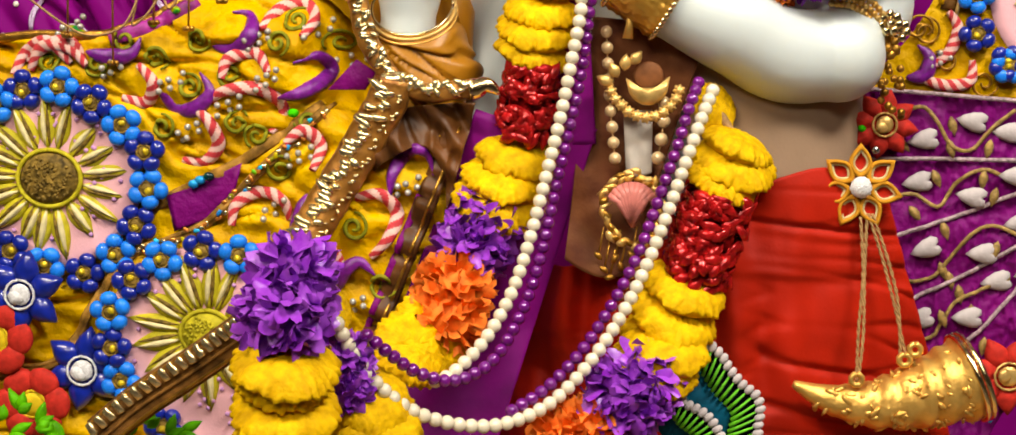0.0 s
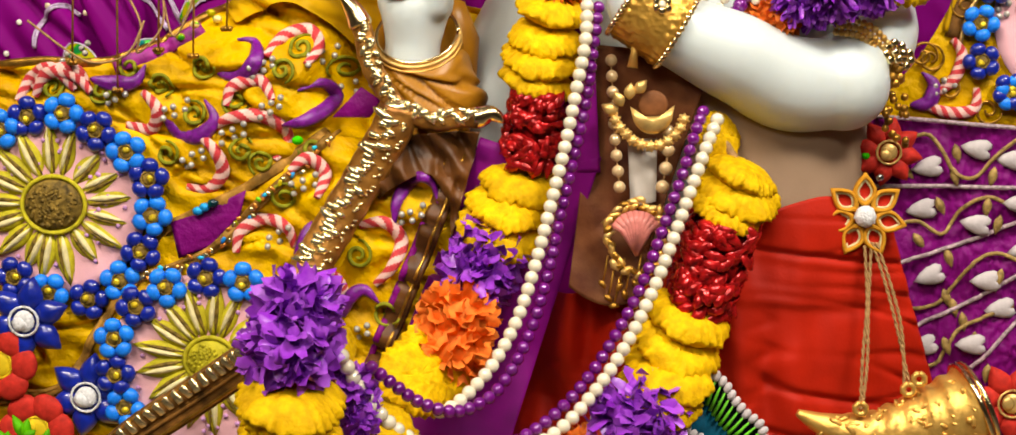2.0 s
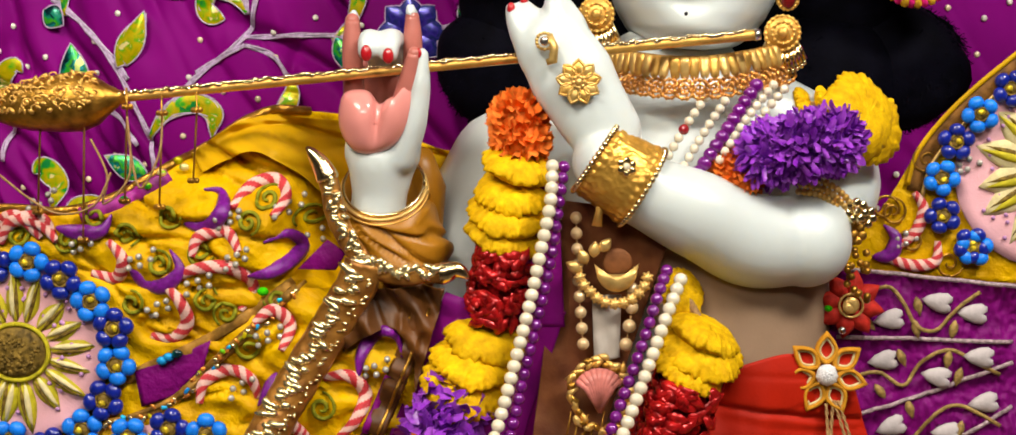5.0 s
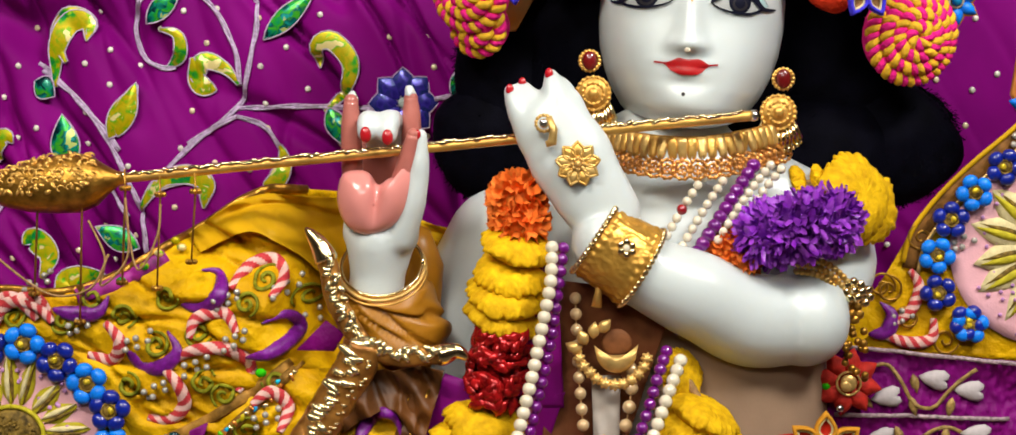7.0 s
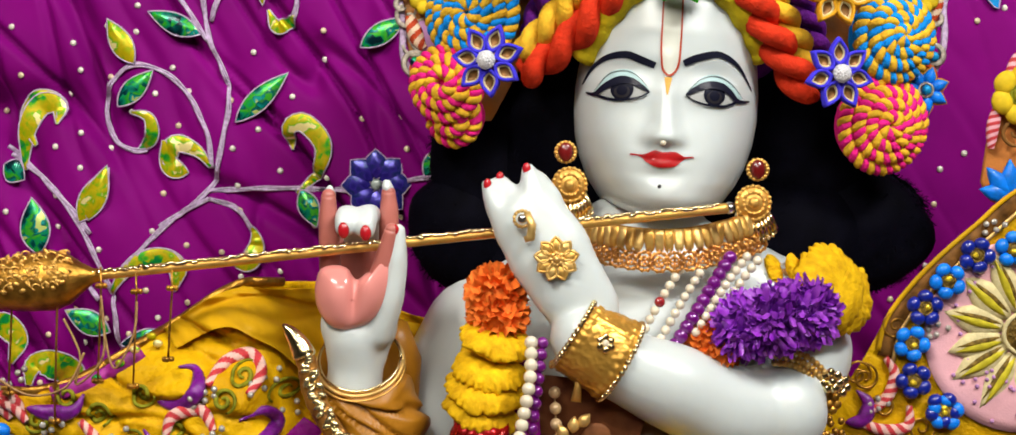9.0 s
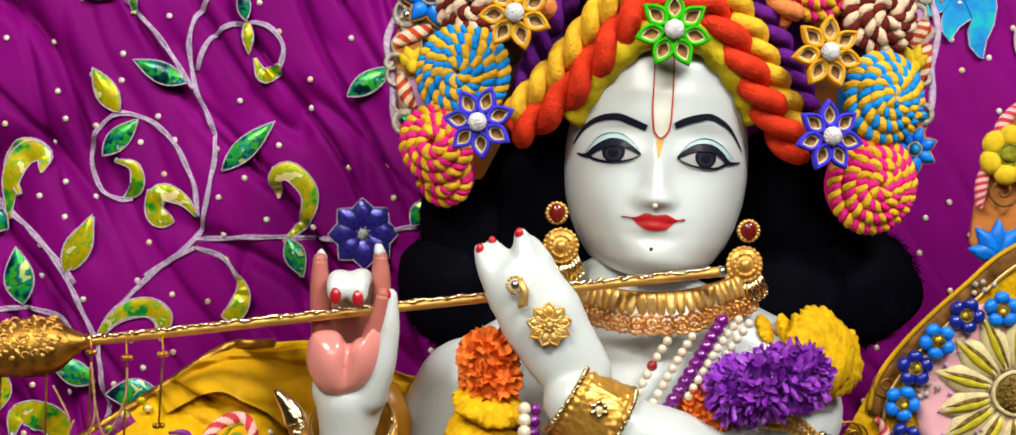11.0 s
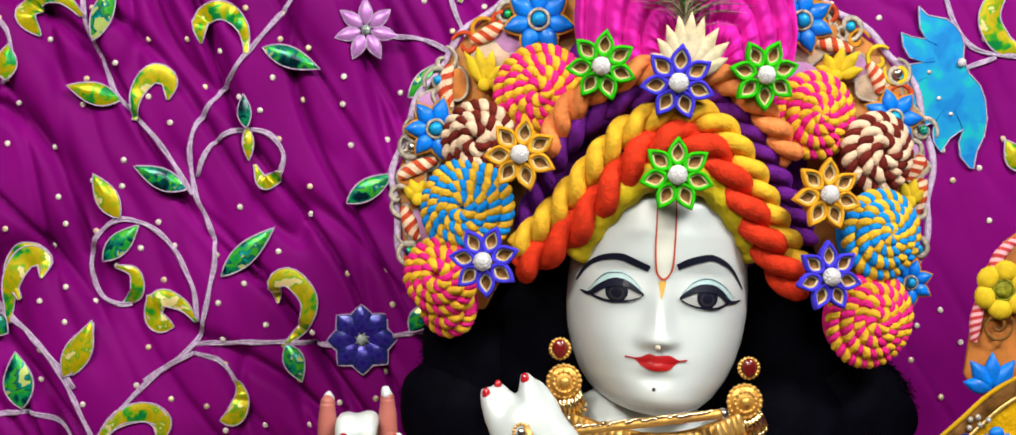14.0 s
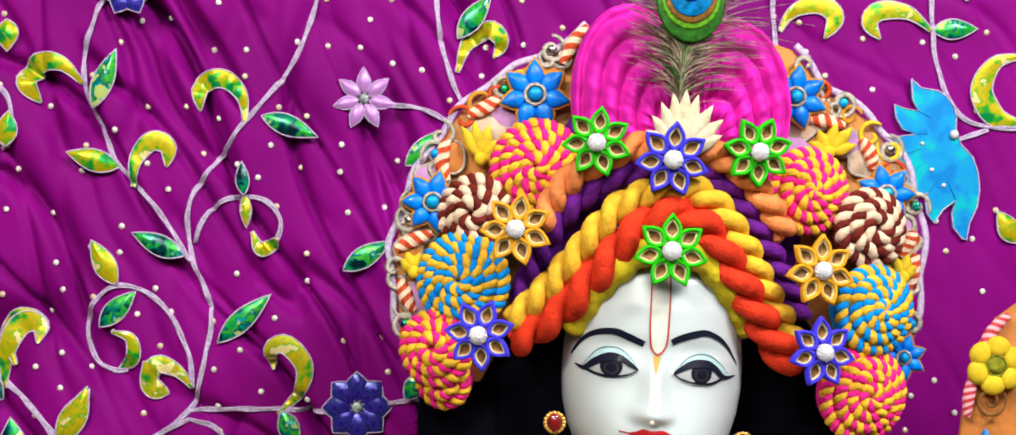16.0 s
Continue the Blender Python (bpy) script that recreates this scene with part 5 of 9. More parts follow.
for k, c in enumerate(RING1):
    felt_bloom(shawl, on_shawl(c, 0.006), 0.0135, (BLUEFELT, SKYFELT)[k % 2], 5, 20 * k)
RING2 = [(-0.3231, 1.3712), (-0.3481, 1.3743), (-0.3745, 1.3690), (-0.3950, 1.3567), (-0.4101, 1.3361), (-0.4116, 1.3121), (-0.4069, 1.2901), (-0.3810, 1.2586)]
for k, c in enumerate(RING2):
    felt_bloom(shawl, on_flap(c, 0.006), 0.0135, (SKYFELT, BLUEFELT)[k % 2], 5, 17 * k)
for c in [(-0.4674, 1.3496), (-0.4321, 1.2974)]:
    felt_bloom(shawl, on_flap(c, 0.008), 0.0270, BLUEFELT, 6, 12, SEQUINWHITE, 0.33, True)
for c in [(-0.4870, 1.3207), (-0.4664, 1.2762)]:
    felt_bloom(shawl, on_flap(c, 0.007), 0.0250, REDFELT, 6, 30, YELLOWFELT, 0.5)
for k, c in enumerate([(-0.4766, 1.2710), (-0.4653, 1.2760), (-0.4551, 1.2664), (-0.4737, 1.2614), (-0.4600, 1.2587), (-0.4452, 1.2706), (-0.4382, 1.2584), (-0.4033, 1.2636), (-0.3923, 1.2605), (-0.3817, 1.2655), (-0.3701, 1.2576), (-0.3622, 1.2610), (-0.3974, 1.2545), (-0.3781, 1.2526)]):
    bm = bmesh.new()
    for b in range(3):
        plate(bm, leaf_outline(0.017 - 0.003 * b, 0.007, 7), 0.002, facing(c[0], -0.082 - 0.002 * b, c[1], -70 + 45 * k + 40 * b), 0, 0.002, 0.7)
    part("leaf", bm, LEAFGREEN, shawl, "green cloth leaf")
for pts in ([(-0.4598, 1.4942), (-0.4502, 1.5080), (-0.4301, 1.5107), (-0.4217, 1.4946)], [(-0.3317, 1.4843), (-0.3276, 1.4966), (-0.3097, 1.5001), (-0.3010, 1.4874)], [(-0.3427, 1.4697), (-0.3287, 1.4767), (-0.3075, 1.4769), (-0.2946, 1.4641), (-0.3030, 1.4485)], [(-0.3998, 1.4739), (-0.3837, 1.4709), (-0.3769, 1.4832), (-0.3865, 1.4951)],
            [(-0.3055, 1.5156), (-0.2973, 1.5284), (-0.2828, 1.5320), (-0.2742, 1.5211), (-0.2789, 1.5098)], [(-0.3506, 1.4657), (-0.3400, 1.4562), (-0.3366, 1.4419), (-0.3474, 1.4313), (-0.3619, 1.4325)], [(-0.4719, 1.4915), (-0.4630, 1.5068), (-0.4451, 1.5115), (-0.4318, 1.4975)], [(-0.4617, 1.4994), (-0.4483, 1.5097), (-0.4312, 1.5074), (-0.4206, 1.4959)]):
    cane(shawl, pts, on_shawl)
for pts in ([(-0.3286, 1.3901), (-0.3253, 1.4035), (-0.3096, 1.4114), (-0.2947, 1.4044), (-0.2919, 1.3926)], [(-0.2912, 1.4418), (-0.2798, 1.4497), (-0.2694, 1.4395), (-0.2735, 1.4247)], [(-0.2474, 1.4057), (-0.2306, 1.4078), (-0.2211, 1.3951), (-0.2267, 1.3793), (-0.2382, 1.3679)], [(-0.2697, 1.3795), (-0.2610, 1.3667), (-0.2599, 1.3540)]):
    cane(shawl, pts, on_flap)
for pts in ([(-0.3730, 1.4772), (-0.3642, 1.4670), (-0.3506, 1.4657), (-0.3398, 1.4762), (-0.3467, 1.4889)], [(-0.2968, 1.4708), (-0.2789, 1.4744), (-0.2657, 1.4871), (-0.2719, 1.4972), (-0.2856, 1.4927)], [(-0.3390, 1.5052), (-0.3239, 1.5030), (-0.3116, 1.5125), (-0.3151, 1.5249), (-0.3260, 1.5270)], [(-0.4202, 1.5046), (-0.4058, 1.5008), (-0.3903, 1.5019), (-0.3837, 1.5125)]):
    crescent(shawl, pts, on_shawl)
for pts in ([(-0.2244, 1.4060), (-0.2225, 1.4209), (-0.2154, 1.4322), (-0.2061, 1.4361), (-0.1989, 1.4301), (-0.1968, 1.4185)], [(-0.2602, 1.3464), (-0.2554, 1.3590), (-0.2459, 1.3647), (-0.2361, 1.3560)], [(-0.2784, 1.4090), (-0.2841, 1.3966), (-0.2904, 1.3883)]):
    crescent(shawl, pts, on_flap, 0.0046)
for k, c in enumerate([(-0.3726, 1.4547), (-0.3230, 1.4557), (-0.3273, 1.4866), (-0.2942, 1.5062), (-0.2619, 1.5067), (-0.4139, 1.4960), (-0.3540, 1.4800), (-0.3949, 1.5112), (-0.3481, 1.5104), (-0.3760, 1.4990), (-0.3112, 1.4471), (-0.2790, 1.4545), (-0.4473, 1.4992), (-0.2842, 1.5206)]):
    swirl(shawl, c, 0.0085, on_shawl, 1.6, k, 1 - 2 * (k % 2))
for k, c in enumerate([(-0.2482, 1.3874), (-0.2954, 1.4253), (-0.2322, 1.3492)]):
    swirl(shawl, c, 0.0095, on_flap, 1.6, k, 1 - 2 * (k % 2))
bm = bmesh.new()
for k, c in enumerate([(-0.4037, 1.4940), (-0.3658, 1.4829), (-0.3557, 1.4508), (-0.3275, 1.4667), (-0.3021, 1.4833), (-0.3076, 1.5083), (-0.2720, 1.5144), (-0.2562, 1.4942), (-0.4329, 1.5216)]):
    bead_cluster(bm, c, on_shawl, 6, k)
for k, c in enumerate([(-0.3009, 1.3995), (-0.2129, 1.4123), (-0.2514, 1.3361), (-0.2823, 1.4332)]):
    bead_cluster(bm, c, on_flap, 6, k)
part("bead_trim", bm, BEADGREY, shawl, kind="stuff")
for k, (c, mt) in enumerate(zip([(-0.2872, 1.4609), (-0.3533, 1.4172), (-0.3428, 1.4219), (-0.3489, 1.4196)], (GREENFELT, CYANFOIL, GREENFOIL, CYANFOIL))):
    bm = bmesh.new()
    blob(bm, on_shawl(c, 0.006), (0.0038, 0.0022, 0.003), 8, 5)
    part("gem", bm, mt, shawl)

trim(shawl, [(-0.4057, 1.5120), (-0.3853, 1.5175), (-0.3694, 1.5252), (-0.3520, 1.5359)], shawl_y, 0.0050, RIBBON, 0.002, "ribbon", "magenta ribbon", 0.25)
for c in [(-0.3421, 1.5410), (-0.3564, 1.5377), (-0.3481, 1.5454), (-0.3776, 1.5213), (-0.3284, 1.5512), (-0.3647, 1.5299)]:
    bm = bmesh.new()
    blob(bm, on_shawl(c, 0.006), (0.0034, 0.002, 0.0026), 8, 5)
    part("gem", bm, LIMEFOIL, shawl)

# ochre fold of the shawl behind the raised wrist
def lap_y(x, z):
    u = z + 0.55 * x
    r = 0.0065 * noise.noise(Vector((u * 62, x * 7, 6))) + 0.0035 * noise.noise(Vector((u * 120, x * 12, 3)))
    return shawl_y(x, z) - 0.012 + 1.2 * r


part("lap", loft([(-0.3420, 1.5491), (-0.3038, 1.5722), (-0.2720, 1.5725), (-0.2370, 1.5639), (-0.1961, 1.5462), (-0.1720, 1.5396)], [(-0.3288, 1.5381), (-0.2974, 1.5507), (-0.2714, 1.5372), (-0.2459, 1.5072), (-0.2118, 1.4673), (-0.1767, 1.4669)], lap_y, 120, 60), LAPSILK, shawl, "ochre silk fold of the shawl")

# sleeve end round the raised wrist: a tilted open mouth over gathered folds
sleeve = thing("sleeve", (-0.2, 0.0, 0.75), "ochre silk sleeve gathered round the raised wrist", "sleeve")


def mouth(c, r, tilt, a):
    """A point of a ring whose front dips by the tilt."""
    return Vector(c) + Vector((r * math.cos(a), -r * math.sin(a) * math.cos(tilt), -r * math.sin(a) * math.sin(tilt)))


SLEEVE = [((-0.2110, -0.0180, 1.5268), 0.0252, 0.80), ((-0.2110, -0.0180, 1.5272), 0.0262, 0.80), ((-0.2108, -0.0178, 1.5240), 0.0280, 0.78), ((-0.2100, -0.0170, 1.5190), 0.0290, 0.70), ((-0.2085, -0.0165, 1.5120), 0.0302, 0.60),
          ((-0.2060, -0.0155, 1.5030), 0.0322, 0.48), ((-0.2035, -0.0140, 1.4930), 0.0338, 0.38), ((-0.2030, -0.0130, 1.4820), 0.0335, 0.30), ((-0.2050, -0.0120, 1.4700), 0.0310, 0.25), ((-0.2080, -0.0120, 1.4580), 0.0260, 0.2)]
bm = bmesh.new()
rows = 46
rings = []
for i in range(rows + 1):
    u = i / rows * (len(SLEEVE) - 1)
    k = min(int(u), len(SLEEVE) - 2)
    f = u - k
    cc = Vector(SLEEVE[k][0]).lerp(Vector(SLEEVE[k + 1][0]), f)
    r, tl = (SLEEVE[k][q] + (SLEEVE[k + 1][q] - SLEEVE[k][q]) * f for q in (1, 2))
    deep = min(1.0, max(0.0, u - 1.6) / 2.5)
    ring = []
    for j in range(72):
        a = 2 * math.pi * j / 72
        b = a + 0.28 * u
        w = noise.noise(Vector((math.cos(b) * 1.1, math.sin(b) * 1.1, u * 0.30)))
        g = abs(noise.noise(Vector((math.cos(b) * 1.5, math.sin(b) * 1.5, u * 0.22 + 5))))
        ring.append(bm.verts.new(mouth(cc, r * (1 + deep * (0.26 * w - 0.20 * math.exp(-(g / 0.09) ** 2) + 0.03)), tl, a)))
    rings.append(ring)
for a, b in zip(rings, rings[1:]):
    for k in range(72):
        bm.faces.new((a[k], a[(k + 1) % 72], b[(k + 1) % 72], b[k]))
inner = [bm.verts.new(v.co + Vector((0, 0.004, -0.030))) for v in rings[0]]
for k in range(72):
    bm.faces.new((inner[k], inner[(k + 1) % 72], rings[0][(k + 1) % 72], rings[0][k]))
part("cloth", bm, OCHRESILK, sleeve)
bm = bmesh.new()
Q = [(-0.1960, 1.5543), (-0.1820, 1.5482), (-0.1730, 1.5238), (-0.1768, 1.4841), (-0.1847, 1.4575), (-0.2026, 1.4579), (-0.2102, 1.5026)]
plate(bm, Q, 0.012, Matrix.Translation((0, 0.012, 0)), 0, 0.006, 0.75)
part("fold", bm, OCHRESILK, sleeve)

# cloths on the other side
def wing_y(x, z):
    return 0.036 + 0.003 * noise.noise(Vector((x * 20, z * 20, 8))) + 0.02 * max(0.0, 0.14 - x) + 0.06 * max(0, z - 1.62)


def on_wing(p, off=0.003):
    return Vector((p[0], wing_y(p[0], p[1]) - off, p[1]))


wing = thing("side_cloth", (0.2, 0.04, 0.75), "yellow silk side cloth with pink medallion and blue felt flowers", "cloth")
WEDGE = [(0.1394, 1.5186), (0.1461, 1.5408), (0.1643, 1.5650), (0.1846, 1.5846), (0.2093, 1.6041), (0.2362, 1.6257), (0.2806, 1.6446)]
WLOW = [(0.0815, 1.4581), (0.0944, 1.4577), (0.1159, 1.4579), (0.1373, 1.4564), (0.1586, 1.4549), (0.1884, 1.4522), (0.2348, 1.4482)]
part("cloth", loft(WEDGE, WLOW, wing_y, 70, 50), YELLOWSILK, wing)
trim(wing, WEDGE, wing_y, 0.0017, LAPSILK, 0.002)
trim(wing, [(x + 0.005, z - 0.0045) for x, z in WEDGE], wing_y, 0.0056, BROWNTRIM, 0.001, flat=0.25)
trim(wing, [(x + 0.0095, z - 0.0085) for x, z in WEDGE], wing_y, 0.0014, PALEGOLD, 0.003)
M3 = [(0.2372, 1.5259)][0]
part("medallion", cloth_disc(M3, 0.066, on_wing, 0.003), PINKFELT, wing, "pink cloth medallion")
for k, c in enumerate([(0.2319, 1.5858), (0.2064, 1.5825), (0.1860, 1.5656), (0.1704, 1.5473), (0.1613, 1.5234)] + [(0.1620, 1.4978), (0.1832, 1.4754)] + [(0.1814, 1.4775)]):
    felt_bloom(wing, on_wing(c, 0.006), 0.0125, (SKYFELT, BLUEFELT)[k % 2], 5, 25 * k)
bm = bmesh.new()
for k in range(60):
    a, q = rng.uniform(0, 6.28), rng.uniform(0.03, 0.062)
    blob(bm, on_wing((M3[0] + q * math.cos(a), M3[1] + q * math.sin(a)), 0.0042), (0.0015, 0.0013, 0.0015), 7, 5)
part("bead_edging", bm, LILACCLOTH, wing, kind="stuff")
sunflower(wing, (M3[0] + 0.004, M3[1] + 0.002), on_wing, 0.016, 0.062, 14, [PALEPETAL, OLIVEPETAL], 5)
for pts in ([(0.1328, 1.4765), (0.1449, 1.4872), (0.1500, 1.5024), (0.1440, 1.5135)], [(0.1242, 1.4701), (0.1415, 1.4640), (0.1579, 1.4663), (0.1595, 1.4803)]):
    cane(wing, pts, on_wing, 0.0042)
crescent(wing, [(0.1155, 1.4698), (0.1276, 1.4713), (0.1311, 1.4832), (0.1233, 1.4917)], on_wing, 0.0055)
for k, c in enumerate([(0.1293, 1.5003), (0.1242, 1.5031), (0.1414, 1.4798), (0.1521, 1.5351), (0.1673, 1.4648)]):
    swirl(wing, c, 0.010, on_wing, 1.5, 2 * k, 1 - 2 * (k % 2), GOLDDARK, 0.0010)
bm = bmesh.new()
for k, c in enumerate([(0.1380, 1.4826)] + [(0.2210, 1.6029), (0.1800, 1.5325)]):
    bead_cluster(bm, c, on_wing, 5, k)
part("bead_trim", bm, BEADGREY, wing, kind="stuff")

# embroidered upper border at the far side
border = thing("border_panel", (0.24, 0.06, 0.75), "orange embroidered border panel with felt blossoms", "panel")
bm = bmesh.new()
plate(bm, [(0.3244, 1.7521), (0.2684, 1.7374), (0.2519, 1.7263), (0.2374, 1.7059), (0.2298, 1.6808), (0.2255, 1.6578), (0.2211, 1.6325), (0.2281, 1.6185), (0.2488, 1.6110), (0.3209, 1.6228)], 0.004, Matrix.Translation((0, 0.066, 0)), 0, 0.0, 0.98)
part("cloth", bm, ORANGECLOTH, border)
flat_at = lambda y: (lambda p, off=0.0: Vector((p[0], y - off, p[1])))  # noqa: E731
cane(border, [(0.2589, 1.7285), (0.2456, 1.7163), (0.2372, 1.6981)], flat_at(0.06), 0.0046, [STITCHRED, PINKFELT])
cane(border, [(0.2328, 1.6876), (0.2282, 1.6716), (0.2264, 1.6555)], flat_at(0.06), 0.0046, [STITCHRED, PINKFELT])
felt_bloom(border, Vector((0.2469, 0.0550, 1.6924)), 0.021, YELLOWFELT, 6, 10, STITCHGREEN)
swirl(border, [(0.2425, 1.6668)][0], 0.012, flat_at(0.057), 1.6, 1, 1, BROWNTRIM)
for k in range(5):
    c = Vector((0.2377, 0.0540, 1.6219))
    bm = bmesh.new()
    plate(bm, leaf_outline(0.026 if k in (1, 2, 3) else 0.022, 0.012, 8), 0.003, facing(c.x, c.y, c.z, -75 + 38 * k), 0, 0.002, 0.75)
    part("petal", bm, SKYFELT, border, "blue felt petal")

# purple quilted panel with white buds
def quilt_y(x, z):
    return 0.026 + 0.06 * max(0.0, 0.12 - x) + 0.004 * noise.noise(Vector((x * 60, z * 40, 8))) + 0.002 * math.sin(z * 120 + x * 30) + 0.0034 * abs(noise.noise(Vector((x * 150, z * 50, 3)))) + 0.0015 * noise.noise(Vector((x * 240, z * 200, 5)))


def on_quilt(p, off=0.003):
    return Vector((p[0], quilt_y(p[0], p[1]) - off, p[1]))


quilt = thing("quilted_panel", (0.16, 0.03, 0.75), "purple quilted silk panel embroidered with white buds and gold vines", "cloth")
QT = [(0.0721, 1.4637), (0.0914, 1.4631), (0.1234, 1.4599), (0.1574, 1.4559), (0.1997, 1.4512), (0.2416, 1.4473)]
QB = [(0.0833, 1.1758), (0.1010, 1.1757), (0.1274, 1.1801), (0.1623, 1.2118), (0.2009, 1.2745), (0.2432, 1.3138)]
part("cloth", loft(QT, QB, quilt_y, 170, 130), PURPLESILK, quilt)
for pts in (QT, [(0.0907, 1.4162), (0.1228, 1.4158), (0.1568, 1.4140), (0.2075, 1.4122)], [(0.0934, 1.3590), (0.1227, 1.3689), (0.1526, 1.3779), (0.2076, 1.3983)], [(0.1010, 1.3126), (0.1269, 1.3246), (0.1570, 1.3382), (0.2078, 1.3678)], [(0.1424, 1.2815), (0.1613, 1.2972), (0.1784, 1.3156), (0.2080, 1.3459)]):
    trim(quilt, pts, quilt_y, 0.0015, BRAID, 0.003, "braid", "silver braid")
for pts in ([(0.1079, 1.4453), (0.1249, 1.4505), (0.1347, 1.4394), (0.1432, 1.4239), (0.1568, 1.4205), (0.1694, 1.4340), (0.1854, 1.4465)], [(0.1013, 1.3879), (0.1184, 1.3919), (0.1355, 1.3827), (0.1483, 1.3999), (0.1653, 1.4073), (0.1823, 1.3990), (0.1992, 1.3898)],
            [(0.1097, 1.3325), (0.1312, 1.3343), (0.1441, 1.3495), (0.1569, 1.3646), (0.1739, 1.3686), (0.1995, 1.3549)], [(0.1139, 1.2922), (0.1312, 1.2942), (0.1441, 1.3162), (0.1613, 1.3248), (0.1826, 1.3332)]):
    trim(quilt, pts, quilt_y, 0.0014, VINEBROWN, 0.0035, "vine", "gold embroidered vine")
bm = bmesh.new()
o = [(-0.0135, 0.0), (-0.007, -0.0052), (0.001, -0.0082), (0.008, -0.0088), (0.0122, -0.0055), (0.0112, -0.0015), (0.0085, 0.0), (0.0118, 0.0022), (0.0118, 0.0062), (0.007, 0.0088), (0.0, 0.0078), (-0.007, 0.0048)]
plate(bm, [(x * 0.80, z * 0.80) for x, z in o], 0.0026, None, 0, 0.0024, 0.75)
BUD = link_mesh("bud", bm, BUDWHITE)
for k, c in enumerate([(0.1249, 1.4284), (0.1580, 1.4395), (0.1813, 1.4315), (0.1219, 1.3997), (0.1568, 1.3892), (0.1848, 1.4024), (0.1269, 1.3543), (0.1638, 1.3504), (0.1888, 1.3704), (0.1226, 1.3055), (0.1536, 1.3072), (0.1741, 1.3307), (0.1953, 1.3374)]):
    part("bud", BUD, None, quilt, mw=facing(c[0], quilt_y(*c) - 0.002, c[1], (-8, 12, 4)[k % 3] - 12 * (k > 5)))
for c in [(0.1419, 1.4283), (0.1066, 1.4306), (0.1377, 1.3730), (0.1484, 1.3295), (0.1364, 1.3452), (0.1653, 1.4073), (0.1158, 1.3840), (0.1570, 1.3160), (0.1440, 1.4434), (0.1695, 1.4275), (0.1313, 1.4082), (0.1738, 1.3948), (0.1420, 1.3385), (0.1740, 1.3589), (0.1355, 1.3129), (0.1656, 1.2936)]:
    bm = bmesh.new()
    plate(bm, leaf_outline(0.014, 0.006, 6), 0.0015, facing(c[0], quilt_y(*c) - 0.002, c[1], 40 + 900 * c[0]), 0, 0.001)
    part("leaf", bm, VINEBROWN, quilt)
felt_bloom(quilt, on_quilt([(0.0977, 1.4397)][0], 0.010), 0.022, REDFELT, 8, 12, PALEGOLD, 0.3, True)
for c, mt in zip([(0.0832, 1.4379), (0.0916, 1.4231), (0.1663, 1.2392)], (GREENFELT, SILVER, CYANFOIL)):
    bm = bmesh.new()
    blob(bm, on_quilt(c, 0.016), (0.0028, 0.002, 0.0028), 10, 6)
    part("gem", bm, mt, quilt)
felt_bloom(quilt, on_quilt([(0.1789, 1.2681)][0], 0.008), 0.026, REDFELT, 7, 25, PALEGOLD, 0.3, True)

# added sheet over the marble waist, its beige standing in for the shade there
waist = thing("waist_shade_sheet", (0.06, -0.01, 1.40), "thin added sheet round the marble waist, beige for the shade under the forearm", "cloth")
part("cloth", loft([(-0.035, 1.485), (0.02, 1.485), (0.066, 1.485), (0.0865, 1.485)], [(-0.035, 1.38), (0.02, 1.38), (0.066, 1.385), (0.0865, 1.39)], lambda x, z: 0.044 - 0.072 * math.sqrt(max(0.0, 1 - ((x + 0.002) / 0.0905) ** 2)) + 0.0016 * noise.noise(Vector((x * 30, z * 40, 1))), 50, 30), WAISTSHADE, waist)

# red skirt cloth and purple sash
def dhoti_y(x, z):
    b = -0.052 + 3.0 * (x - 0.0) ** 2 + 0.10 * max(0.0, z - 1.36)
    n1 = noise.noise(Vector((x * 5 + 1.0, (z + 0.10 * x) * 26, 3)))
    n2 = noise.noise(Vector((x * 9 + 5.0, (z + 0.18 * x) * 52, 8)))
    k = min(1.0, max(0.2, 0.5 + 9 * x))
    return b + k * (0.0045 * math.exp(-(n1 / 0.060) ** 2) + 0.0034 * math.exp(-(n2 / 0.07) ** 2) * (0.5 + 0.9 * noise.noise(Vector((x * 14, z * 9, 6)))) + 0.0040 * n1) + 0.003 * noise.noise(Vector((x * 10, z * 20, 5))) + (1 - k) * 0.028 * noise.noise(Vector((x * 48, z * 14, 2)))


dhoti = thing("dhoti", (0.0, 0.0, 0.75), "plain red silk dhoti with soft horizontal folds", "dhoti")
DT = [(-0.17, 1.345)] + [(-0.1288, 1.3525), (-0.0865, 1.3601), (-0.0361, 1.3793), (-0.0027, 1.4035), (0.0179, 1.4097), (0.0485, 1.4163), (0.0749, 1.4107)] + [(0.090, 1.405)]
DB = [(-0.17, 1.1), (-0.12, 1.1), (-0.07, 1.1), (-0.02, 1.1), (0.03, 1.1), (0.07, 1.1), (0.11, 1.1), (0.15, 1.1), (0.175, 1.1)]
part("cloth", loft(DT, DB, dhoti_y, 110, 170), REDSILK, dhoti)
sash = thing("sash", (-0.15, -0.03, 0.75), "plain dark purple silk sash hanging beside the dhoti", "sash")


def sash_y(x, z):
    return -0.048 + 0.0045 * math.sin(x * 90 + 9 * z) + 0.25 * max(0.0, x + 0.15 + 0.25 * (1.43 - z)) + 0.003 * noise.noise(Vector((x * 20, z * 8, 2))) - 0.35 * max(0.0, 1.32 - z)


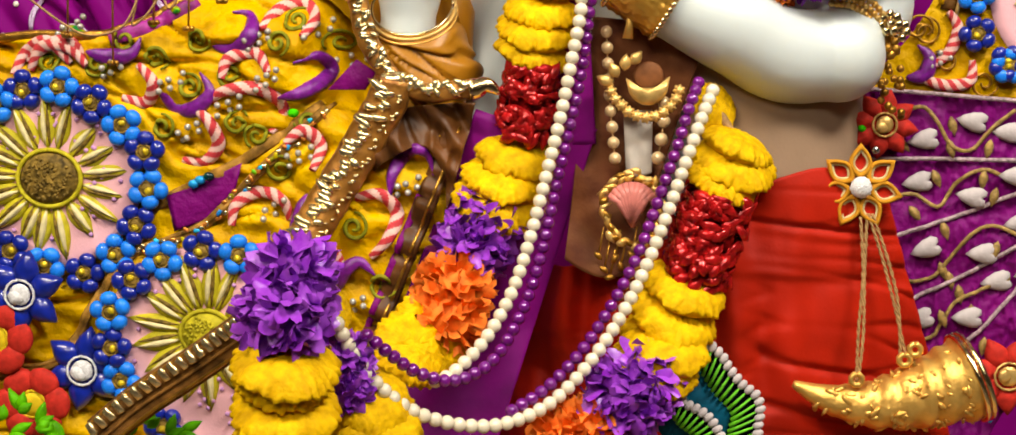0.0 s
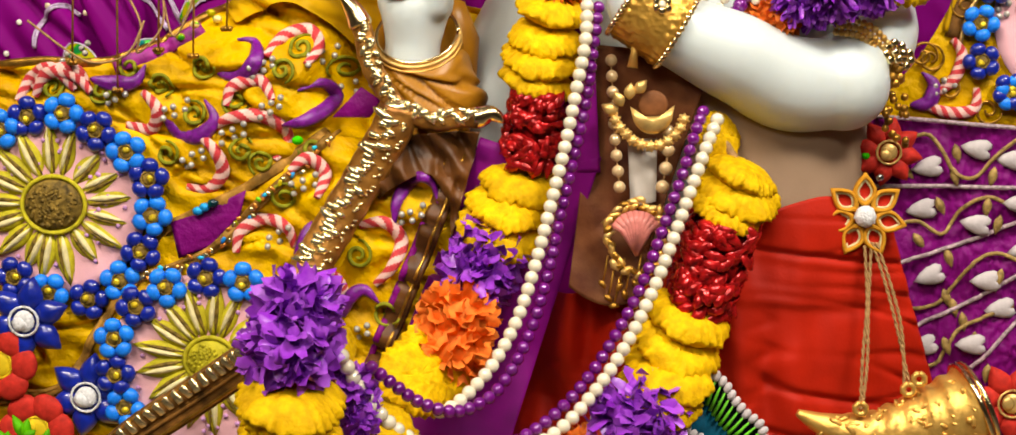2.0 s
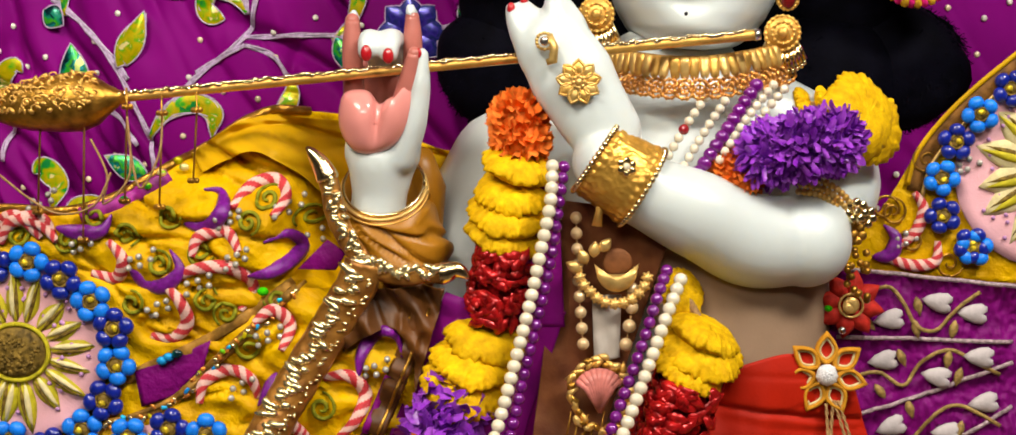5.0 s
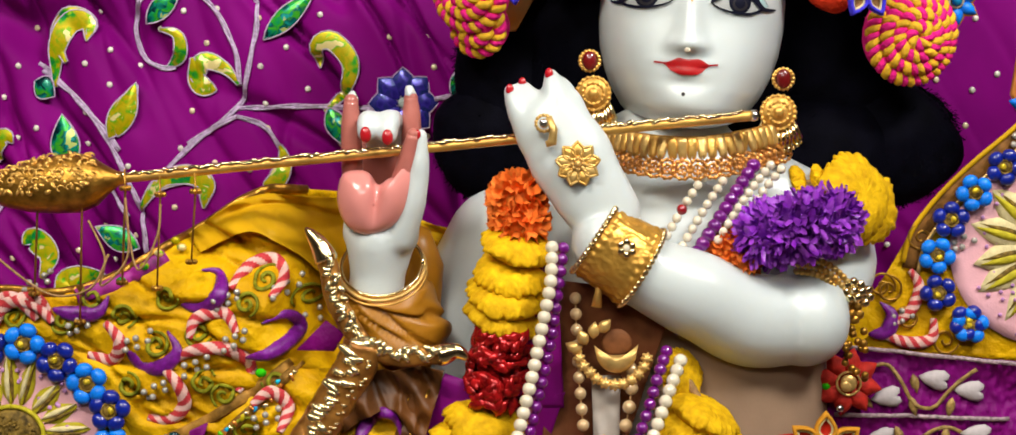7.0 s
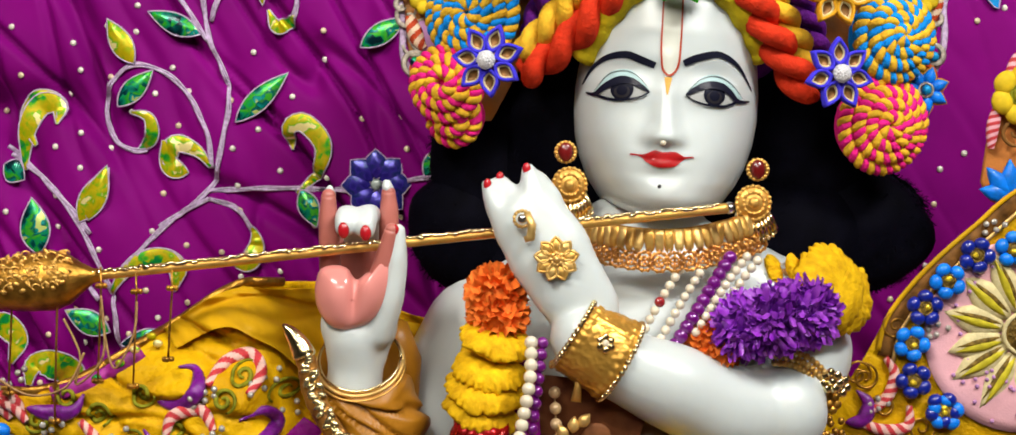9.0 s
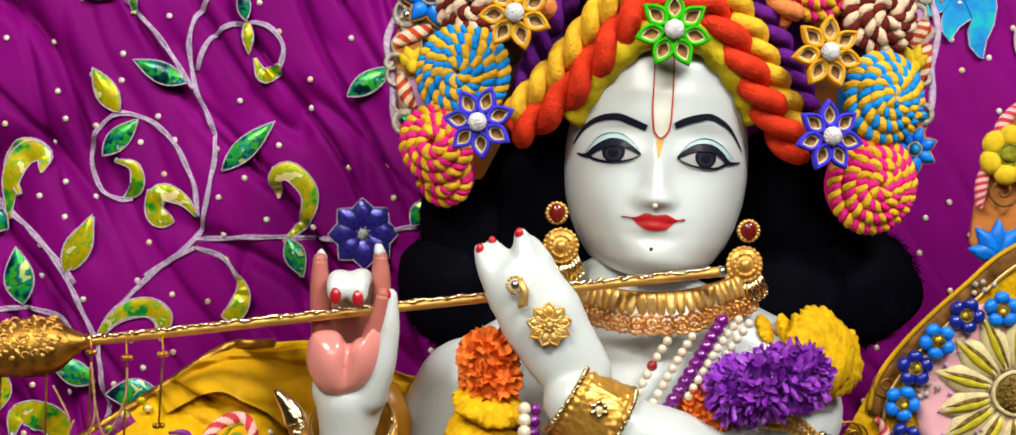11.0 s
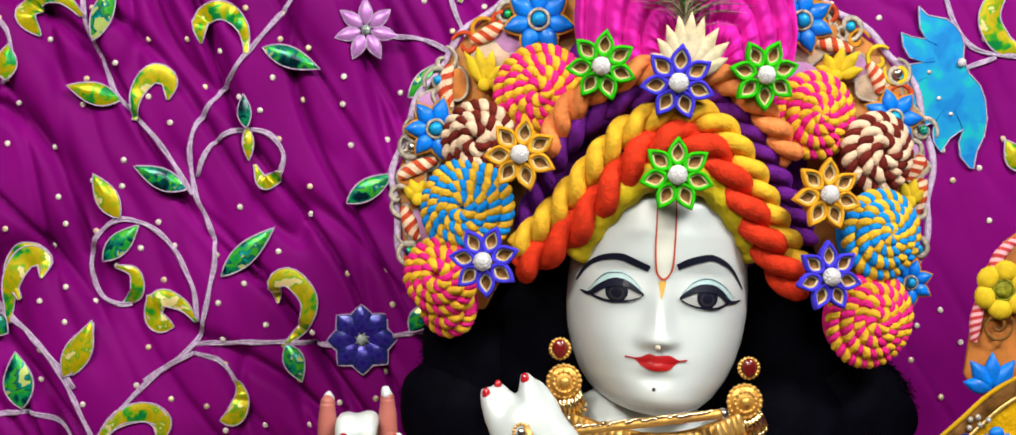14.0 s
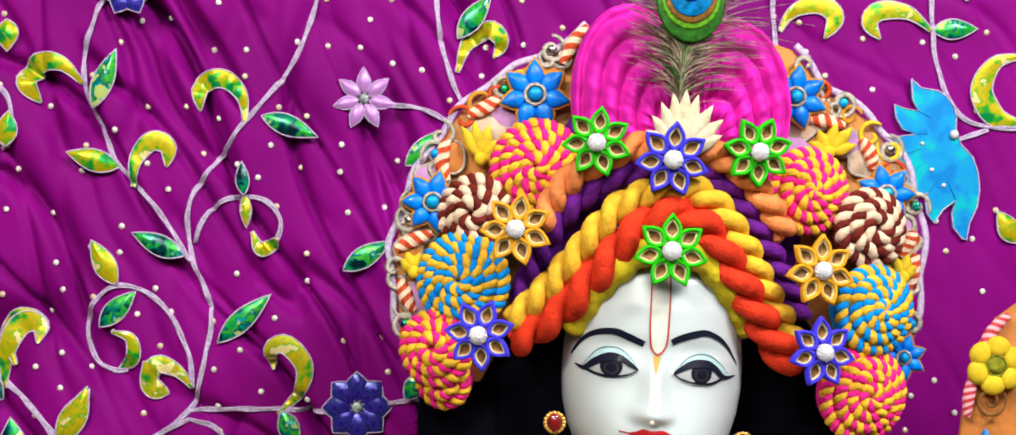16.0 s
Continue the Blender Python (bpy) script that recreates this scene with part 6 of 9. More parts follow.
part("upper_end", loft([(-0.117, 1.530), (-0.110, 1.530), (-0.103, 1.530), (-0.0955, 1.530)], [(-0.150, 1.4350), (-0.130, 1.4350), (-0.112, 1.4350), (-0.0930, 1.4350)], sash_y, 40, 30), SASHSILK, sash)
part("cloth", loft([(-0.1681, 1.4603), (-0.1416, 1.4505), (-0.1172, 1.4416), (-0.0920, 1.4449)], [(-0.31, 1.12), (-0.27, 1.12), (-0.235, 1.12), (-0.205, 1.12)], sash_y, 50, 60), SASHSILK, sash)


# ---- headdress ----
headdress = thing("headdress", (0.0, 0.05, 1.72), "tall festive headdress of coloured yarn ropes, rosettes and felt flowers", "headdress")


def rope(parent, pts, r, material, name="rope", strands=2, pitch=0.03, label=""):
    """Twisted fat yarn."""
    P = even(spline(pts, 8), step=0.0022)
    fr = axes_along(P)
    bm = bmesh.new()
    L = 0.0022
    for k in range(strands):
        Q = []
        for i, (p, t, s, nn) in enumerate(fr):
            a = 2 * math.pi * (i * L / pitch + k / strands)
            Q.append(p + (s * math.cos(a) + nn * math.sin(a)) * r * 0.50)
        n = len(Q)
        tube(bm, Q, [r * 0.62 * (1 + 0.06 * math.sin(i * 0.5)) * min(1.0, 0.55 + 0.2 * min(i, n - 1 - i)) for i in range(n)], 10)
    return part(name, bm, material, parent, label)


rope(headdress, [(-0.0994, 0.0500, 1.7148), (-0.0651, 0.0300, 1.7388), (-0.0378, 0.0140, 1.7669), (-0.0136, 0.0060, 1.7944), (0.0099, 0.0040, 1.8037), (0.0322, 0.0060, 1.7937), (0.0534, 0.0120, 1.7609), (0.0717, 0.0240, 1.7312), (0.0980, 0.0450, 1.6941)], 0.0122, REDYARN, "red_rope", 2, 0.052)
rope(headdress, [(-0.1011, 0.0450, 1.7298), (-0.0729, 0.0300, 1.7561), (-0.0395, 0.0140, 1.7950), (-0.0174, 0.0080, 1.8141), (0.0114, 0.0060, 1.8206), (0.0374, 0.0080, 1.8132), (0.0601, 0.0140, 1.7809), (0.0788, 0.0260, 1.7468), (0.1012, 0.0450, 1.7092)], 0.0100, YELLOWYARN, "yellow_rope", 2, 0.038)
rope(headdress, [(-0.0950, 0.0600, 1.7421), (-0.0795, 0.0460, 1.7794), (-0.0664, 0.0360, 1.8001), (-0.0404, 0.0240, 1.8242), (-0.0115, 0.0180, 1.8333), (0.0117, 0.0160, 1.8346), (0.0380, 0.0180, 1.8289), (0.0611, 0.0240, 1.8072), (0.0806, 0.0360, 1.7808), (0.0977, 0.0500, 1.7529), (0.1106, 0.0600, 1.7292)], 0.0088, VIOLETYARN, "violet_rope", 2, 0.038)
rope(headdress, [(-0.0777, 0.0360, 1.7965), (-0.0684, 0.0300, 1.8174), (-0.0553, 0.0220, 1.8315), (-0.0341, 0.0160, 1.8435), (-0.0080, 0.0120, 1.8510), (0.0145, 0.0100, 1.8523), (0.0373, 0.0120, 1.8458), (0.0596, 0.0160, 1.8330), (0.0798, 0.0240, 1.8093), (0.0938, 0.0360, 1.7873)], 0.0098, ORANGEYARN, "orange_rope", 2, 0.038)
bm = bmesh.new()
tube(bm, even(spline([(-0.0574, 0.0400, 1.7247), (-0.0398, 0.0200, 1.7530), (-0.0151, 0.0080, 1.7750), (0.0081, 0.0040, 1.7807), (0.0298, 0.0080, 1.7715), (0.0498, 0.0180, 1.7493), (0.0665, 0.0360, 1.7227)], 8), count=50), [0.0098 + 0.0010 * math.sin(i * 1.3) for i in range(50)], 14, 0.8)
part("headband", bm, BANDSILK, headdress, "yellow cloth headband")
# cap that carries it all
bm = bmesh.new()
blob(bm, (0.0190, 0.1000, 1.8069), (0.105, 0.055, 0.115), 30, 20)
part("cap", bm, VIOLETYARN, headdress)


def rosette(c, r, ma, mb, turn=0.0, lean=(0, 0), squash=1.0):
    """A domed rosette: a two-coloured twisted cord coiled from the rim to the middle."""
    c = Vector(c)
    M = Matrix.Translation(c) @ Euler((radians(lean[0]), 0, radians(lean[1]))).to_matrix().to_4x4() @ Matrix.Rotation(radians(turn), 4, "Y")
    base = bmesh.new()
    blob(base, (0, 0.004, 0), (r * 0.93, 0.017, r * 0.93 * squash), 28, 14)
    for v in base.verts:
        v.co = M @ v.co
    core = part("rosette", base, ma, headdress, "coiled rosette of two-coloured yarn")
    rng = random.Random(int(abs(c.x) * 9000 + c.z * 900))
    strands = (bmesh.new(), bmesh.new())
    q, phase = r - 0.0034, 0.0
    while q > 0.002:
        n = max(4, round(2 * math.pi * q / (0.0128 if ma is BROWNYARN else 0.0100)))
        count = n * 12
        wob = [rng.uniform(0, 6.28) for _ in range(3)]
        for k in range(2):
            pts, rad = [], []
            for i in range(count + 1):
                th = 2 * math.pi * i / count
                f = n * th + phase + math.pi * k + (0.5 * math.sin(2 * th + wob[0]) + 0.35 * math.sin(5 * th + wob[1])) * (q > 0.012)
                out = Vector((math.sin(th), 0, math.cos(th) * squash))
                h = 0.0185 * math.sqrt(max(0.03, 1 - (q / r) ** 2 * 0.93))
                tip = min(0.95, 0.62 * q / r)
                nor = (Vector((0, -1, 0)) * math.sqrt(1 - tip * tip) + out * tip).normalized()
                flat = (out - nor * out.dot(nor)).normalized()
                d = 0.0028
                pts.append(M @ (out * q + Vector((0, -h + 0.003, 0)) + flat * (d * math.cos(f)) + nor * (d * 0.85 * math.sin(f))))
                rad.append((0.0029 + 0.0003 * k + 0.0004 * (ma is BROWNYARN)) * (1 + 0.08 * math.sin(3 * th + wob[1 + k])))
            tube(strands[k], pts, rad, 7)
        phase -= math.pi
        q -= 0.0078
    part("strand", strands[0], ma, core, kind="stuff")
    part("strand", strands[1], mb, core, kind="stuff")


for c, r, a, b, tn, ln in (((-0.0785, 0.0580, 1.8400), 0.0335, PINKYARN, YELLOWYARN, 0, (0, -12)), ((-0.1228, 0.0660, 1.8080), 0.0270, BROWNYARN, CREAMYARN, 20, (0, -20)), ((-0.1325, 0.0620, 1.7600), 0.0340, BLUEYARN, YELLOWYARN, 40, (0, -20)),
                           ((-0.1520, 0.0680, 1.7120), 0.0270, PINKYARN, YELLOWYARN, 10, (0, -20)), ((-0.1475, 0.0780, 1.6890), 0.0200, PINKYARN, YELLOWYARN, 50, (10, -20)), ((0.1109, 0.0520, 1.8196), 0.0300, PINKYARN, YELLOWYARN, 30, (0, 12)),
                           ((0.1560, 0.0560, 1.7925), 0.0275, BROWNYARN, CREAMYARN, 0, (0, 20)), ((0.1560, 0.0520, 1.7345), 0.0310, BLUEYARN, YELLOWYARN, 15, (0, 20)), ((0.1480, 0.0560, 1.6745), 0.0335, PINKYARN, YELLOWYARN, 35, (5, 18))):
    rosette(c, r, a, b, tn, ln)

# magenta padded crown
bm = bmesh.new()
for c, rx, rz, sgn in (((-0.0118, 0.0600, 1.8904), 0.043, 0.068, -1), ((0.0606, 0.0560, 1.8814), 0.042, 0.064, 1)):
    c = Vector(c)
    rows = 60
    last = None
    for j in range(1, rows + 1):
        u = j / rows
        ring = []
        for i in range(112):
            a = 2 * math.pi * i / 112
            rid = 0.0112 * abs(math.sin(u * math.pi * 5.5 + 0.16 * math.sin(5 * a + 3 * u))) ** 0.6 * (1 + 0.13 * math.sin(13 * a + 5 * int(u * 5.5)) + 0.08 * math.sin(29 * a + int(u * 5.5)))
            h = 0.034 * math.sqrt(max(0, 1 - u * u)) + rid * (1 if u < 0.98 else 0)
            ring.append(bm.verts.new(c + Vector((rx * u * math.sin(a) - sgn * 0.026 * (1 - u), -h, rz * u * math.cos(a) - 0.030 * (1 - u)))))
        if last:
            for i in range(112):
                bm.faces.new((last[i], last[(i + 1) % 112], ring[(i + 1) % 112], ring[i]))
        else:
            bm.faces.new(ring)
        last = ring
bmesh.ops.recalc_face_normals(bm, faces=bm.faces[:])
part("crown_pad", bm, MAGENTAPAD, headdress, "magenta satin padded in concentric rolls")
bm = bmesh.new()
for q in ((-0.0633, 0.0750, 1.8510), (0.1070, 0.0700, 1.8443)):
    bm = bmesh.new()
    blob(bm, q, (0.018, 0.008, 0.016), 16, 10, 0, None, 0.1, 100)
    part("lining", bm, LILACCLOTH, headdress)

# embroidered rim at the back
bm = bmesh.new()
plate(bm, [(-0.0378, 1.9451), (-0.0532, 1.9348), (-0.0763, 1.9208), (-0.1060, 1.9078), (-0.1339, 1.8844), (-0.1571, 1.8539), (-0.1756, 1.8186), (-0.1856, 1.7810), (-0.1833, 1.7432), (-0.1753, 1.7077), (-0.1615, 1.6863), (-0.1239, 1.6857), (-0.0947, 1.7369), (-0.0461, 1.8071), (0.0212, 1.8440), (0.0728, 1.8052), (0.1142, 1.7380), (0.1365, 1.6761), (0.1820, 1.6847), (0.1940, 1.7224), (0.2007, 1.7603), (0.2007, 1.7983), (0.1903, 1.8386), (0.1676, 1.8723), (0.1351, 1.8967), (0.1119, 1.9258), (0.0900, 1.9338), (0.0225, 1.9060)], 0.005, Matrix.Translation((0, 0.085, 0)), 0, 0, 0.99)
part("rim_cloth", bm, RIMCLOTH, headdress, "orange embroidered rim cloth")
RIM = flat_at(0.077)
for pts in ([(-0.0396, 1.9445), (-0.0503, 1.9331), (-0.0592, 1.9170)], [(-0.1062, 1.8928), (-0.1168, 1.8853), (-0.1293, 1.8798)], [(-0.1447, 1.8634), (-0.1488, 1.8468), (-0.1452, 1.8325)], [(-0.1829, 1.7833), (-0.1714, 1.7893), (-0.1562, 1.7947)], [(-0.1803, 1.7620), (-0.1749, 1.7454), (-0.1703, 1.7382)],
            [(0.1169, 1.8771), (0.1312, 1.8731), (0.1474, 1.8681)], [(0.1597, 1.8583), (0.1661, 1.8467), (0.1668, 1.8362)], [(0.1973, 1.7899), (0.1893, 1.7776), (0.1853, 1.7720)], [(0.1978, 1.7736), (0.1935, 1.7556), (0.1894, 1.7462)], [(-0.1752, 1.7218), (-0.1708, 1.7061), (-0.1652, 1.6957)]):
    cane(headdress, pts, RIM, 0.0056, [FLAMERED, CREAMYARN], 3.4, 8.0)
for k, c in enumerate([(-0.0666, 1.9276), (-0.1023, 1.8994), (-0.1534, 1.8526), (-0.1731, 1.8045), (-0.1770, 1.7289), (0.1469, 1.8853), (0.1806, 1.8503), (0.1987, 1.8089), (0.1927, 1.7224), (0.1268, 1.8904)]):
    swirl(headdress, c, 0.0110, RIM, 1.3, 2.1 * k, 1 - 2 * (k % 2), BRAIDSILVER, 0.0020, 0.35)
    bm = bmesh.new()
    blob(bm, RIM(c, 0.004), (0.0036, 0.0025, 0.0036), 12, 6)
    part("rhinestone", bm, (SILVER, GREENFOIL, CYANFOIL)[k % 3], headdress)
for k, (x, z) in enumerate([(-0.0700, 1.9080), (-0.1010, 1.8820), (-0.1150, 1.8700), (-0.1420, 1.8500), (-0.1560, 1.8360), (-0.1640, 1.8000), (-0.1740, 1.7830), (-0.1690, 1.7480), (0.1130, 1.8680), (0.1290, 1.8780), (0.1480, 1.8560), (0.1640, 1.8420), (0.1740, 1.8350), (0.1860, 1.7940), (0.1880, 1.7820), (0.1840, 1.7460)]):
    o = [(x + p, z + q) for p, q in round_outline(0.0105 + 0.002 * (k % 3), 0.0100 + 0.002 * (k % 2), 28, 0.06, 3 + k % 3)]
    bm = bmesh.new()
    plate(bm, o, 0.0016, Matrix.Translation((0, 0.0770, 0)), 0, 0.0008, 0.9)
    tube(bm, [Vector((p, 0.0756, q)) for p, q in o + o[:1]], 0.0012, 6, 0.6, 1)
    part("rim_patch", bm, [(ORANGECLOTH, LILACCLOTH, RIMCREAM)[k % 3], BRAIDSILVER], headdress, "outlined embroidered patch")
rng = random.Random(31)
for side in ([(-0.0531, 1.9268), (-0.0965, 1.9034), (-0.1254, 1.8847), (-0.1448, 1.8636), (-0.1667, 1.8234), (-0.1792, 1.7856), (-0.1796, 1.7525), (-0.1707, 1.7192)], [(0.1172, 1.9100), (0.1329, 1.8833), (0.1613, 1.8661), (0.1800, 1.8419), (0.1953, 1.8033), (0.1962, 1.7603), (0.1894, 1.7223), (0.1810, 1.6940)]):
    for k, p in enumerate(even(spline([(x, 0, z) for x, z in side], 6), count=15)):
        c = (p.x + rng.uniform(-0.006, 0.006), p.z + rng.uniform(-0.006, 0.006))
        swirl(headdress, c, rng.uniform(0.007, 0.011), RIM, 1.0, rng.uniform(0, 6), rng.choice((-1, 1)), rng.choice((BRAIDSILVER, FLAMERED, BRAIDSILVER, GOLDFELT, YELLOWFELT, BRAIDSILVER)), 0.0018, 0.4)
for side in ([(-0.0409, 1.9456), (-0.0762, 1.9231), (-0.1059, 1.9101), (-0.1359, 1.8848), (-0.1591, 1.8542), (-0.1777, 1.8188), (-0.1877, 1.7810), (-0.1854, 1.7431), (-0.1765, 1.7062)], [(0.1135, 1.9272), (0.1378, 1.8980), (0.1699, 1.8736), (0.1931, 1.8397), (0.2036, 1.7984), (0.2035, 1.7602), (0.1968, 1.7222), (0.1843, 1.6845)]):
    P = even(spline([(x, 0.078, z) for x, z in side], 8), count=60)
    bm = bmesh.new()
    tube(bm, [p + Vector((0.002 * math.sin(i * 0.55), 0, 0.002 * math.cos(i * 0.55))) for i, p in enumerate(P)], 0.0026, 8, 0.6)
    part("rim_cord", bm, SILVERCORD, headdress, "silver edging cord")


def petal_spray(c, tips, wd, material, name, y):
    """Pointed felt petals from one foot."""
    f = bmesh.new()
    blob(f, (c[0], y - 0.003, c[1]), (0.005, 0.003, 0.005), 12, 6)
    f = part(name, f, material, headdress)
    for t in tips:
        d = Vector((t[0] - c[0], 0, t[1] - c[1]))
        bm = bmesh.new()
        plate(bm, leaf_outline(d.length, wd, 8), 0.0026, facing(c[0], y, c[1], math.degrees(math.atan2(d.x, d.z))), 0, 0.002, 0.7)
        part("petal", bm, material, f)


for c, tips in (([(-0.1203, 1.8477)][0], [(-0.1341, 1.8725), (-0.1246, 1.8762), (-0.1133, 1.8732), (-0.1040, 1.8626), (-0.1061, 1.8523)]), ([(0.1337, 1.8486)][0], [(0.1196, 1.8564), (0.1265, 1.8658), (0.1400, 1.8704), (0.1523, 1.8673), (0.1548, 1.8540)]),
                ([(-0.1696, 1.7666)][0], [(-0.1798, 1.7761), (-0.1751, 1.7817), (-0.1657, 1.7806)]), ([(0.1854, 1.7568)][0], [(0.1810, 1.7720), (0.1906, 1.7737), (0.1961, 1.7651)])):
    petal_spray(c, tips, 0.010, YELLOWFELT, "tulip", 0.070)


def star_flower(c, y, r, material, n=7, turn=0.0, mid=None):
    f = bmesh.new()
    blob(f, (c[0], y - 0.005, c[1]), (r * 0.2, 0.003, r * 0.2), 14, 7)
    tube(f, [Vector((c[0] + r * 0.27 * math.sin(2 * math.pi * i / 20), y - 0.004, c[1] + r * 0.27 * math.cos(2 * math.pi * i / 20))) for i in range(21)], r * 0.05, 6, 0.5, 1)
    f = part("blossom", f, [mid or CYANFOIL, BRAIDSILVER], headdress)
    bm = bmesh.new()
    plate(bm, [(x, z * 0.82 + 0.15 * r) for x, z in leaf_outline(r, r * 0.5, 8)], 0.0022, None, 0, 0.0024, 0.7)
    plate(bm, [(x * 1.25, z * 0.93 + 0.10 * r) for x, z in leaf_outline(r, r * 0.5, 8)], 0.0010, None, 1, 0, 0.97)
    me = link_mesh("petal", bm, [material, GOLDFELT])
    for k in range(n):
        part("petal", me, None, f, mw=facing(c[0], y, c[1], turn + 360 * k / n))


for c, r, tn in zip([(-0.0799, 1.8942), (-0.1556, 1.8171), (0.1104, 1.8896), (0.1753, 1.8175), (0.1846, 1.6984)], (0.027, 0.024, 0.025, 0.023, 0.018), (0, 15, 10, 40, 20)):
    star_flower(c, 0.070, r, SKYFELT, 7, tn)


def kanzashi(parent, c, r, material, turn=0.0, lean=(0, 0), n=7, inner=None, name="felt_flower", disc=None):
    """A felt flower of folded loops with bronze insides and a white sequin disc."""
    c = Vector(c)
    B = Matrix.Translation(c) @ Euler((radians(lean[0]), 0, radians(lean[1]))).to_matrix().to_4x4()
    bm = bmesh.new()
    blob(bm, B @ Vector((0, -0.0075, 0)), (r * 0.25, 0.0045, r * 0.25), 18, 9, 0, None, 0.08, 1500)
    rng = random.Random(2)
    for k in range(40):
        a, q = k * 2.4, math.sqrt(k / 40) * 0.23 * r
        blob(bm, B @ Vector((q * math.cos(a), -0.0115 + 0.0035 * (k / 40), q * math.sin(a))), (0.0012, 0.001, 0.0012), 6, 4)
    f = part(name, bm, disc or SEQUINWHITE, parent)
    key = ("kan", round(r, 4), material.name)
    if key not in PETALS:
        bm = bmesh.new()
        o = [(x, z * 0.80 + 0.19 * r) for x, z in leaf_outline(r, r * 0.52, 10)]
        n2 = len(o)
        ci = (0, 0.58 * r)
        rings = []
        for s, y in ((1.0, 0.0), (1.03, -0.004), (0.95, -0.0056), (0.72, -0.0056), (0.66, -0.0035), (0.60, -0.0015)):
            rings.append([bm.verts.new((ci[0] + (x - ci[0]) * s, y, ci[1] + (z - ci[1]) * s)) for x, z in o])
        for a, b in zip(rings, rings[1:]):
            for i in range(n2):
                bm.faces.new((a[i], a[(i + 1) % n2], b[(i + 1) % n2], b[i]))
        mid = bm.verts.new((ci[0], -0.003, ci[1]))
        for i in range(n2):
            bm.faces.new((rings[-1][i], rings[-1][(i + 1) % n2], mid)).material_index = 1
        q = [(ci[0] + (x - ci[0]) * 0.60, ci[1] + (z - ci[1]) * 0.60) for x, z in o]
        tube(bm, [Vector((x, -0.0030, z)) for x, z in q + q[:1]], 0.0009, 5, 1, 2)
        PETALS[key] = link_mesh("petal", bm, [material, inner or BRONZEIN, PALEPETAL])
    for k in range(n):
        part("petal", PETALS[key], None, f, mw=B @ Matrix.Rotation(radians(turn + 360 * k / n), 4, "Y"))


for c, r, mt, tn, ln in (((0.0059, -0.0120, 1.7780), 0.0260, GREENFELT, 4, (0, 0)), ((-0.0404, 0.0060, 1.8539), 0.0250, GREENFELT, 10, (8, -8)), ((0.0685, 0.0040, 1.8454), 0.0250, GREENFELT, 24, (8, 8)),
                         ((0.0086, -0.0080, 1.8401), 0.0262, VIOLETFELT, 8, (6, 0)), ((-0.1224, 0.0160, 1.7229), 0.0255, VIOLETFELT, 22, (0, -14)), ((0.1108, 0.0120, 1.7070), 0.0250, VIOLETFELT, 0, (0, 14)),
                         ((-0.0962, 0.0140, 1.7951), 0.0260, AMBERFELT, 12, (0, -10)), ((0.1108, 0.0100, 1.7631), 0.0255, AMBERFELT, 6, (0, 10))):
    kanzashi(headdress, c, r, mt, tn, ln)
for wd, tips in ((0.012, [(-0.0035, 1.8705), (0.0030, 1.8795), (0.0113, 1.8857), (0.0204, 1.8883), (0.0285, 1.8845), (0.0383, 1.8771), (0.0453, 1.8671), (-0.0082, 1.8606), (0.0442, 1.8562)]),):
    petal_spray([(0.0155, 1.8450)][0], tips, wd, CREAMFELT, "cream_lotus", -0.002)

# peacock feather
feather = thing("peacock_feather", (0.0227, 0.0100, 1.8662), "peacock feather with a blue eye standing on the headdress", "feather")
ce = Vector((0.0244, -0.0040, 1.9518))
for k, (rx, rz, dz, mt, nm) in enumerate(((0.0235, 0.0290, -0.0030, FEATHERGREEN, "outer_eye"), (0.0205, 0.0228, -0.0005, FEATHERLIME, "green_ring"), (0.0180, 0.0192, 0.0, FEATHERBRONZE, "bronze_ring"), (0.0150, 0.0160, 0.0012, FEATHERBLUE, "blue_eye"), (0.0082, 0.0090, 0.0040, FEATHERDEEP, "pupil"))):
    bm = bmesh.new()
    plate(bm, [(x + ce.x, z + ce.z + dz) for x, z in round_outline(rx, rz, 48, 0.012, 19)], 0.0008, Matrix.Translation((0, ce.y - 0.0011 * k, 0)), 0, 0.0004, 0.95)
    part(nm, bm, mt, feather)
bm = bmesh.new()
st = [Vector((0.0163, 0.0060, 1.8700)), Vector((0.0168, 0.0020, 1.8900)), Vector((0.0185, 0.0, 1.9080)), Vector((0.0231, -0.0010, 1.9318))]
P = even(spline(st, 10), count=40)
tube(bm, P, [0.0010 - 0.0004 * i / 39 for i in range(40)], 6)
part("shaft", bm, FEATHER, feather)
bm = bmesh.new()
rng = random.Random(4)
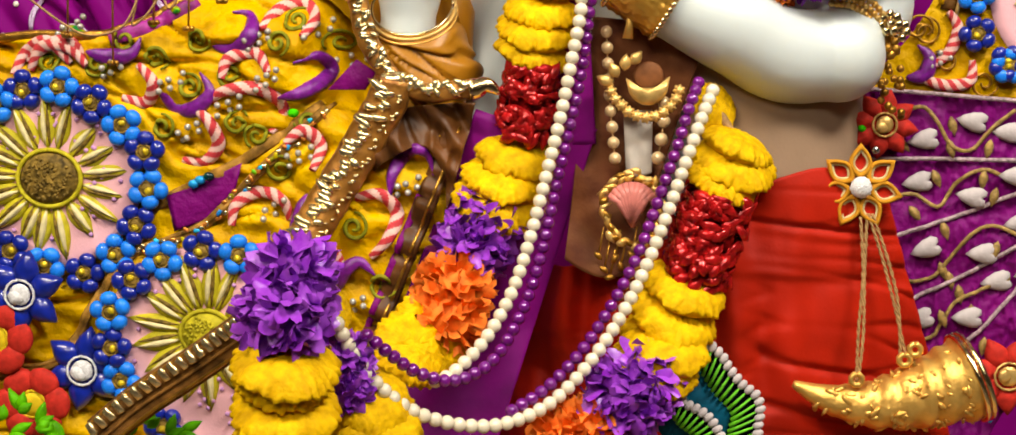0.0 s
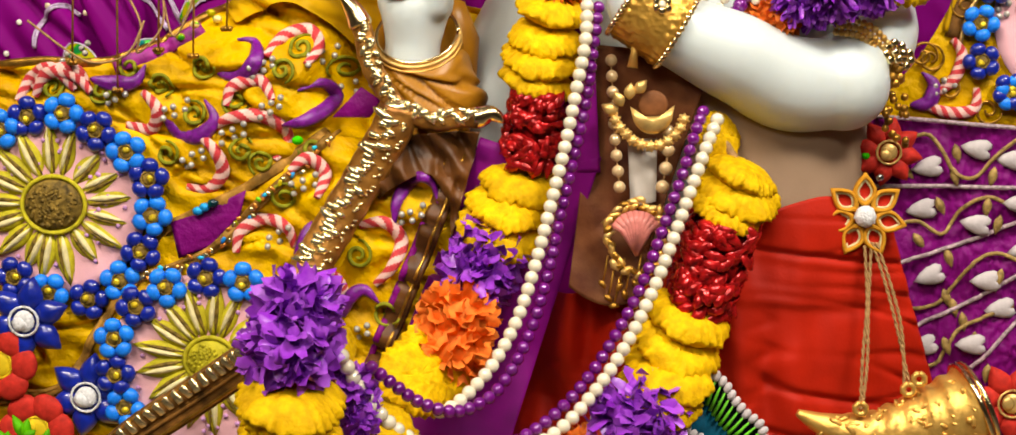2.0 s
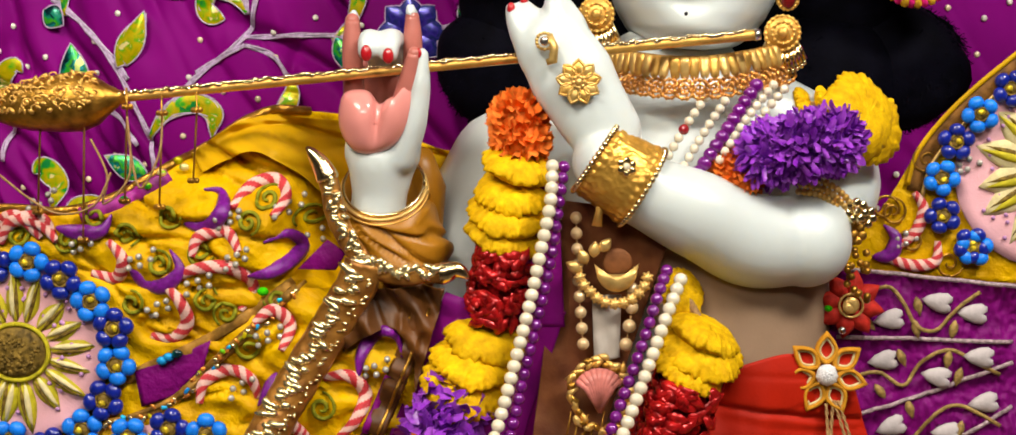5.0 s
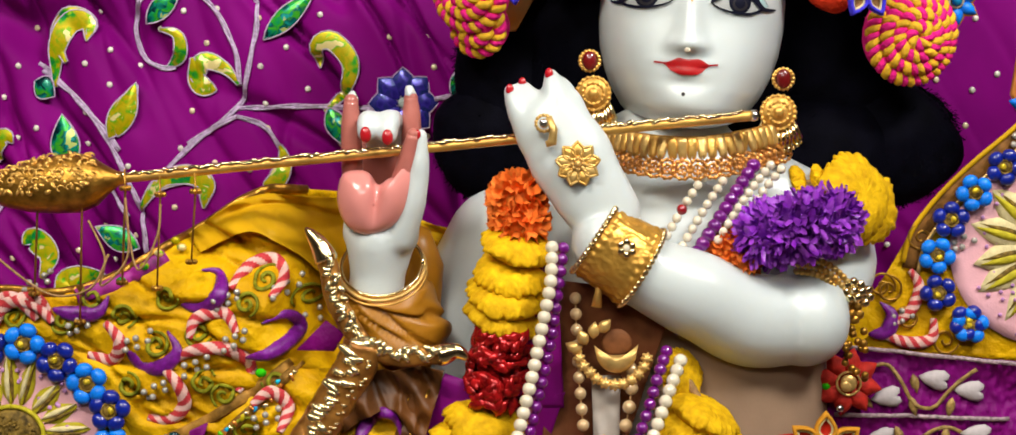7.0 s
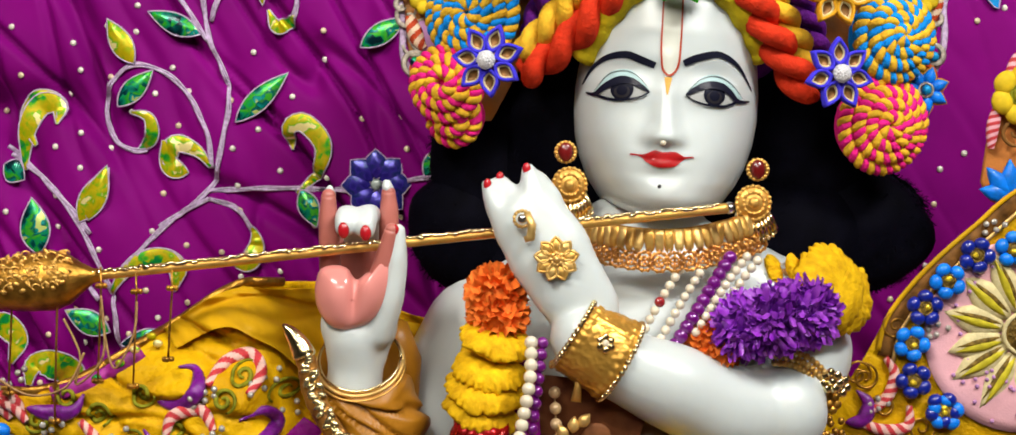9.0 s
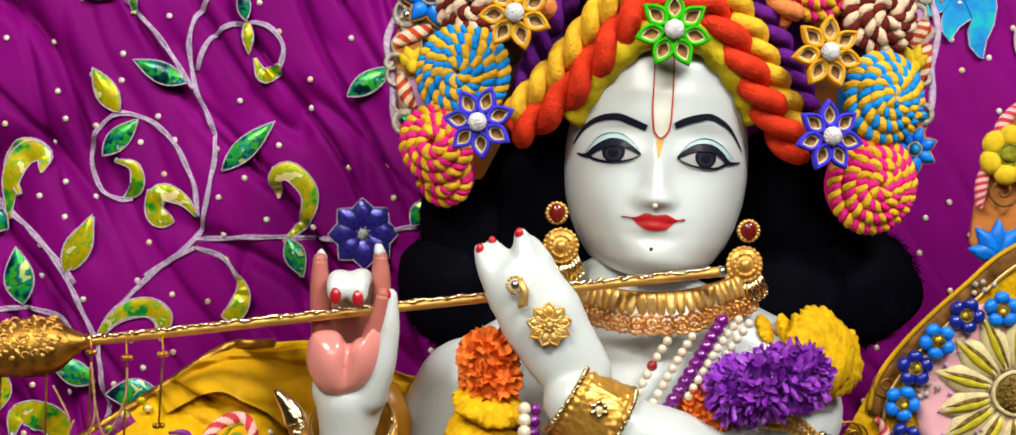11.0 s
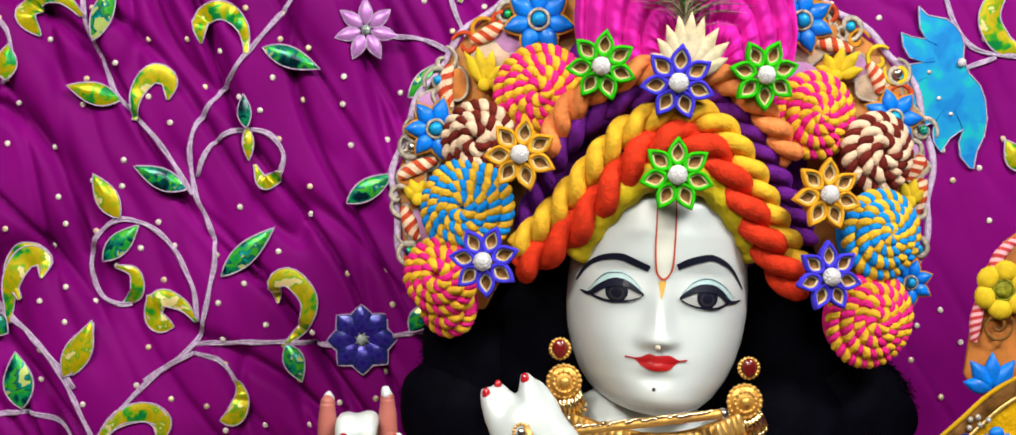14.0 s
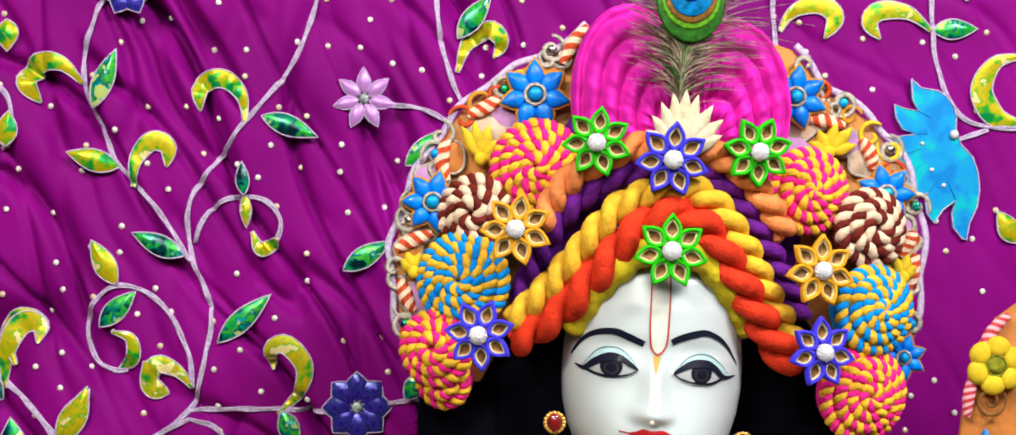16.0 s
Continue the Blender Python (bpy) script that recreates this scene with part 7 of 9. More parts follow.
for k in range(620):
    u = rng.random() ** 0.55
    p = P[int(u * 39)]
    s = rng.choice((-1, 1))
    lift = rng.uniform(0.55, 1.5) if s < 0 else rng.uniform(0.10, 1.2)
    if rng.random() < 0.45:
        lift = rng.uniform(0.9, 1.5)
    L = rng.uniform(0.022, 0.060) * (0.55 + 0.6 * u) * (1.25 if s > 0 and lift < 0.6 else 1.0)
    d1 = Vector((s * math.cos(lift), 0, math.sin(lift)))
    Q = [p, p + d1 * L * 0.5 + Vector((0, -0.002, 0.002)), p + d1 * L + Vector((s * 0.006, rng.uniform(-0.006, 0.002), -0.12 * L + rng.uniform(-0.003, 0.003)))]
    w = rng.uniform(0.00035, 0.0007)
    tube(bm, spline(Q, 4), [w * (1 - 0.75 * i / 8) for i in range(9)], 3, 1, 1 if lift > 1.1 and rng.random() < 0.5 else rng.choice((0, 0, 2)), False)
part("vane", bm, [FEATHER, FEATHERGREEN, FEATHERDARK], feather, kind="stuff")


# ---- flower garlands ----
def ruffle_mesh(r, seed, material):
    """A puffed cloth marigold: a soft pad of overlapping petals with a finely notched rim, its axis along z."""
    rng = random.Random(seed)
    bm = bmesh.new()
    n = 156
    ph = [rng.uniform(0, 6.28) for _ in range(6)]
    prof = [(0.0, 0.40), (0.25, 0.40), (0.46, 0.385), (0.64, 0.35), (0.78, 0.29), (0.89, 0.21), (0.97, 0.12), (1.02, 0.03), (1.035, -0.04), (0.97, -0.10), (0.91, -0.16), (0.82, -0.24), (0.68, -0.31), (0.48, -0.35), (0.25, -0.37), (0.0, -0.37)]
    last = None
    for q, h in prof:
        ring = []
        for k in range(n):
            a = 2 * math.pi * k / n
            d = Vector((math.cos(a), math.sin(a), 0))
            lump = noise.noise(Vector((d.x * 2.4 * q + seed * 7, d.y * 2.4 * q, h * 2)))
            seam = abs(noise.noise(Vector((d.x * 3.6 * q + seed * 3, d.y * 3.6 * q, h * 4 + 9))))
            edge = max(0.0, (q - 0.80) / 0.22)
            notch = edge * (0.075 * abs(math.sin(13 * a + ph[0] + 0.7 * math.sin(3 * a + ph[1]))) + 0.035 * math.sin(4 * a + ph[2]) + 0.022 * math.sin(31 * a + ph[3]) - 0.02)
            wav = edge * (0.05 * math.sin(6 * a + ph[4]) + 0.035 * math.sin(14 * a + ph[5]))
            rad = r * (q * (1 + 0.06 * lump) + notch)
            ring.append(bm.verts.new(d * rad + Vector((0, 0, r * (h * (1 + 0.16 * lump - 0.09 * math.exp(-(seam / 0.06) ** 2) * (q < 0.95)) + wav)))))
        if last:
            for k in range(n):
                bm.faces.new((last[k], last[(k + 1) % n], ring[(k + 1) % n], ring[k]))
        last = ring
    bmesh.ops.remove_doubles(bm, verts=bm.verts[:], dist=0.00002)
    bmesh.ops.recalc_face_normals(bm, faces=bm.faces[:])
    return link_mesh("blossom", bm, material)


def spiky_mesh(r, seed, material, count=260, wide=0.0028, curl=0.25):
    """A pompom of crinkled, cupped ribbon petals with blunt tips."""
    rng = random.Random(seed)
    bm = bmesh.new()
    blob(bm, (0, 0, 0), (r * 0.6,) * 3, 12, 8)
    for k in range(count):
        z = 1 - 2 * (k + 0.5) / count
        a = k * 2.39996
        d = Vector((math.sqrt(1 - z * z) * math.cos(a), math.sqrt(1 - z * z) * math.sin(a), z))
        d = (d + Vector((rng.gauss(0, 1), rng.gauss(0, 1), rng.gauss(0, 1))) * 0.14).normalized()
        s = d.cross(Vector((rng.gauss(0, 1), rng.gauss(0, 1), rng.gauss(0, 1)))).normalized()
        u = d.cross(s)
        L = r * rng.uniform(0.82, 1.06)
        w = wide * rng.uniform(0.7, 1.35)
        cup = rng.uniform(-0.7, 0.9)
        bend = curl * rng.uniform(0.3, 1.3)
        pts = []
        for q, ww in ((0.4, 0.5), (0.66, 0.9), (0.82, 1.08), (0.94, 0.95), (1.0, 0.55)):
            c = d * L * q + u * bend * L * max(0, q - 0.5) ** 2 * 2 + u * 0.0012 * math.sin(q * 17 + k)
            pts.append((bm.verts.new(c - s * w * ww), bm.verts.new(c + u * w * ww * cup + d * (w * 0.5 if q == 1.0 else 0)), bm.verts.new(c + s * w * ww)))
        for A, B in zip(pts, pts[1:]):
            for i in range(2):
                bm.faces.new((A[i], A[i + 1], B[i + 1], B[i]))
    return link_mesh("blossom", bm, material)


def frill_mesh(r, seed, material):
    """A rounded blossom of broad wavy petals."""
    rng = random.Random(seed)
    bm = bmesh.new()
    blob(bm, (0, 0, 0), (r * 0.72,) * 3, 14, 9)
    for k in range(84):
        z = 1 - 2 * (k + 0.5) / 84
        a = k * 2.39996
        d = Vector((math.sqrt(1 - z * z) * math.cos(a), math.sqrt(1 - z * z) * math.sin(a), z))
        s = d.cross(Vector((rng.gauss(0, 1), rng.gauss(0, 1), rng.gauss(0, 1)))).normalized()
        u = d.cross(s)
        rows = []
        for q in (0.62, 0.86, 1.0):
            row = []
            for t in (-1, -0.5, 0, 0.5, 1):
                c = d * r * (q + 0.05 * math.cos(5 * t + k)) + s * r * 0.26 * t * (0.6 + 0.6 * (q - 0.6)) + u * r * 0.09 * math.sin(3.5 * t + k) * q
                row.append(bm.verts.new(c))
            rows.append(row)
        for A, B in zip(rows, rows[1:]):
            for i in range(4):
                bm.faces.new((A[i], A[i + 1], B[i + 1], B[i]))
    return link_mesh("blossom", bm, material)


def foil_mesh(r, h, seed, material):
    """A drum of overlapping foil petals, its axis along z."""
    rng = random.Random(seed)
    bm = bmesh.new()
    blob(bm, (0, 0, 0), (r * 0.75, r * 0.75, h * 0.6), 14, 9)
    for k in range(72):
        a, z = rng.uniform(0, 6.28), rng.uniform(-0.5, 0.5) * h
        c = Vector((r * 0.86 * math.cos(a), r * 0.86 * math.sin(a), z))
        M = Matrix.Translation(c) @ Vector((0, -1, 0)).rotation_difference(Vector((math.cos(a), math.sin(a), rng.uniform(-1.1, 1.1)))).to_matrix().to_4x4() @ Matrix.Rotation(rng.uniform(-0.9, 0.9) + 1.2, 4, "Y")
        plate(bm, [(x, z2 - 0.009) for x, z2 in leaf_outline(0.017, 0.0085, 6)], 0.0010, M, 0, 0.0030, 0.6)
    return link_mesh("blossom", bm, material)


RUF = [ruffle_mesh(0.0262, s, MARIGOLD) for s in (1, 2, 3, 4)]
SPI = [spiky_mesh(0.0285, s, PURPLEFL, 230, 0.0044, 0.9) for s in (4, 5)]
FINE = [spiky_mesh(0.0290, s, PURPLEFL, 420, 0.0025, 0.7) for s in (14, 15)]
FRI = [frill_mesh(0.029, s, ORANGEFL) for s in (6, 7)]
FOI = [foil_mesh(0.0235, 0.022, s, REDFOIL) for s in (8, 9)]


def garland(label, at, beads):
    g = thing("garland", at, label, "garland", "flower garlands")
    rng = random.Random(len(beads))
    for k, (kind, p, axis, size) in enumerate(beads):
        if kind == "y":
            axis = Vector(axis).normalized() + Vector((rng.uniform(-0.2, 0.2), rng.uniform(-0.60, -0.25), rng.uniform(-0.1, 0.1)))
            p = Vector(p) + Vector((rng.uniform(-0.002, 0.002), rng.uniform(-0.002, 0.002), rng.uniform(-0.001, 0.001)))
            size *= rng.uniform(0.94, 1.06)
        me = {"y": RUF, "p": SPI, "f": FINE, "o": FRI, "r": FOI}[kind]
        q = Vector((0, 0, 1)).rotation_difference(Vector(axis).normalized())
        m = Matrix.Translation(p) @ q.to_matrix().to_4x4() @ Matrix.Rotation(k * 1.3, 4, "Z") @ Matrix.Scale(size, 4)
        part({"y": "marigold", "p": "purple_pompom", "f": "purple_pompom", "o": "orange_blossom", "r": "red_foil_blossom"}[kind], me[k % len(me)], None, g, mw=m)
    P = [Vector(b[1]) for b in beads]
    bm = bmesh.new()
    tube(bm, spline(P, 4), 0.003, 6)
    part("string", bm, CORD, g)


DN = (0.25, -0.1, 1)
garland("garland strand of yellow, red, purple and orange cloth flowers from shoulder", (-0.11, -0.03, 1.56),
        [("o", (-0.1205, -0.0350, 1.5685), DN, 0.72), ("o", (-0.1191, -0.0360, 1.5553), DN, 0.72), ("y", (-0.1211, -0.0380, 1.5385), DN, 0.88), ("y", (-0.1235, -0.0390, 1.5235), DN, 0.92), ("y", (-0.1262, -0.0405, 1.5085), DN, 0.94), ("y", (-0.1286, -0.0410, 1.4945), DN, 0.94),
         ("r", (-0.1305, -0.0430, 1.4789), DN, 0.90), ("r", (-0.1333, -0.0450, 1.4633), DN, 0.90), ("r", (-0.1369, -0.0470, 1.4478), DN, 0.88),
         ("y", (-0.1460, -0.0500, 1.4310), (0.3, -0.2, 1), 0.98), ("y", (-0.1510, -0.0535, 1.4160), (0.3, -0.2, 1), 1.0), ("y", (-0.1564, -0.0580, 1.4010), (0.3, -0.2, 1), 1.0)]
        + [("p", (-0.1644, -0.0640, 1.3865), DN, 0.84), ("p", (-0.1724, -0.0700, 1.3744), DN, 0.84), ("o", (-0.1824, -0.0860, 1.3498), DN, 0.92), ("o", (-0.1861, -0.0940, 1.3343), DN, 0.92), ("y", (-0.1968, -0.1000, 1.3283), (0.8, -0.6, 0.6), 0.92), ("y", (-0.2007, -0.1080, 1.3211), (0.8, -0.6, 0.6), 0.92), ("y", (-0.2046, -0.1200, 1.3196), (0.8, -0.6, 0.6), 0.8)])
RN = (0.4, -0.15, 1)
garland("garland strand of yellow, red and purple cloth flowers beside dhoti", (0.0, -0.06, 1.46),
        [("y", (-0.0163, -0.0420, 1.4555), (1, -0.5, 0.4), 0.62), ("y", (-0.0037, -0.0520, 1.4312), (0.5, 0.1, 1), 0.88), ("y", (-0.0081, -0.0560, 1.4218), (0.5, -0.1, 1), 0.92), ("y", (-0.0132, -0.0580, 1.4124), (0.5, -0.2, 1), 0.88),
         ("r", (-0.0194, -0.0620, 1.3950), RN, 0.98), ("r", (-0.0247, -0.0650, 1.3784), RN, 1.0), ("r", (-0.0307, -0.0680, 1.3619), RN, 0.96),
         ("y", (-0.0403, -0.0740, 1.3450), RN, 0.98), ("y", (-0.0460, -0.0790, 1.3300), RN, 1.02), ("y", (-0.0522, -0.0845, 1.3150), RN, 1.02), ("y", (-0.0588, -0.0900, 1.3010), RN, 1.0),
         ("p", (-0.0688, -0.0980, 1.2929), RN, 0.92), ("p", (-0.0801, -0.1060, 1.2821), RN, 0.92), ("o", (-0.1038, -0.1150, 1.2647), RN, 0.86), ("o", (-0.1154, -0.1200, 1.2590), RN, 0.86)])
garland("purple and yellow cloth flower garland hanging before the shawl", (-0.25, -0.22, 1.3),
        [("p", (-0.2501, -0.2250, 1.3790), DN, 0.86), ("p", (-0.2527, -0.2350, 1.3622), DN, 0.88), ("y", (-0.2520, -0.2350, 1.3348), (0.15, -0.1, 1), 1.02), ("y", (-0.2551, -0.2350, 1.3273), (0.15, -0.1, 1), 0.9), ("y", (-0.2552, -0.2350, 1.3114), (0.1, -0.1, 1), 1.0), ("y", (-0.2575, -0.2350, 1.2920), (0.1, -0.1, 1), 1.0)])
garland("garland of purple and yellow cloth flowers bunched at the pearl loop", (-0.22, -0.18, 1.28),
        [("y", (-0.2346, -0.1900, 1.3560), (1, 0, 0.4), 0.5), ("p", (-0.2323, -0.1900, 1.3270), DN, 0.60), ("p", (-0.2315, -0.1900, 1.3124), DN, 0.56), ("y", (-0.2200, -0.1800, 1.3026), (0.6, -0.4, 1), 0.9), ("y", (-0.2175, -0.1800, 1.2914), (0.6, -0.4, 1), 0.96), ("y", (-0.2145, -0.1800, 1.2765), (0.6, -0.4, 1), 0.96)])
garland("purple, yellow and orange cloth flower garland over the shoulder", (0.08, -0.02, 1.58),
        [("o", (0.0173, -0.0220, 1.5341), DN, 0.62), ("o", (0.0220, -0.0300, 1.5268), DN, 0.5), ("f", (0.0389, -0.0360, 1.5437), DN, 0.80), ("f", (0.0565, -0.0400, 1.5478), DN, 0.84), ("f", (0.0753, -0.0360, 1.5520), DN, 0.84), ("y", (0.0986, -0.0160, 1.5655), (1, -1, 0.4), 1.0), ("y", (0.1075, -0.0080, 1.5580), (1, -1, 0.2), 0.95),
         ("y", (0.0930, 0.0200, 1.5709), (1, 0.2, 0.4), 0.62), ("y", (0.0818, 0.0300, 1.5733), (1, 0.2, 0.3), 0.52), ("y", (0.0713, 0.0360, 1.5732), (1, 0.2, 0.3), 0.48)])


# ---- bead strands ----
def bead_mesh(r, material, n=14):
    bm = bmesh.new()
    blob(bm, (0, 0, 0), (r, r, r), n, max(6, n * 2 // 3))
    return link_mesh("bead", bm, material)


WB, PB = bead_mesh(0.0043, PEARL), bead_mesh(0.0040, PURPLEBEAD, 14)
SB, RB = bead_mesh(0.0031, PEARL, 10), bead_mesh(0.0036, REDBEAD, 10)


def strand(name, label, pts, mesh, step, cat="necklace", alt=None):
    P = even(spline(pts, 10), step=step)
    g = thing(name, P[0], label, cat, "bead strands")
    bm = bmesh.new()
    tube(bm, P, 0.0006, 5)
    part("thread", bm, CORD, g)
    for i, p in enumerate(P):
        part("bead", alt if alt and i % 5 == 4 else mesh, None, g, mw=Matrix.Translation(p))
    return g


strand("pearl_necklace", "long strand of ivory pearls over the garland", [(-0.0985, -0.0620, 1.5397), (-0.0998, -0.0720, 1.5175), (-0.1060, -0.0760, 1.4882), (-0.1130, -0.0800, 1.4569), (-0.1234, -0.0860, 1.4179), (-0.1344, -0.0940, 1.3793), (-0.1455, -0.1060, 1.3495), (-0.1605, -0.1220, 1.3252), (-0.1779, -0.1380, 1.3093), (-0.1877, -0.1460, 1.3063)], WB, 0.0074)
strand("bead_necklace", "long strand of shiny purple beads beside the pearls", [(-0.0914, -0.0580, 1.5388), (-0.0943, -0.0660, 1.5195), (-0.0999, -0.0700, 1.4840), (-0.1078, -0.0750, 1.4506), (-0.1174, -0.0810, 1.4134), (-0.1260, -0.0900, 1.3766), (-0.1365, -0.1020, 1.3447), (-0.1525, -0.1200, 1.3168), (-0.1669, -0.1340, 1.3071), (-0.1806, -0.1480, 1.3066), (-0.1971, -0.1620, 1.3156), (-0.2096, -0.1740, 1.3288), (-0.2198, -0.1840, 1.3409)], PB, 0.0076)
strand("pearl_necklace", "long looped strand of ivory pearls hanging low in front", [(-0.0197, -0.0600, 1.4674), (-0.0287, -0.0740, 1.4482), (-0.0364, -0.0800, 1.4290), (-0.0500, -0.0880, 1.3945), (-0.0625, -0.0960, 1.3661), (-0.0788, -0.1060, 1.3364), (-0.0987, -0.1180, 1.3096), (-0.1218, -0.1320, 1.2889), (-0.1475, -0.1480, 1.2809), (-0.1725, -0.1600, 1.2835), (-0.1966, -0.1720, 1.2944), (-0.2141, -0.1840, 1.3123), (-0.2255, -0.1960, 1.3336), (-0.2321, -0.2040, 1.3514)], WB, 0.0074)
strand("bead_necklace", "long looped strand of shiny purple beads beside the pearls", [(-0.0280, -0.0540, 1.4724), (-0.0345, -0.0680, 1.4581), (-0.0424, -0.0740, 1.4347), (-0.0560, -0.0820, 1.3999), (-0.0686, -0.0900, 1.3694), (-0.0858, -0.1000, 1.3395), (-0.1045, -0.1120, 1.3144), (-0.1249, -0.1260, 1.2961), (-0.1440, -0.1420, 1.2870)], PB, 0.0076)
strand("bead_necklace", "broad strand of shiny purple beads across the chest", [(0.0322, -0.0180, 1.5872), (0.0208, -0.0240, 1.5716), (0.0079, -0.0290, 1.5528), (-0.0063, -0.0320, 1.5327)], bead_mesh(0.0049, PURPLEBEAD, 12), 0.0064)
strand("pearl_necklace", "strand of small pearls across the chest", [(0.0435, -0.0160, 1.5876), (0.0321, -0.0220, 1.5749), (0.0199, -0.0280, 1.5591), (0.0073, -0.0320, 1.5407)], SB, 0.0060)
strand("pearl_necklace", "strand of small pearls across the chest", [(0.0506, -0.0140, 1.5847), (0.0382, -0.0200, 1.5712), (0.0258, -0.0270, 1.5555)], SB, 0.0060)
strand("pearl_necklace", "strand of small pearls across the chest", [(0.0122, -0.0200, 1.5778), (0.0029, -0.0250, 1.5651), (-0.0063, -0.0290, 1.5515), (-0.0152, -0.0310, 1.5370)], SB, 0.0062)
strand("pearl_necklace", "strand of pearls and red beads across the chest", [(-0.0001, -0.0180, 1.5805), (-0.0094, -0.0230, 1.5681), (-0.0177, -0.0270, 1.5558), (-0.0250, -0.0300, 1.5438)], SB, 0.0064, "necklace", RB)
strand("pearl_necklace", "short strand of pearls and a red bead beside the hand", [(-0.0577, -0.0180, 1.5913), (-0.0599, -0.0220, 1.5799), (-0.0630, -0.0260, 1.5669)], SB, 0.0060, "necklace", RB)
strand("pearl_necklace", "strand of small gold-white pearls down the waist", [(-0.0845, -0.0460, 1.5060), (-0.0841, -0.0480, 1.4856), (-0.0836, -0.0500, 1.4652), (-0.0824, -0.0530, 1.4448), (-0.0811, -0.0560, 1.4266)], bead_mesh(0.0040, PEARLGOLD, 12), 0.0095)
strand("pearl_necklace", "strand of small gold-white pearls down the waist", [(-0.0494, -0.0480, 1.4602), (-0.0506, -0.0530, 1.4442), (-0.0542, -0.0560, 1.4261)], bead_mesh(0.0044, PEARLGOLD, 12), 0.0095)


# ---- gold jewellery ----
def ornate(bm, c, r, n, size, y=0.0, ring=True):
    """Small gold knobs in a ring."""
    for k in range(n):
        a = 2 * math.pi * k / n
        blob(bm, Vector(c) + Vector((r * math.sin(a), y, r * math.cos(a))), (size, size, size), 7, 5)
    if ring:
        tube(bm, [Vector(c) + Vector((r * math.sin(2 * math.pi * k / 28), y, r * math.cos(2 * math.pi * k / 28))) for k in range(29)], size * 0.6, 6)


def crescent_outline(w, h, thick):
    """A boat-shaped moon with its horns up, w across and h high."""
    a = [(-w + 2 * w * i / 16) for i in range(17)]
    low = [(x, -h * math.sqrt(max(0.0, 1 - (x / w) ** 2)) ** 0.9) for x in a]
    top = [(x * 0.97, -(h - thick) * math.sqrt(max(0.0, 1 - (x / w) ** 2)) ** 0.8) for x in a[-2:0:-1]]
    return low + top


pendant = thing("moon_pendant", (-0.0635, -0.0480, 1.4687), "gold crescent-moon pendant with pearl edging on the waist", "pendant")
c = Vector((-0.0594, -0.0520, 1.4770))
bm = bmesh.new()
plate(bm, [(x + c.x, z + c.z) for x, z in crescent_outline(0.0138, 0.0178, 0.0110)], 0.004, Matrix.Translation((0, c.y, 0)), 0, 0.0025, 0.80)
part("moon", bm, PALEGOLD, pendant)
for k, q in enumerate(even(spline([(-0.0844, -0.0520, 1.4741), (-0.0814, -0.0530, 1.4659), (-0.0759, -0.0540, 1.4597), (-0.0699, -0.0540, 1.4542), (-0.0618, -0.0540, 1.4519), (-0.0550, -0.0540, 1.4525), (-0.0484, -0.0540, 1.4560), (-0.0431, -0.0530, 1.4611), (-0.0401, -0.0520, 1.4679)], 6), count=12)):
    bm = bmesh.new()
    plate(bm, [(x + q.x, z + q.z) for x, z in round_outline(0.0036, 0.0036, 42, 0.16, 7)], 0.0016, Matrix.Translation((0, q.y, 0)), 0, 0.0018, 0.55)
    part("rosette", bm, PALEGOLD, pendant)
bm = bmesh.new()
blob(bm, c + Vector((0.0005, 0.003, 0.0008)), (0.0096, 0.002, 0.0088), 20, 9)
part("boss", bm, AMBERGLASS, pendant, "dull amber disc")
for k in range(4):
    bm = bmesh.new()
    plate(bm, leaf_outline(0.011, 0.0075, 7), 0.002, facing(c.x - 0.0225 + 0.004 * k, c.y - 0.001, c.z - 0.004 + 0.004 * k, -60 + 34 * k), 0, 0.0015, 0.75)
    part("leaf", bm, PALEGOLD, pendant)
bm = bmesh.new()
tube(bm, [c + Vector((-0.012, -0.002, 0.024)), c + Vector((-0.0105, -0.002, 0.034)), c + Vector((-0.0115, -0.002, 0.044))], [0.0034, 0.0022, 0.0008], 8, 0.6)
part("finial", bm, GOLD, pendant)
shell = thing("shell_pendant", (-0.0730, -0.0580, 1.3999), "pink shell pendant set in pierced gold below the moon", "pendant")
c = Vector((-0.0712, -0.0580, 1.3955))
bm = bmesh.new()
for k in range(9):
    a = -1.1 + 2.2 * k / 8
    top = c + Vector((0.0155 * math.sin(a), -0.002, 0.014 * math.cos(a) + 0.002))
    bm = bmesh.new()
    tube(bm, [c + Vector((0, -0.002, -0.012)), c.lerp(top, 0.6) + Vector((0, -0.004, 0)), top], [0.0012, 0.0024, 0.0026], 7, 0.7)
    part("shell_rib", bm, SHELLPINK, shell)
rng = random.Random(7)
chip = [(-0.0046, 0.0), (-0.0022, -0.0024), (0.0010, -0.0020), (0.0046, -0.0008), (0.0030, 0.0018), (-0.0008, 0.0026)]
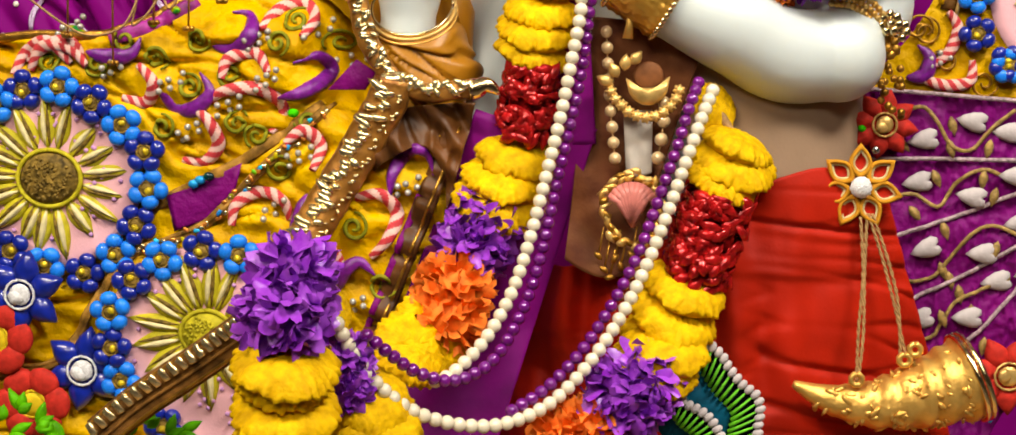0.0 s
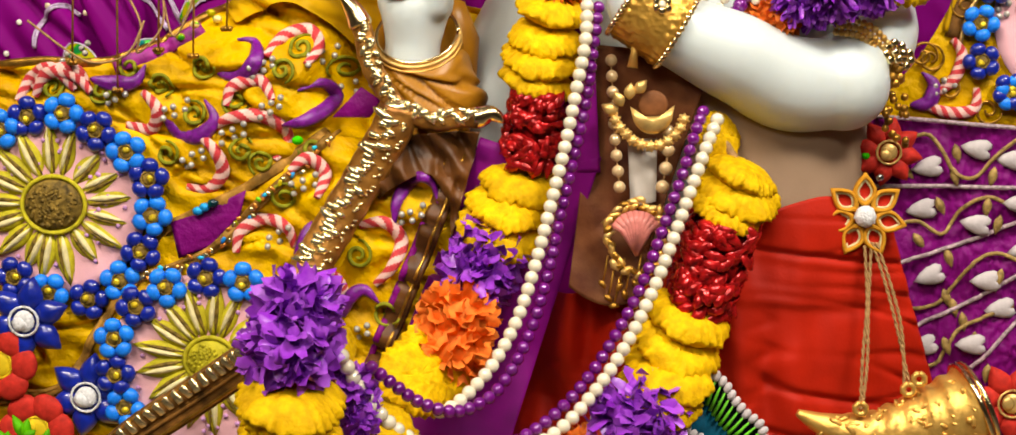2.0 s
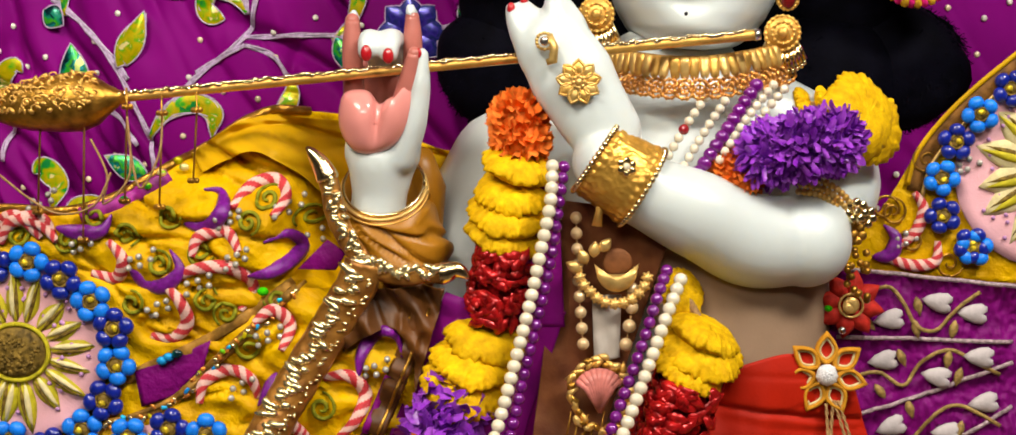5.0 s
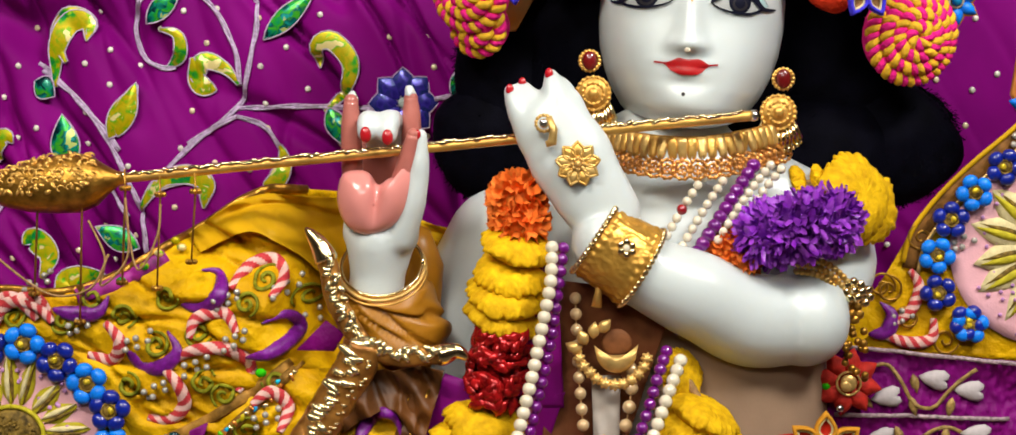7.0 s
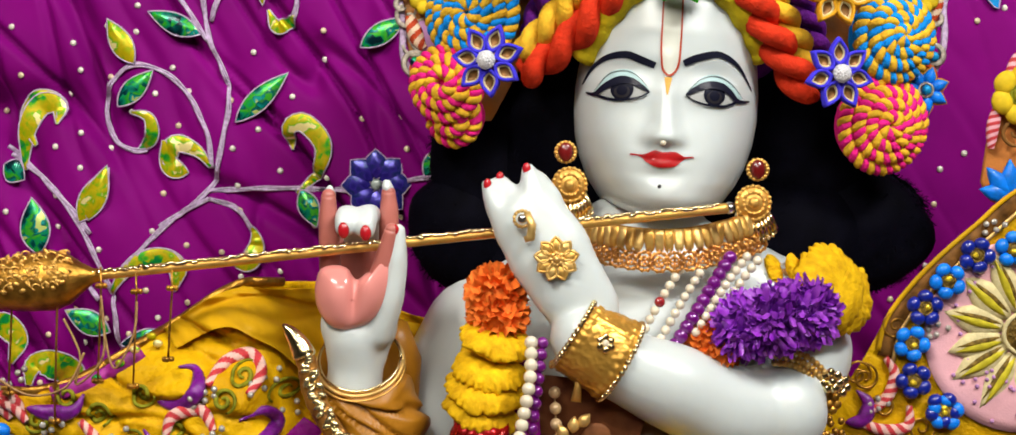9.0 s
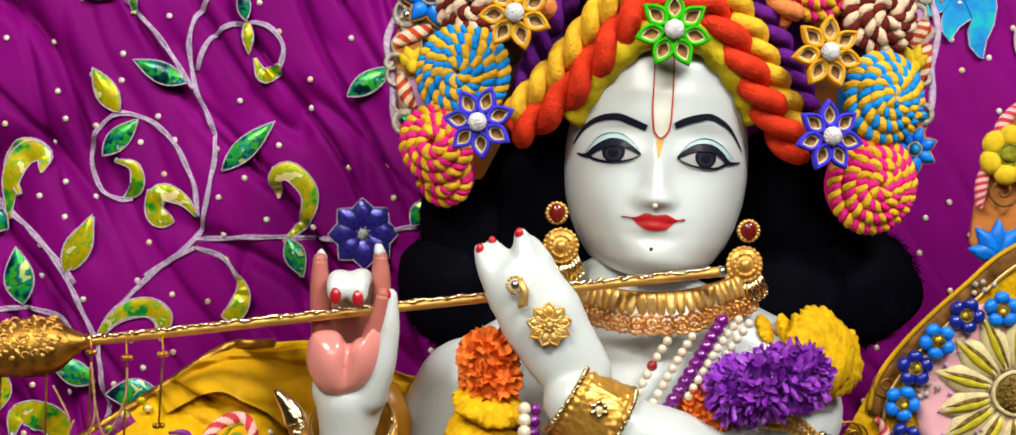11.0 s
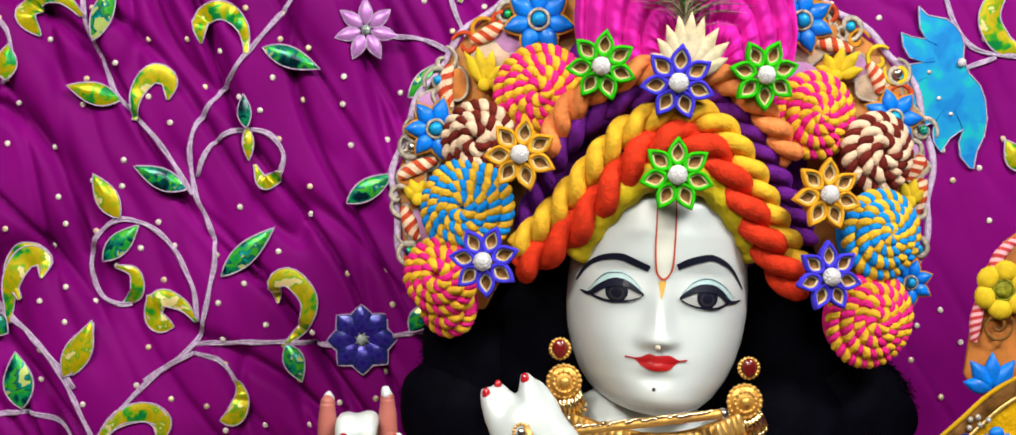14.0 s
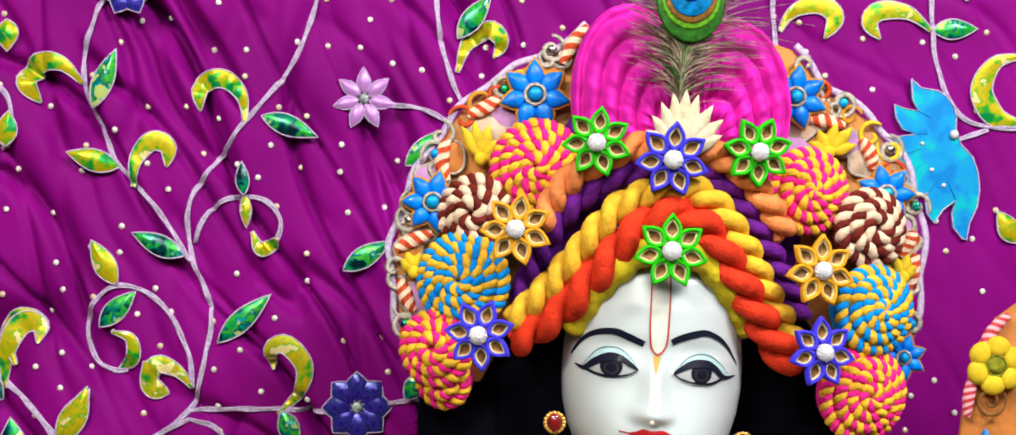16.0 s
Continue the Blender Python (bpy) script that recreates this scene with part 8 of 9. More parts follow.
for k in range(44):
    a = 2 * math.pi * k / 44 + rng.uniform(-0.08, 0.08)
    d = rng.uniform(0.96, 1.22)
    q = c + Vector((0.0170 * d * math.sin(a), 0.001, 0.0200 * d * math.cos(a) - 0.001))
    bm = bmesh.new()
    plate(bm, [(x * rng.uniform(0.7, 1.2), z * rng.uniform(0.7, 1.2)) for x, z in chip], 0.0016, Matrix.Translation(q) @ Matrix.Rotation(a + rng.uniform(-0.9, 0.9), 4, "Y") @ Matrix.Rotation(rng.uniform(-0.4, 0.4), 4, "X"), 0, 0.0012, 0.6)
    part("frame_leaf", bm, (GOLD, PALEGOLD, GOLDDARK)[k % 3], shell, "gold leaf")
for k in range(9):
    q = c + Vector((-0.020 + 0.0035 * k, 0.002, -0.022 - 0.007 * (k % 3) - 0.002 * (k % 2)))
    bm = bmesh.new()
    tube(bm, [q + Vector((0.002, 0, 0.010)), q, q + Vector((-0.002, 0, -0.008))], 0.0007, 5)
    plate(bm, [(x * 0.8, z * 0.8) for x, z in chip], 0.0014, Matrix.Translation(q + Vector((-0.002, -0.001, -0.008))) @ Matrix.Rotation(rng.uniform(-1.5, 1.5), 4, "Y"), 0, 0.001, 0.6)
    part("tassel", bm, GOLDDARK, shell)
belt = thing("waist_belt", (-0.0690, -0.0200, 1.4943), "dark gold embossed waist chain under the forearm", "belt")
bm = bmesh.new()
for j in range(5):
    for i in range(9):
        q = Vector((-0.0628, -0.0300, 1.4946)) + Vector((-0.024 + 0.006 * i, 0.002 * (j % 2), 0.014 - 0.008 * j))
        ornate(bm, q, 0.0028, 6, 0.0010)
part("links", bm, GOLDDARK, belt)
part("backing", loft([(-0.0930, 1.5162), (-0.0700, 1.5130), (-0.0523, 1.5091), (-0.0272, 1.4858)], [(-0.1150, 1.3620), (-0.1030, 1.3540), (-0.0900, 1.3500), (-0.0740, 1.3520)], lambda x, z: -0.036 - 0.25 * max(0.0, 1.40 - z) + 0.008 * noise.noise(Vector((x * 45 + 14 * z, z * 16, 4))), 60, 60), BELTSILK, belt, "dark brown gathered silk")
part("pleat", loft([(-0.0752, 1.4560), (-0.0660, 1.4560), (-0.0565, 1.4560)], [(-0.0745, 1.4150), (-0.0660, 1.4140), (-0.0580, 1.4160)], lambda x, z: -0.0445 + 14 * (x + 0.067) ** 2 + 0.002 * noise.noise(Vector((x * 160 + 20 * z, z * 25, 3))), 24, 24), PALECLOTH, belt, "pale pleated cloth")
choker = thing("choker", (-0.0053, 0.0000, 1.5980), "gold choker with rows of drops and pierced coins", "necklace")
A0 = [(-0.0622, 0.0300, 1.6098), (-0.0438, 0.0020, 1.6058), (-0.0256, -0.0120, 1.6028), (-0.0070, -0.0160, 1.6017), (0.0126, -0.0120, 1.6030), (0.0342, 0.0040, 1.6066), (0.0569, 0.0300, 1.6111)]
rng = random.Random(61)
shield = [(-0.0030, 0.0045), (0.0030, 0.0045), (0.0034, -0.0030), (0.0026, -0.0085), (0.0006, -0.0105), (0.0, -0.0072), (-0.0006, -0.0105), (-0.0026, -0.0085), (-0.0034, -0.0030)]
slabs = []
for mt in (GOLD, PALEGOLD):
    bm = bmesh.new()
    plate(bm, shield, 0.0022, None, 0, 0.0010, 0.72)
    slabs.append(link_mesh("drop", bm, mt))
N0 = even(spline(A0, 8), count=26)
for k, p in enumerate(N0):
    d = N0[min(k + 1, 25)] - N0[max(k - 1, 0)]
    part("drop", slabs[k % 2], None, choker, mw=Matrix.Translation(p + Vector((0, -0.003, 0))) @ Matrix.Rotation(math.atan2(d.y, d.x), 4, "Z") @ Matrix.Rotation(rng.uniform(-0.16, 0.16) + 0.5 * math.atan2(-d.z, d.x), 4, "Y") @ Matrix.Rotation(rng.uniform(-0.3, 0.1), 4, "X"))
COPPER = mat("copper_gold", (0.80, 0.38, 0.10), 0.3, 0.85, bump=0.4)
for k, p in enumerate(even(spline(A0, 8), count=17)):
    bm = bmesh.new()
    q = p + Vector((0, -0.005, -0.0162))
    ornate(bm, q, 0.0060, 11, 0.0015)
    ornate(bm, q, 0.0030, 5, 0.0013)
    for b in range(4):
        tube(bm, [q, q + Vector((0.005 * math.sin(b * 1.57 + 0.4 * k), 0, 0.005 * math.cos(b * 1.57 + 0.4 * k)))], 0.0008, 5)
    part("coin", bm, COPPER, choker)
bm = bmesh.new()
tube(bm, [p + Vector((0, 0.001, 0.004)) for p in even(spline(A0, 8), count=60)], 0.0017, 7)
part("band", bm, GOLDDARK, choker)


def earring(c, s):
    e = thing("earring", Vector(c) + Vector((0, 0, 0.03)), "gold bell earring with a red stone stud", "earring", "earrings")
    c = Vector(c)
    bm = bmesh.new()
    blob(bm, c + Vector((-0.004 * s, 0.0, 0.0225)), (0.0050, 0.003, 0.0068), 14, 8)
    part("stone", bm, DARKSTONE, e, "dark red stone")
    bm = bmesh.new()
    ornate(bm, c + Vector((-0.004 * s, 0.001, 0.0225)), 0.0066, 16, 0.0016)
    part("stud", bm, GOLD, e)
    bm = bmesh.new()
    blob(bm, c, (0.0118, 0.006, 0.0118), 22, 12)
    ornate(bm, c, 0.0112, 20, 0.0016, -0.002)
    ornate(bm, c, 0.0072, 14, 0.0014, -0.005)
    blob(bm, c + Vector((0, -0.006, 0)), (0.004, 0.003, 0.004), 10, 6)
    part("disc", bm, GOLD, e)
    for k in range(11):
        a = -1.1 + 2.2 * k / 10
        bm = bmesh.new()
        p = c + Vector((0.011 * math.sin(a), 0, -0.011 * math.cos(a)))
        tube(bm, [p, p + Vector((0.005 * math.sin(a), 0, -0.013))], [0.0014, 0.0027], 7)
        blob(bm, p + Vector((0.0055 * math.sin(a), 0, -0.0148)), (0.0017, 0.0017, 0.0017), 7, 5)
        part("fringe_bead", bm, GOLDBRIGHT, e)


earring((-0.0698, 0.0300, 1.6378), 0.5)
earring((0.0537, 0.0200, 1.6222), -1)


def cuff(label, pts, radii, material, knobs=True, flat=1.0, squash=1.0):
    """A broad bracelet round a limb."""
    g = thing("bracelet", pts[0], label, "bracelet", "bracelets")
    P = even(spline(pts, 6), count=40)
    bm = bmesh.new()
    fr = axes_along(P)
    rings = []
    for i, (p, t, s, nn) in enumerate(fr):
        u = i / 39
        rr = radii[0] + (radii[1] - radii[0]) * u
        rim = max(0.0, 1 - abs(u - 0.13) / 0.10) + max(0.0, 1 - abs(u - 0.87) / 0.10)
        rings.append([bm.verts.new(p + (s * math.cos(a) + nn * math.sin(a) * squash) * (rr + 0.0016 * rim * abs(math.sin(14 * a)) + 0.0022 * (1 - min(1, rim * 3)) * max(0.0, 0.30 - abs(noise.noise(Vector((a * 5.5, u * 4.5, 3)))) * 1.6) + 0.0004 * noise.noise(Vector((a * 25, u * 18, 0))))) for a in [2 * math.pi * k / 144 for k in range(144)]])
    for a, b in zip(rings, rings[1:]):
        for k in range(144):
            bm.faces.new((a[k], a[(k + 1) % 144], b[(k + 1) % 144], b[k]))
    part("band", bm, material, g)
    if knobs:
        for idx in (0, 39):
            p, t, s, nn = fr[idx]
            rr = radii[0 if idx == 0 else 1] + 0.0006
            for k in range(44):
                a = 2 * math.pi * k / 44
                if math.sin(a) < -0.4:
                    continue
                part("knob", KNOB, None, g, mw=Matrix.Translation(p + (s * math.cos(a) + nn * math.sin(a) * squash) * rr))
        p, t, s, nn = fr[20]
        rr = 0.5 * (radii[0] + radii[1])
        for k in range(7):
            a = math.pi / 2 + 0.25
            n = s * math.cos(a) + nn * math.sin(a) * squash
            w = t.cross(n)
            q = p + n * (rr + 0.0008) + (t * math.cos(k * 1.047) + w * math.sin(k * 1.047)) * (0.0042 if k < 6 else 0)
            bm = bmesh.new()
            blob(bm, q, (0.0024, 0.0016, 0.0024), 9, 6)
            part("flower_bead", bm, GOLDBRIGHT if k < 6 else PEARL, g)
    return g


KNOB = bead_mesh(0.0021, GOLDBRIGHT, 8)
cuff("wide embossed gold bracelet with beaded rims on the wrist", [(-0.0717, -0.0460, 1.5439), (-0.0572, -0.0460, 1.5338), (-0.0427, -0.0450, 1.5245)], (0.0246, 0.0270), FOILGOLD, True, 1, 0.95)
lip_b = thing("bangle", (-0.2110, -0.0180, 1.5245), "thin double gold bangle round the sleeve's mouth", "bracelet", "bracelets")
for c, r, tilt, wd, mt in (((-0.2110, -0.0180, 1.5274), 0.0268, 0.80, 0.0011, GOLDBRIGHT), ((-0.2109, -0.0180, 1.5252), 0.0280, 0.79, 0.0013, PALEGOLD), ((-0.2108, -0.0178, 1.5222), 0.0290, 0.76, 0.0008, GOLD)):
    bm = bmesh.new()
    tube(bm, [mouth(c, r, tilt, 2 * math.pi * k / 48) for k in range(49)], wd, 8)
    part("ring", bm, mt, lip_b)
armlet = thing("armlet", (0.0953, -0.0100, 1.5077), "gold beaded armlet with flower tassels above the elbow", "armlet")
ARC = even(spline([(0.0580, -0.0300, 1.5252), (0.0734, -0.0300, 1.5223), (0.0854, -0.0260, 1.5137), (0.0934, -0.0180, 1.5009), (0.0956, -0.0100, 1.4872)], 8), count=17)
ARMBEAD = (bead_mesh(0.0024, GOLD, 8), bead_mesh(0.0024, PALEGOLD, 8))
for k, c in enumerate(ARC):
    d = (c - Vector((0.0568, -0.0200, 1.4885))).normalized()
    for j in range(3):
        part("bead", ARMBEAD[k % 3 == 0], None, armlet, mw=Matrix.Translation(c + d * (0.0044 * j - 0.006) + Vector((0, 0.0012 * j, 0))))
for k, q in enumerate(((0.0951, -0.0220, 1.5060), (0.0949, -0.0140, 1.4907), (0.1019, -0.0120, 1.5014))):
    bm = bmesh.new()
    for i in range(7):
        a = 2 * math.pi * i / 7
        blob(bm, Vector(q) + Vector((0.0055 * math.sin(a), 0, 0.0055 * math.cos(a))), (0.0030, 0.0016, 0.0030), 8, 5)
    blob(bm, Vector(q) + Vector((0, -0.002, 0)), (0.0028, 0.002, 0.0028), 8, 5)
    part("tassel_flower", bm, GOLDBRIGHT if k != 1 else GOLDDARK, armlet)
bm = bmesh.new()
for k in range(26):
    blob(bm, Vector((0.0938, -0.0060, 1.4752)) + Vector((random.Random(k).uniform(-0.006, 0.012), random.Random(k + 5).uniform(-0.004, 0.004), random.Random(k + 9).uniform(-0.03, 0.014))), (0.0026, 0.0022, 0.0026), 7, 5)
part("tassel_chain", bm, GOLDDARK, armlet, kind="stuff")

hand_flower = thing("hand_ornament", (-0.0814, -0.0600, 1.5921), "gold filigree flower ornament on the back of the hand", "ornament")
c = Vector((-0.0814, -0.0605, 1.5913))
for k in range(9):
    bm = bmesh.new()
    o = [(x, z * 0.75 + 0.004) for x, z in leaf_outline(0.013, 0.0075, 8)]
    m = facing(c.x, c.y, c.z, 40 * k)
    tube(bm, [m @ Vector((x, -0.001, z)) for x, z in o + o[:1]], 0.0010, 6)
    plate(bm, o, 0.001, m, 0, 0.001, 0.8)
    part("petal", bm, PALEGOLD if k % 2 else GOLD, hand_flower)
bm = bmesh.new()
ornate(bm, c + Vector((0, -0.002, 0)), 0.0035, 8, 0.0014)
blob(bm, c + Vector((0, -0.003, 0)), (0.0024, 0.002, 0.0024), 8, 6)
part("boss", bm, PALEGOLD, hand_flower)
ring = thing("finger_ring", (-0.1021, -0.0600, 1.6161), "coiled gold finger ring with a pale stone", "ring")
c = Vector((-0.1021, -0.0605, 1.6169))
bm = bmesh.new()
ornate(bm, c, 0.0050, 14, 0.0013)
tube(bm, [c + Vector((0.003, 0, 0.004)), c + Vector((0.006, -0.001, -0.004)), c + Vector((0.005, -0.001, -0.012)), c + Vector((0.001, -0.001, -0.013))], [0.002, 0.0026, 0.003, 0.002], 8)
part("setting", bm, PALEGOLD, ring)
bm = bmesh.new()
blob(bm, c + Vector((0, -0.002, 0)), (0.003, 0.002, 0.003), 10, 6)
part("stone", bm, SILVER, ring)

# ---- flute ----
flute = thing("flute", (-0.1820, -0.0500, 1.6029), "slender gold-wrapped flute with a bulb end before the chest", "flute")
F0, F1 = Vector((-0.379, -0.047, 1.5872)), Vector((0.0308, -0.022, 1.6197))
bm = bmesh.new()
P = even([F0, F1], count=150)
tube(bm, P, 0.0033, 12)
part("tube", bm, GOLD, flute)
bm = bmesh.new()
ax = (F1 - F0).normalized()
up = Vector((0, -1, 0)).cross(ax).normalized()
rng = random.Random(9)
for k in range(120):
    p = F0.lerp(F1, 0.01 + 0.97 * k / 119)
    blob(bm, p + up * (0.0022 + rng.uniform(-0.0006, 0.001)) + Vector((0, -0.0028, 0)), (rng.uniform(0.0022, 0.004), 0.0012, rng.uniform(0.001, 0.0018)), 7, 5, 0, Matrix.Rotation(rng.uniform(-0.5, 0.2), 3, "Y"))
part("wrapping", bm, GOLDBRIGHT, flute, kind="stuff")
bm = bmesh.new()
B0 = F0 - ax * 0.0225
pro = [(-0.060, 0.005), (-0.045, 0.012), (-0.032, 0.016), (-0.015, 0.0185), (0.0, 0.0195), (0.010, 0.0165), (0.018, 0.010), (0.026, 0.0048), (0.03, 0.004)]
tube(bm, [B0 + ax * a for a, r in pro], [r for a, r in pro], 24)
part("bulb", bm, GOLDDARK, flute, "embossed gold bulb")
bm = bmesh.new()
for k in range(150):
    u, a = rng.uniform(-0.052, 0.014), rng.uniform(-0.25, 1.5)
    r = np.interp(u, [q[0] for q in pro], [q[1] for q in pro])
    c = B0 + ax * u + up * r * math.sin(a) * 0.98 + Vector((0, -1, 0)) * r * math.cos(a) * 0.98
    if k % 3:
        blob(bm, c, (rng.uniform(0.0016, 0.0036), 0.0011, rng.uniform(0.0009, 0.0017)), 7, 4, 0, Matrix.Rotation(rng.uniform(-1.4, 1.4), 3, "Y"))
    else:
        w = rng.uniform(0.0018, 0.0030)
        tube(bm, [c + ax * (w * math.cos(0.62 * j)) + up * (w * 0.8 * math.sin(0.62 * j)) + Vector((0, -0.0004, 0)) for j in range(8)], 0.0006, 5)
part("embossing", bm, GOLD, flute, kind="stuff")
bm = bmesh.new()
tube(bm, [F1, F1 + ax * 0.004], [0.0040, 0.0034], 12)
part("tip", bm, SILVER, flute, "pale metal tip")
for k, (q, L) in enumerate((((-0.4255, -0.0550, 1.5701), 0.055), ((-0.3967, -0.0550, 1.5716), 0.075), ((-0.3685, -0.0550, 1.5814), 0.060), ((-0.3476, -0.0500, 1.5769), 0.06), ((-0.3249, -0.0500, 1.5785), 0.045))):
    q = Vector(q)
    bm = bmesh.new()
    tube(bm, [q + Vector((0.0, 0, 0.012)), q, q + Vector((-0.002, 0, -L * 0.5)), q + Vector((-0.004, 0, -L))], 0.0007, 5)
    for h in (0.0, -L):
        for j in range(4):
            blob(bm, q + Vector((-0.004 * (h < 0) + 0.0022 * math.cos(j * 1.57), 0.0022 * math.sin(j * 1.57), h)), (0.0019, 0.0019, 0.0019), 7, 5)
    part("chain", bm, GOLDDARK, flute, "fine gold chain with bells")
for k, pts in enumerate((((-0.3930, -0.0550, 1.5612), (-0.3816, -0.0600, 1.5386), (-0.3845, -0.0600, 1.5200), (-0.3670, -0.0600, 1.5383), (-0.3688, -0.0550, 1.5752)), ((-0.3691, -0.0550, 1.5670), (-0.3610, -0.0600, 1.5300), (-0.3477, -0.0600, 1.5504), (-0.3463, -0.0550, 1.5707)), ((-0.4551, -0.0600, 1.5426), (-0.4289, -0.0650, 1.5231), (-0.4105, -0.0650, 1.5144), (-0.3891, -0.0650, 1.5197), (-0.3790, -0.0600, 1.5399)))):
    bm = bmesh.new()
    tube(bm, spline(pts, 8), 0.0008, 5)
    part("swag", bm, CORD, flute, "looped tan cord")

# ---- gold crook with three tips ----
crook = thing("crook", (-0.2223, -0.0500, 1.4763), "brown staff crusted with gold plates and three pointed gold tips", "staff")
J = Vector((-0.2213, -0.0560, 1.4775))
arms = (((-0.2188, -0.0560, 1.4790), (-0.2293, -0.0540, 1.4942), (-0.2380, -0.0500, 1.5109), (-0.2408, -0.0480, 1.5275), (-0.2466, -0.0470, 1.5421), (-0.2559, -0.0460, 1.5535)),
        ((-0.2188, -0.0580, 1.4800), (-0.2059, -0.0580, 1.4739), (-0.1936, -0.0580, 1.4707), (-0.1813, -0.0580, 1.4724), (-0.1689, -0.0580, 1.4728), (-0.1599, -0.0580, 1.4749), (-0.1519, -0.0580, 1.4694)),
        ((-0.2188, -0.0580, 1.4800), (-0.2240, -0.0590, 1.4657), (-0.2325, -0.0600, 1.4530), (-0.2425, -0.0610, 1.4360), (-0.2535, -0.0640, 1.4193), (-0.2630, -0.0680, 1.4040), (-0.2720, -0.0740, 1.3885), (-0.2800, -0.0800, 1.3735), (-0.2860, -0.0830, 1.3620)))
for k, pts in enumerate(arms):
    P = even(spline(pts, 8), count=44)
    rr = [(0.0066, 0.0062, 0.0130)[k] * (1 if k == 2 else math.sqrt(max(0.02, 1 - max(0.0, i / 43 - 0.72) / 0.28))) for i in range(44)]
    bm = bmesh.new()
    tube(bm, P, [r * (1 + 0.10 * noise.noise(Vector((i * 0.35, k * 3.0, 1)))) for i, r in enumerate(rr)], 14, 0.6)
    part("shaft", bm, AMBERFOIL, crook, "amber-brown foil shaft")
    rng = random.Random(20 + k)
    bits = bmesh.new()
    for i, (p, t, s, nn) in enumerate(axes_along(P)):
        side = s if s.x > 0 else -s
        if k == 2:
            if i < 2:
                continue
            w = rng.uniform(0.0034, 0.0078)
            lean = rng.uniform(-0.4, 0.25) + 0.25 * i / 43
            ax_x = (side * math.cos(lean) + t * (-math.sin(lean) if t.z < 0 else math.sin(lean))).normalized()
            q = p + side * rng.uniform(-0.0070, 0.0030) + nn * rr[i] * 0.50
            o = [(w * x * (1 + rng.uniform(-0.15, 0.15)), 0.0026 * z * (1 + rng.uniform(-0.35, 0.3))) for x, z in ((-1, 0.1), (-0.7, -0.8), (-0.1, -1), (0.55, -0.75), (1, -0.1), (0.8, 0.7), (0.1, 0.85), (-0.65, 0.9))]
            zz = nn.cross(ax_x).normalized()
            M = Matrix((ax_x, -nn, zz)).transposed().to_4x4()
            bm = bmesh.new()
            plate(bm, o, 0.0026, Matrix.Translation(q) @ M @ Matrix.Rotation(rng.uniform(-0.40, 0.30), 4, "X") @ Matrix.Rotation(rng.uniform(-0.2, 0.2), 4, "Z"), 0, 0.0010, 0.72)
            part("gold_plate", bm, PLATEGOLD, crook, "bright gold plate")
            for b in range(1):
                blob(bits, p + side * rng.uniform(0.006, 0.0105) + t * rng.uniform(-0.003, 0.003) + nn * rr[i] * 0.5, (rng.uniform(0.0012, 0.0024), 0.0012, rng.uniform(0.0008, 0.0014)), 7, 5)
        elif i < 31:
            for j in range(1):
                q = p + (s if s.z + 0.3 * s.x > 0 else -s) * rr[i] * rng.uniform(-0.2, 0.95) + nn * rr[i] * 0.5
                o = [(0.0040 * x * rng.uniform(0.7, 1.2), 0.0022 * z * rng.uniform(0.7, 1.3)) for x, z in ((-1, 0), (-0.4, -0.9), (0.5, -0.8), (1, 0.1), (0.4, 0.9), (-0.5, 0.8))]
                plate(bits, o, 0.0018, Matrix.Translation(q) @ Matrix.Rotation(rng.uniform(-1.4, 1.4), 4, "Y") @ Matrix.Rotation(rng.uniform(-0.5, 0.5), 4, "X"), 0, 0.0006, 0.7)
    part("gold_plating", bits, PLATEGOLD, crook, "bright gold chips", kind="stuff")
    if k < 2:
        bm = bmesh.new()
        tube(bm, P[30:], [rr[i] * (1.18 - 0.14 * (i == 30)) for i in range(30, 44)], 16, 0.8)
        part("tip", bm, GOLDBRIGHT, crook, "polished pale gold tip")
bm = bmesh.new()
blob(bm, J + Vector((0.001, -0.004, 0.001)), (0.0085, 0.005, 0.0075), 14, 9, 0, None, 0.35, 220)
part("knuckle", bm, PLATEGOLD, crook)


def wrap_y(x, z):
    return -0.060 + 0.022 * noise.noise(Vector((x * 60 + z * 40, z * 30, 9))) + 0.012 * abs(noise.noise(Vector((x * 70, z * 30, 2))))


part("wrapping", loft([(-0.2329, 1.4599), (-0.2113, 1.4628), (-0.1906, 1.4641), (-0.1668, 1.4645)], [(-0.2453, 1.4111), (-0.2239, 1.4300), (-0.1980, 1.4362), (-0.1876, 1.3979)], wrap_y, 60, 40), WRAPSILK, crook, "dark brown silk wrapped under the joint")
staff = thing("trim_band", (-0.3531, -0.1000, 1.3016), "brown cloth band edged with small gold plates", "band")
P = even(spline([(-0.4072, -0.1050, 1.2685), (-0.3811, -0.1050, 1.2888), (-0.3454, -0.1100, 1.3110), (-0.3172, -0.1200, 1.3294), (-0.2933, -0.1400, 1.3453)], 8), count=40)
bm = bmesh.new()
tube(bm, [p + Vector((0.003, 0, -0.007)) for p in P], 0.0075, 12, 0.3)
tube(bm, [p + Vector((-0.002, -0.001, 0.002)) for p in P], 0.0060, 12, 0.45)
part("cloth", bm, BROWNTRIM, staff)
bm = bmesh.new()
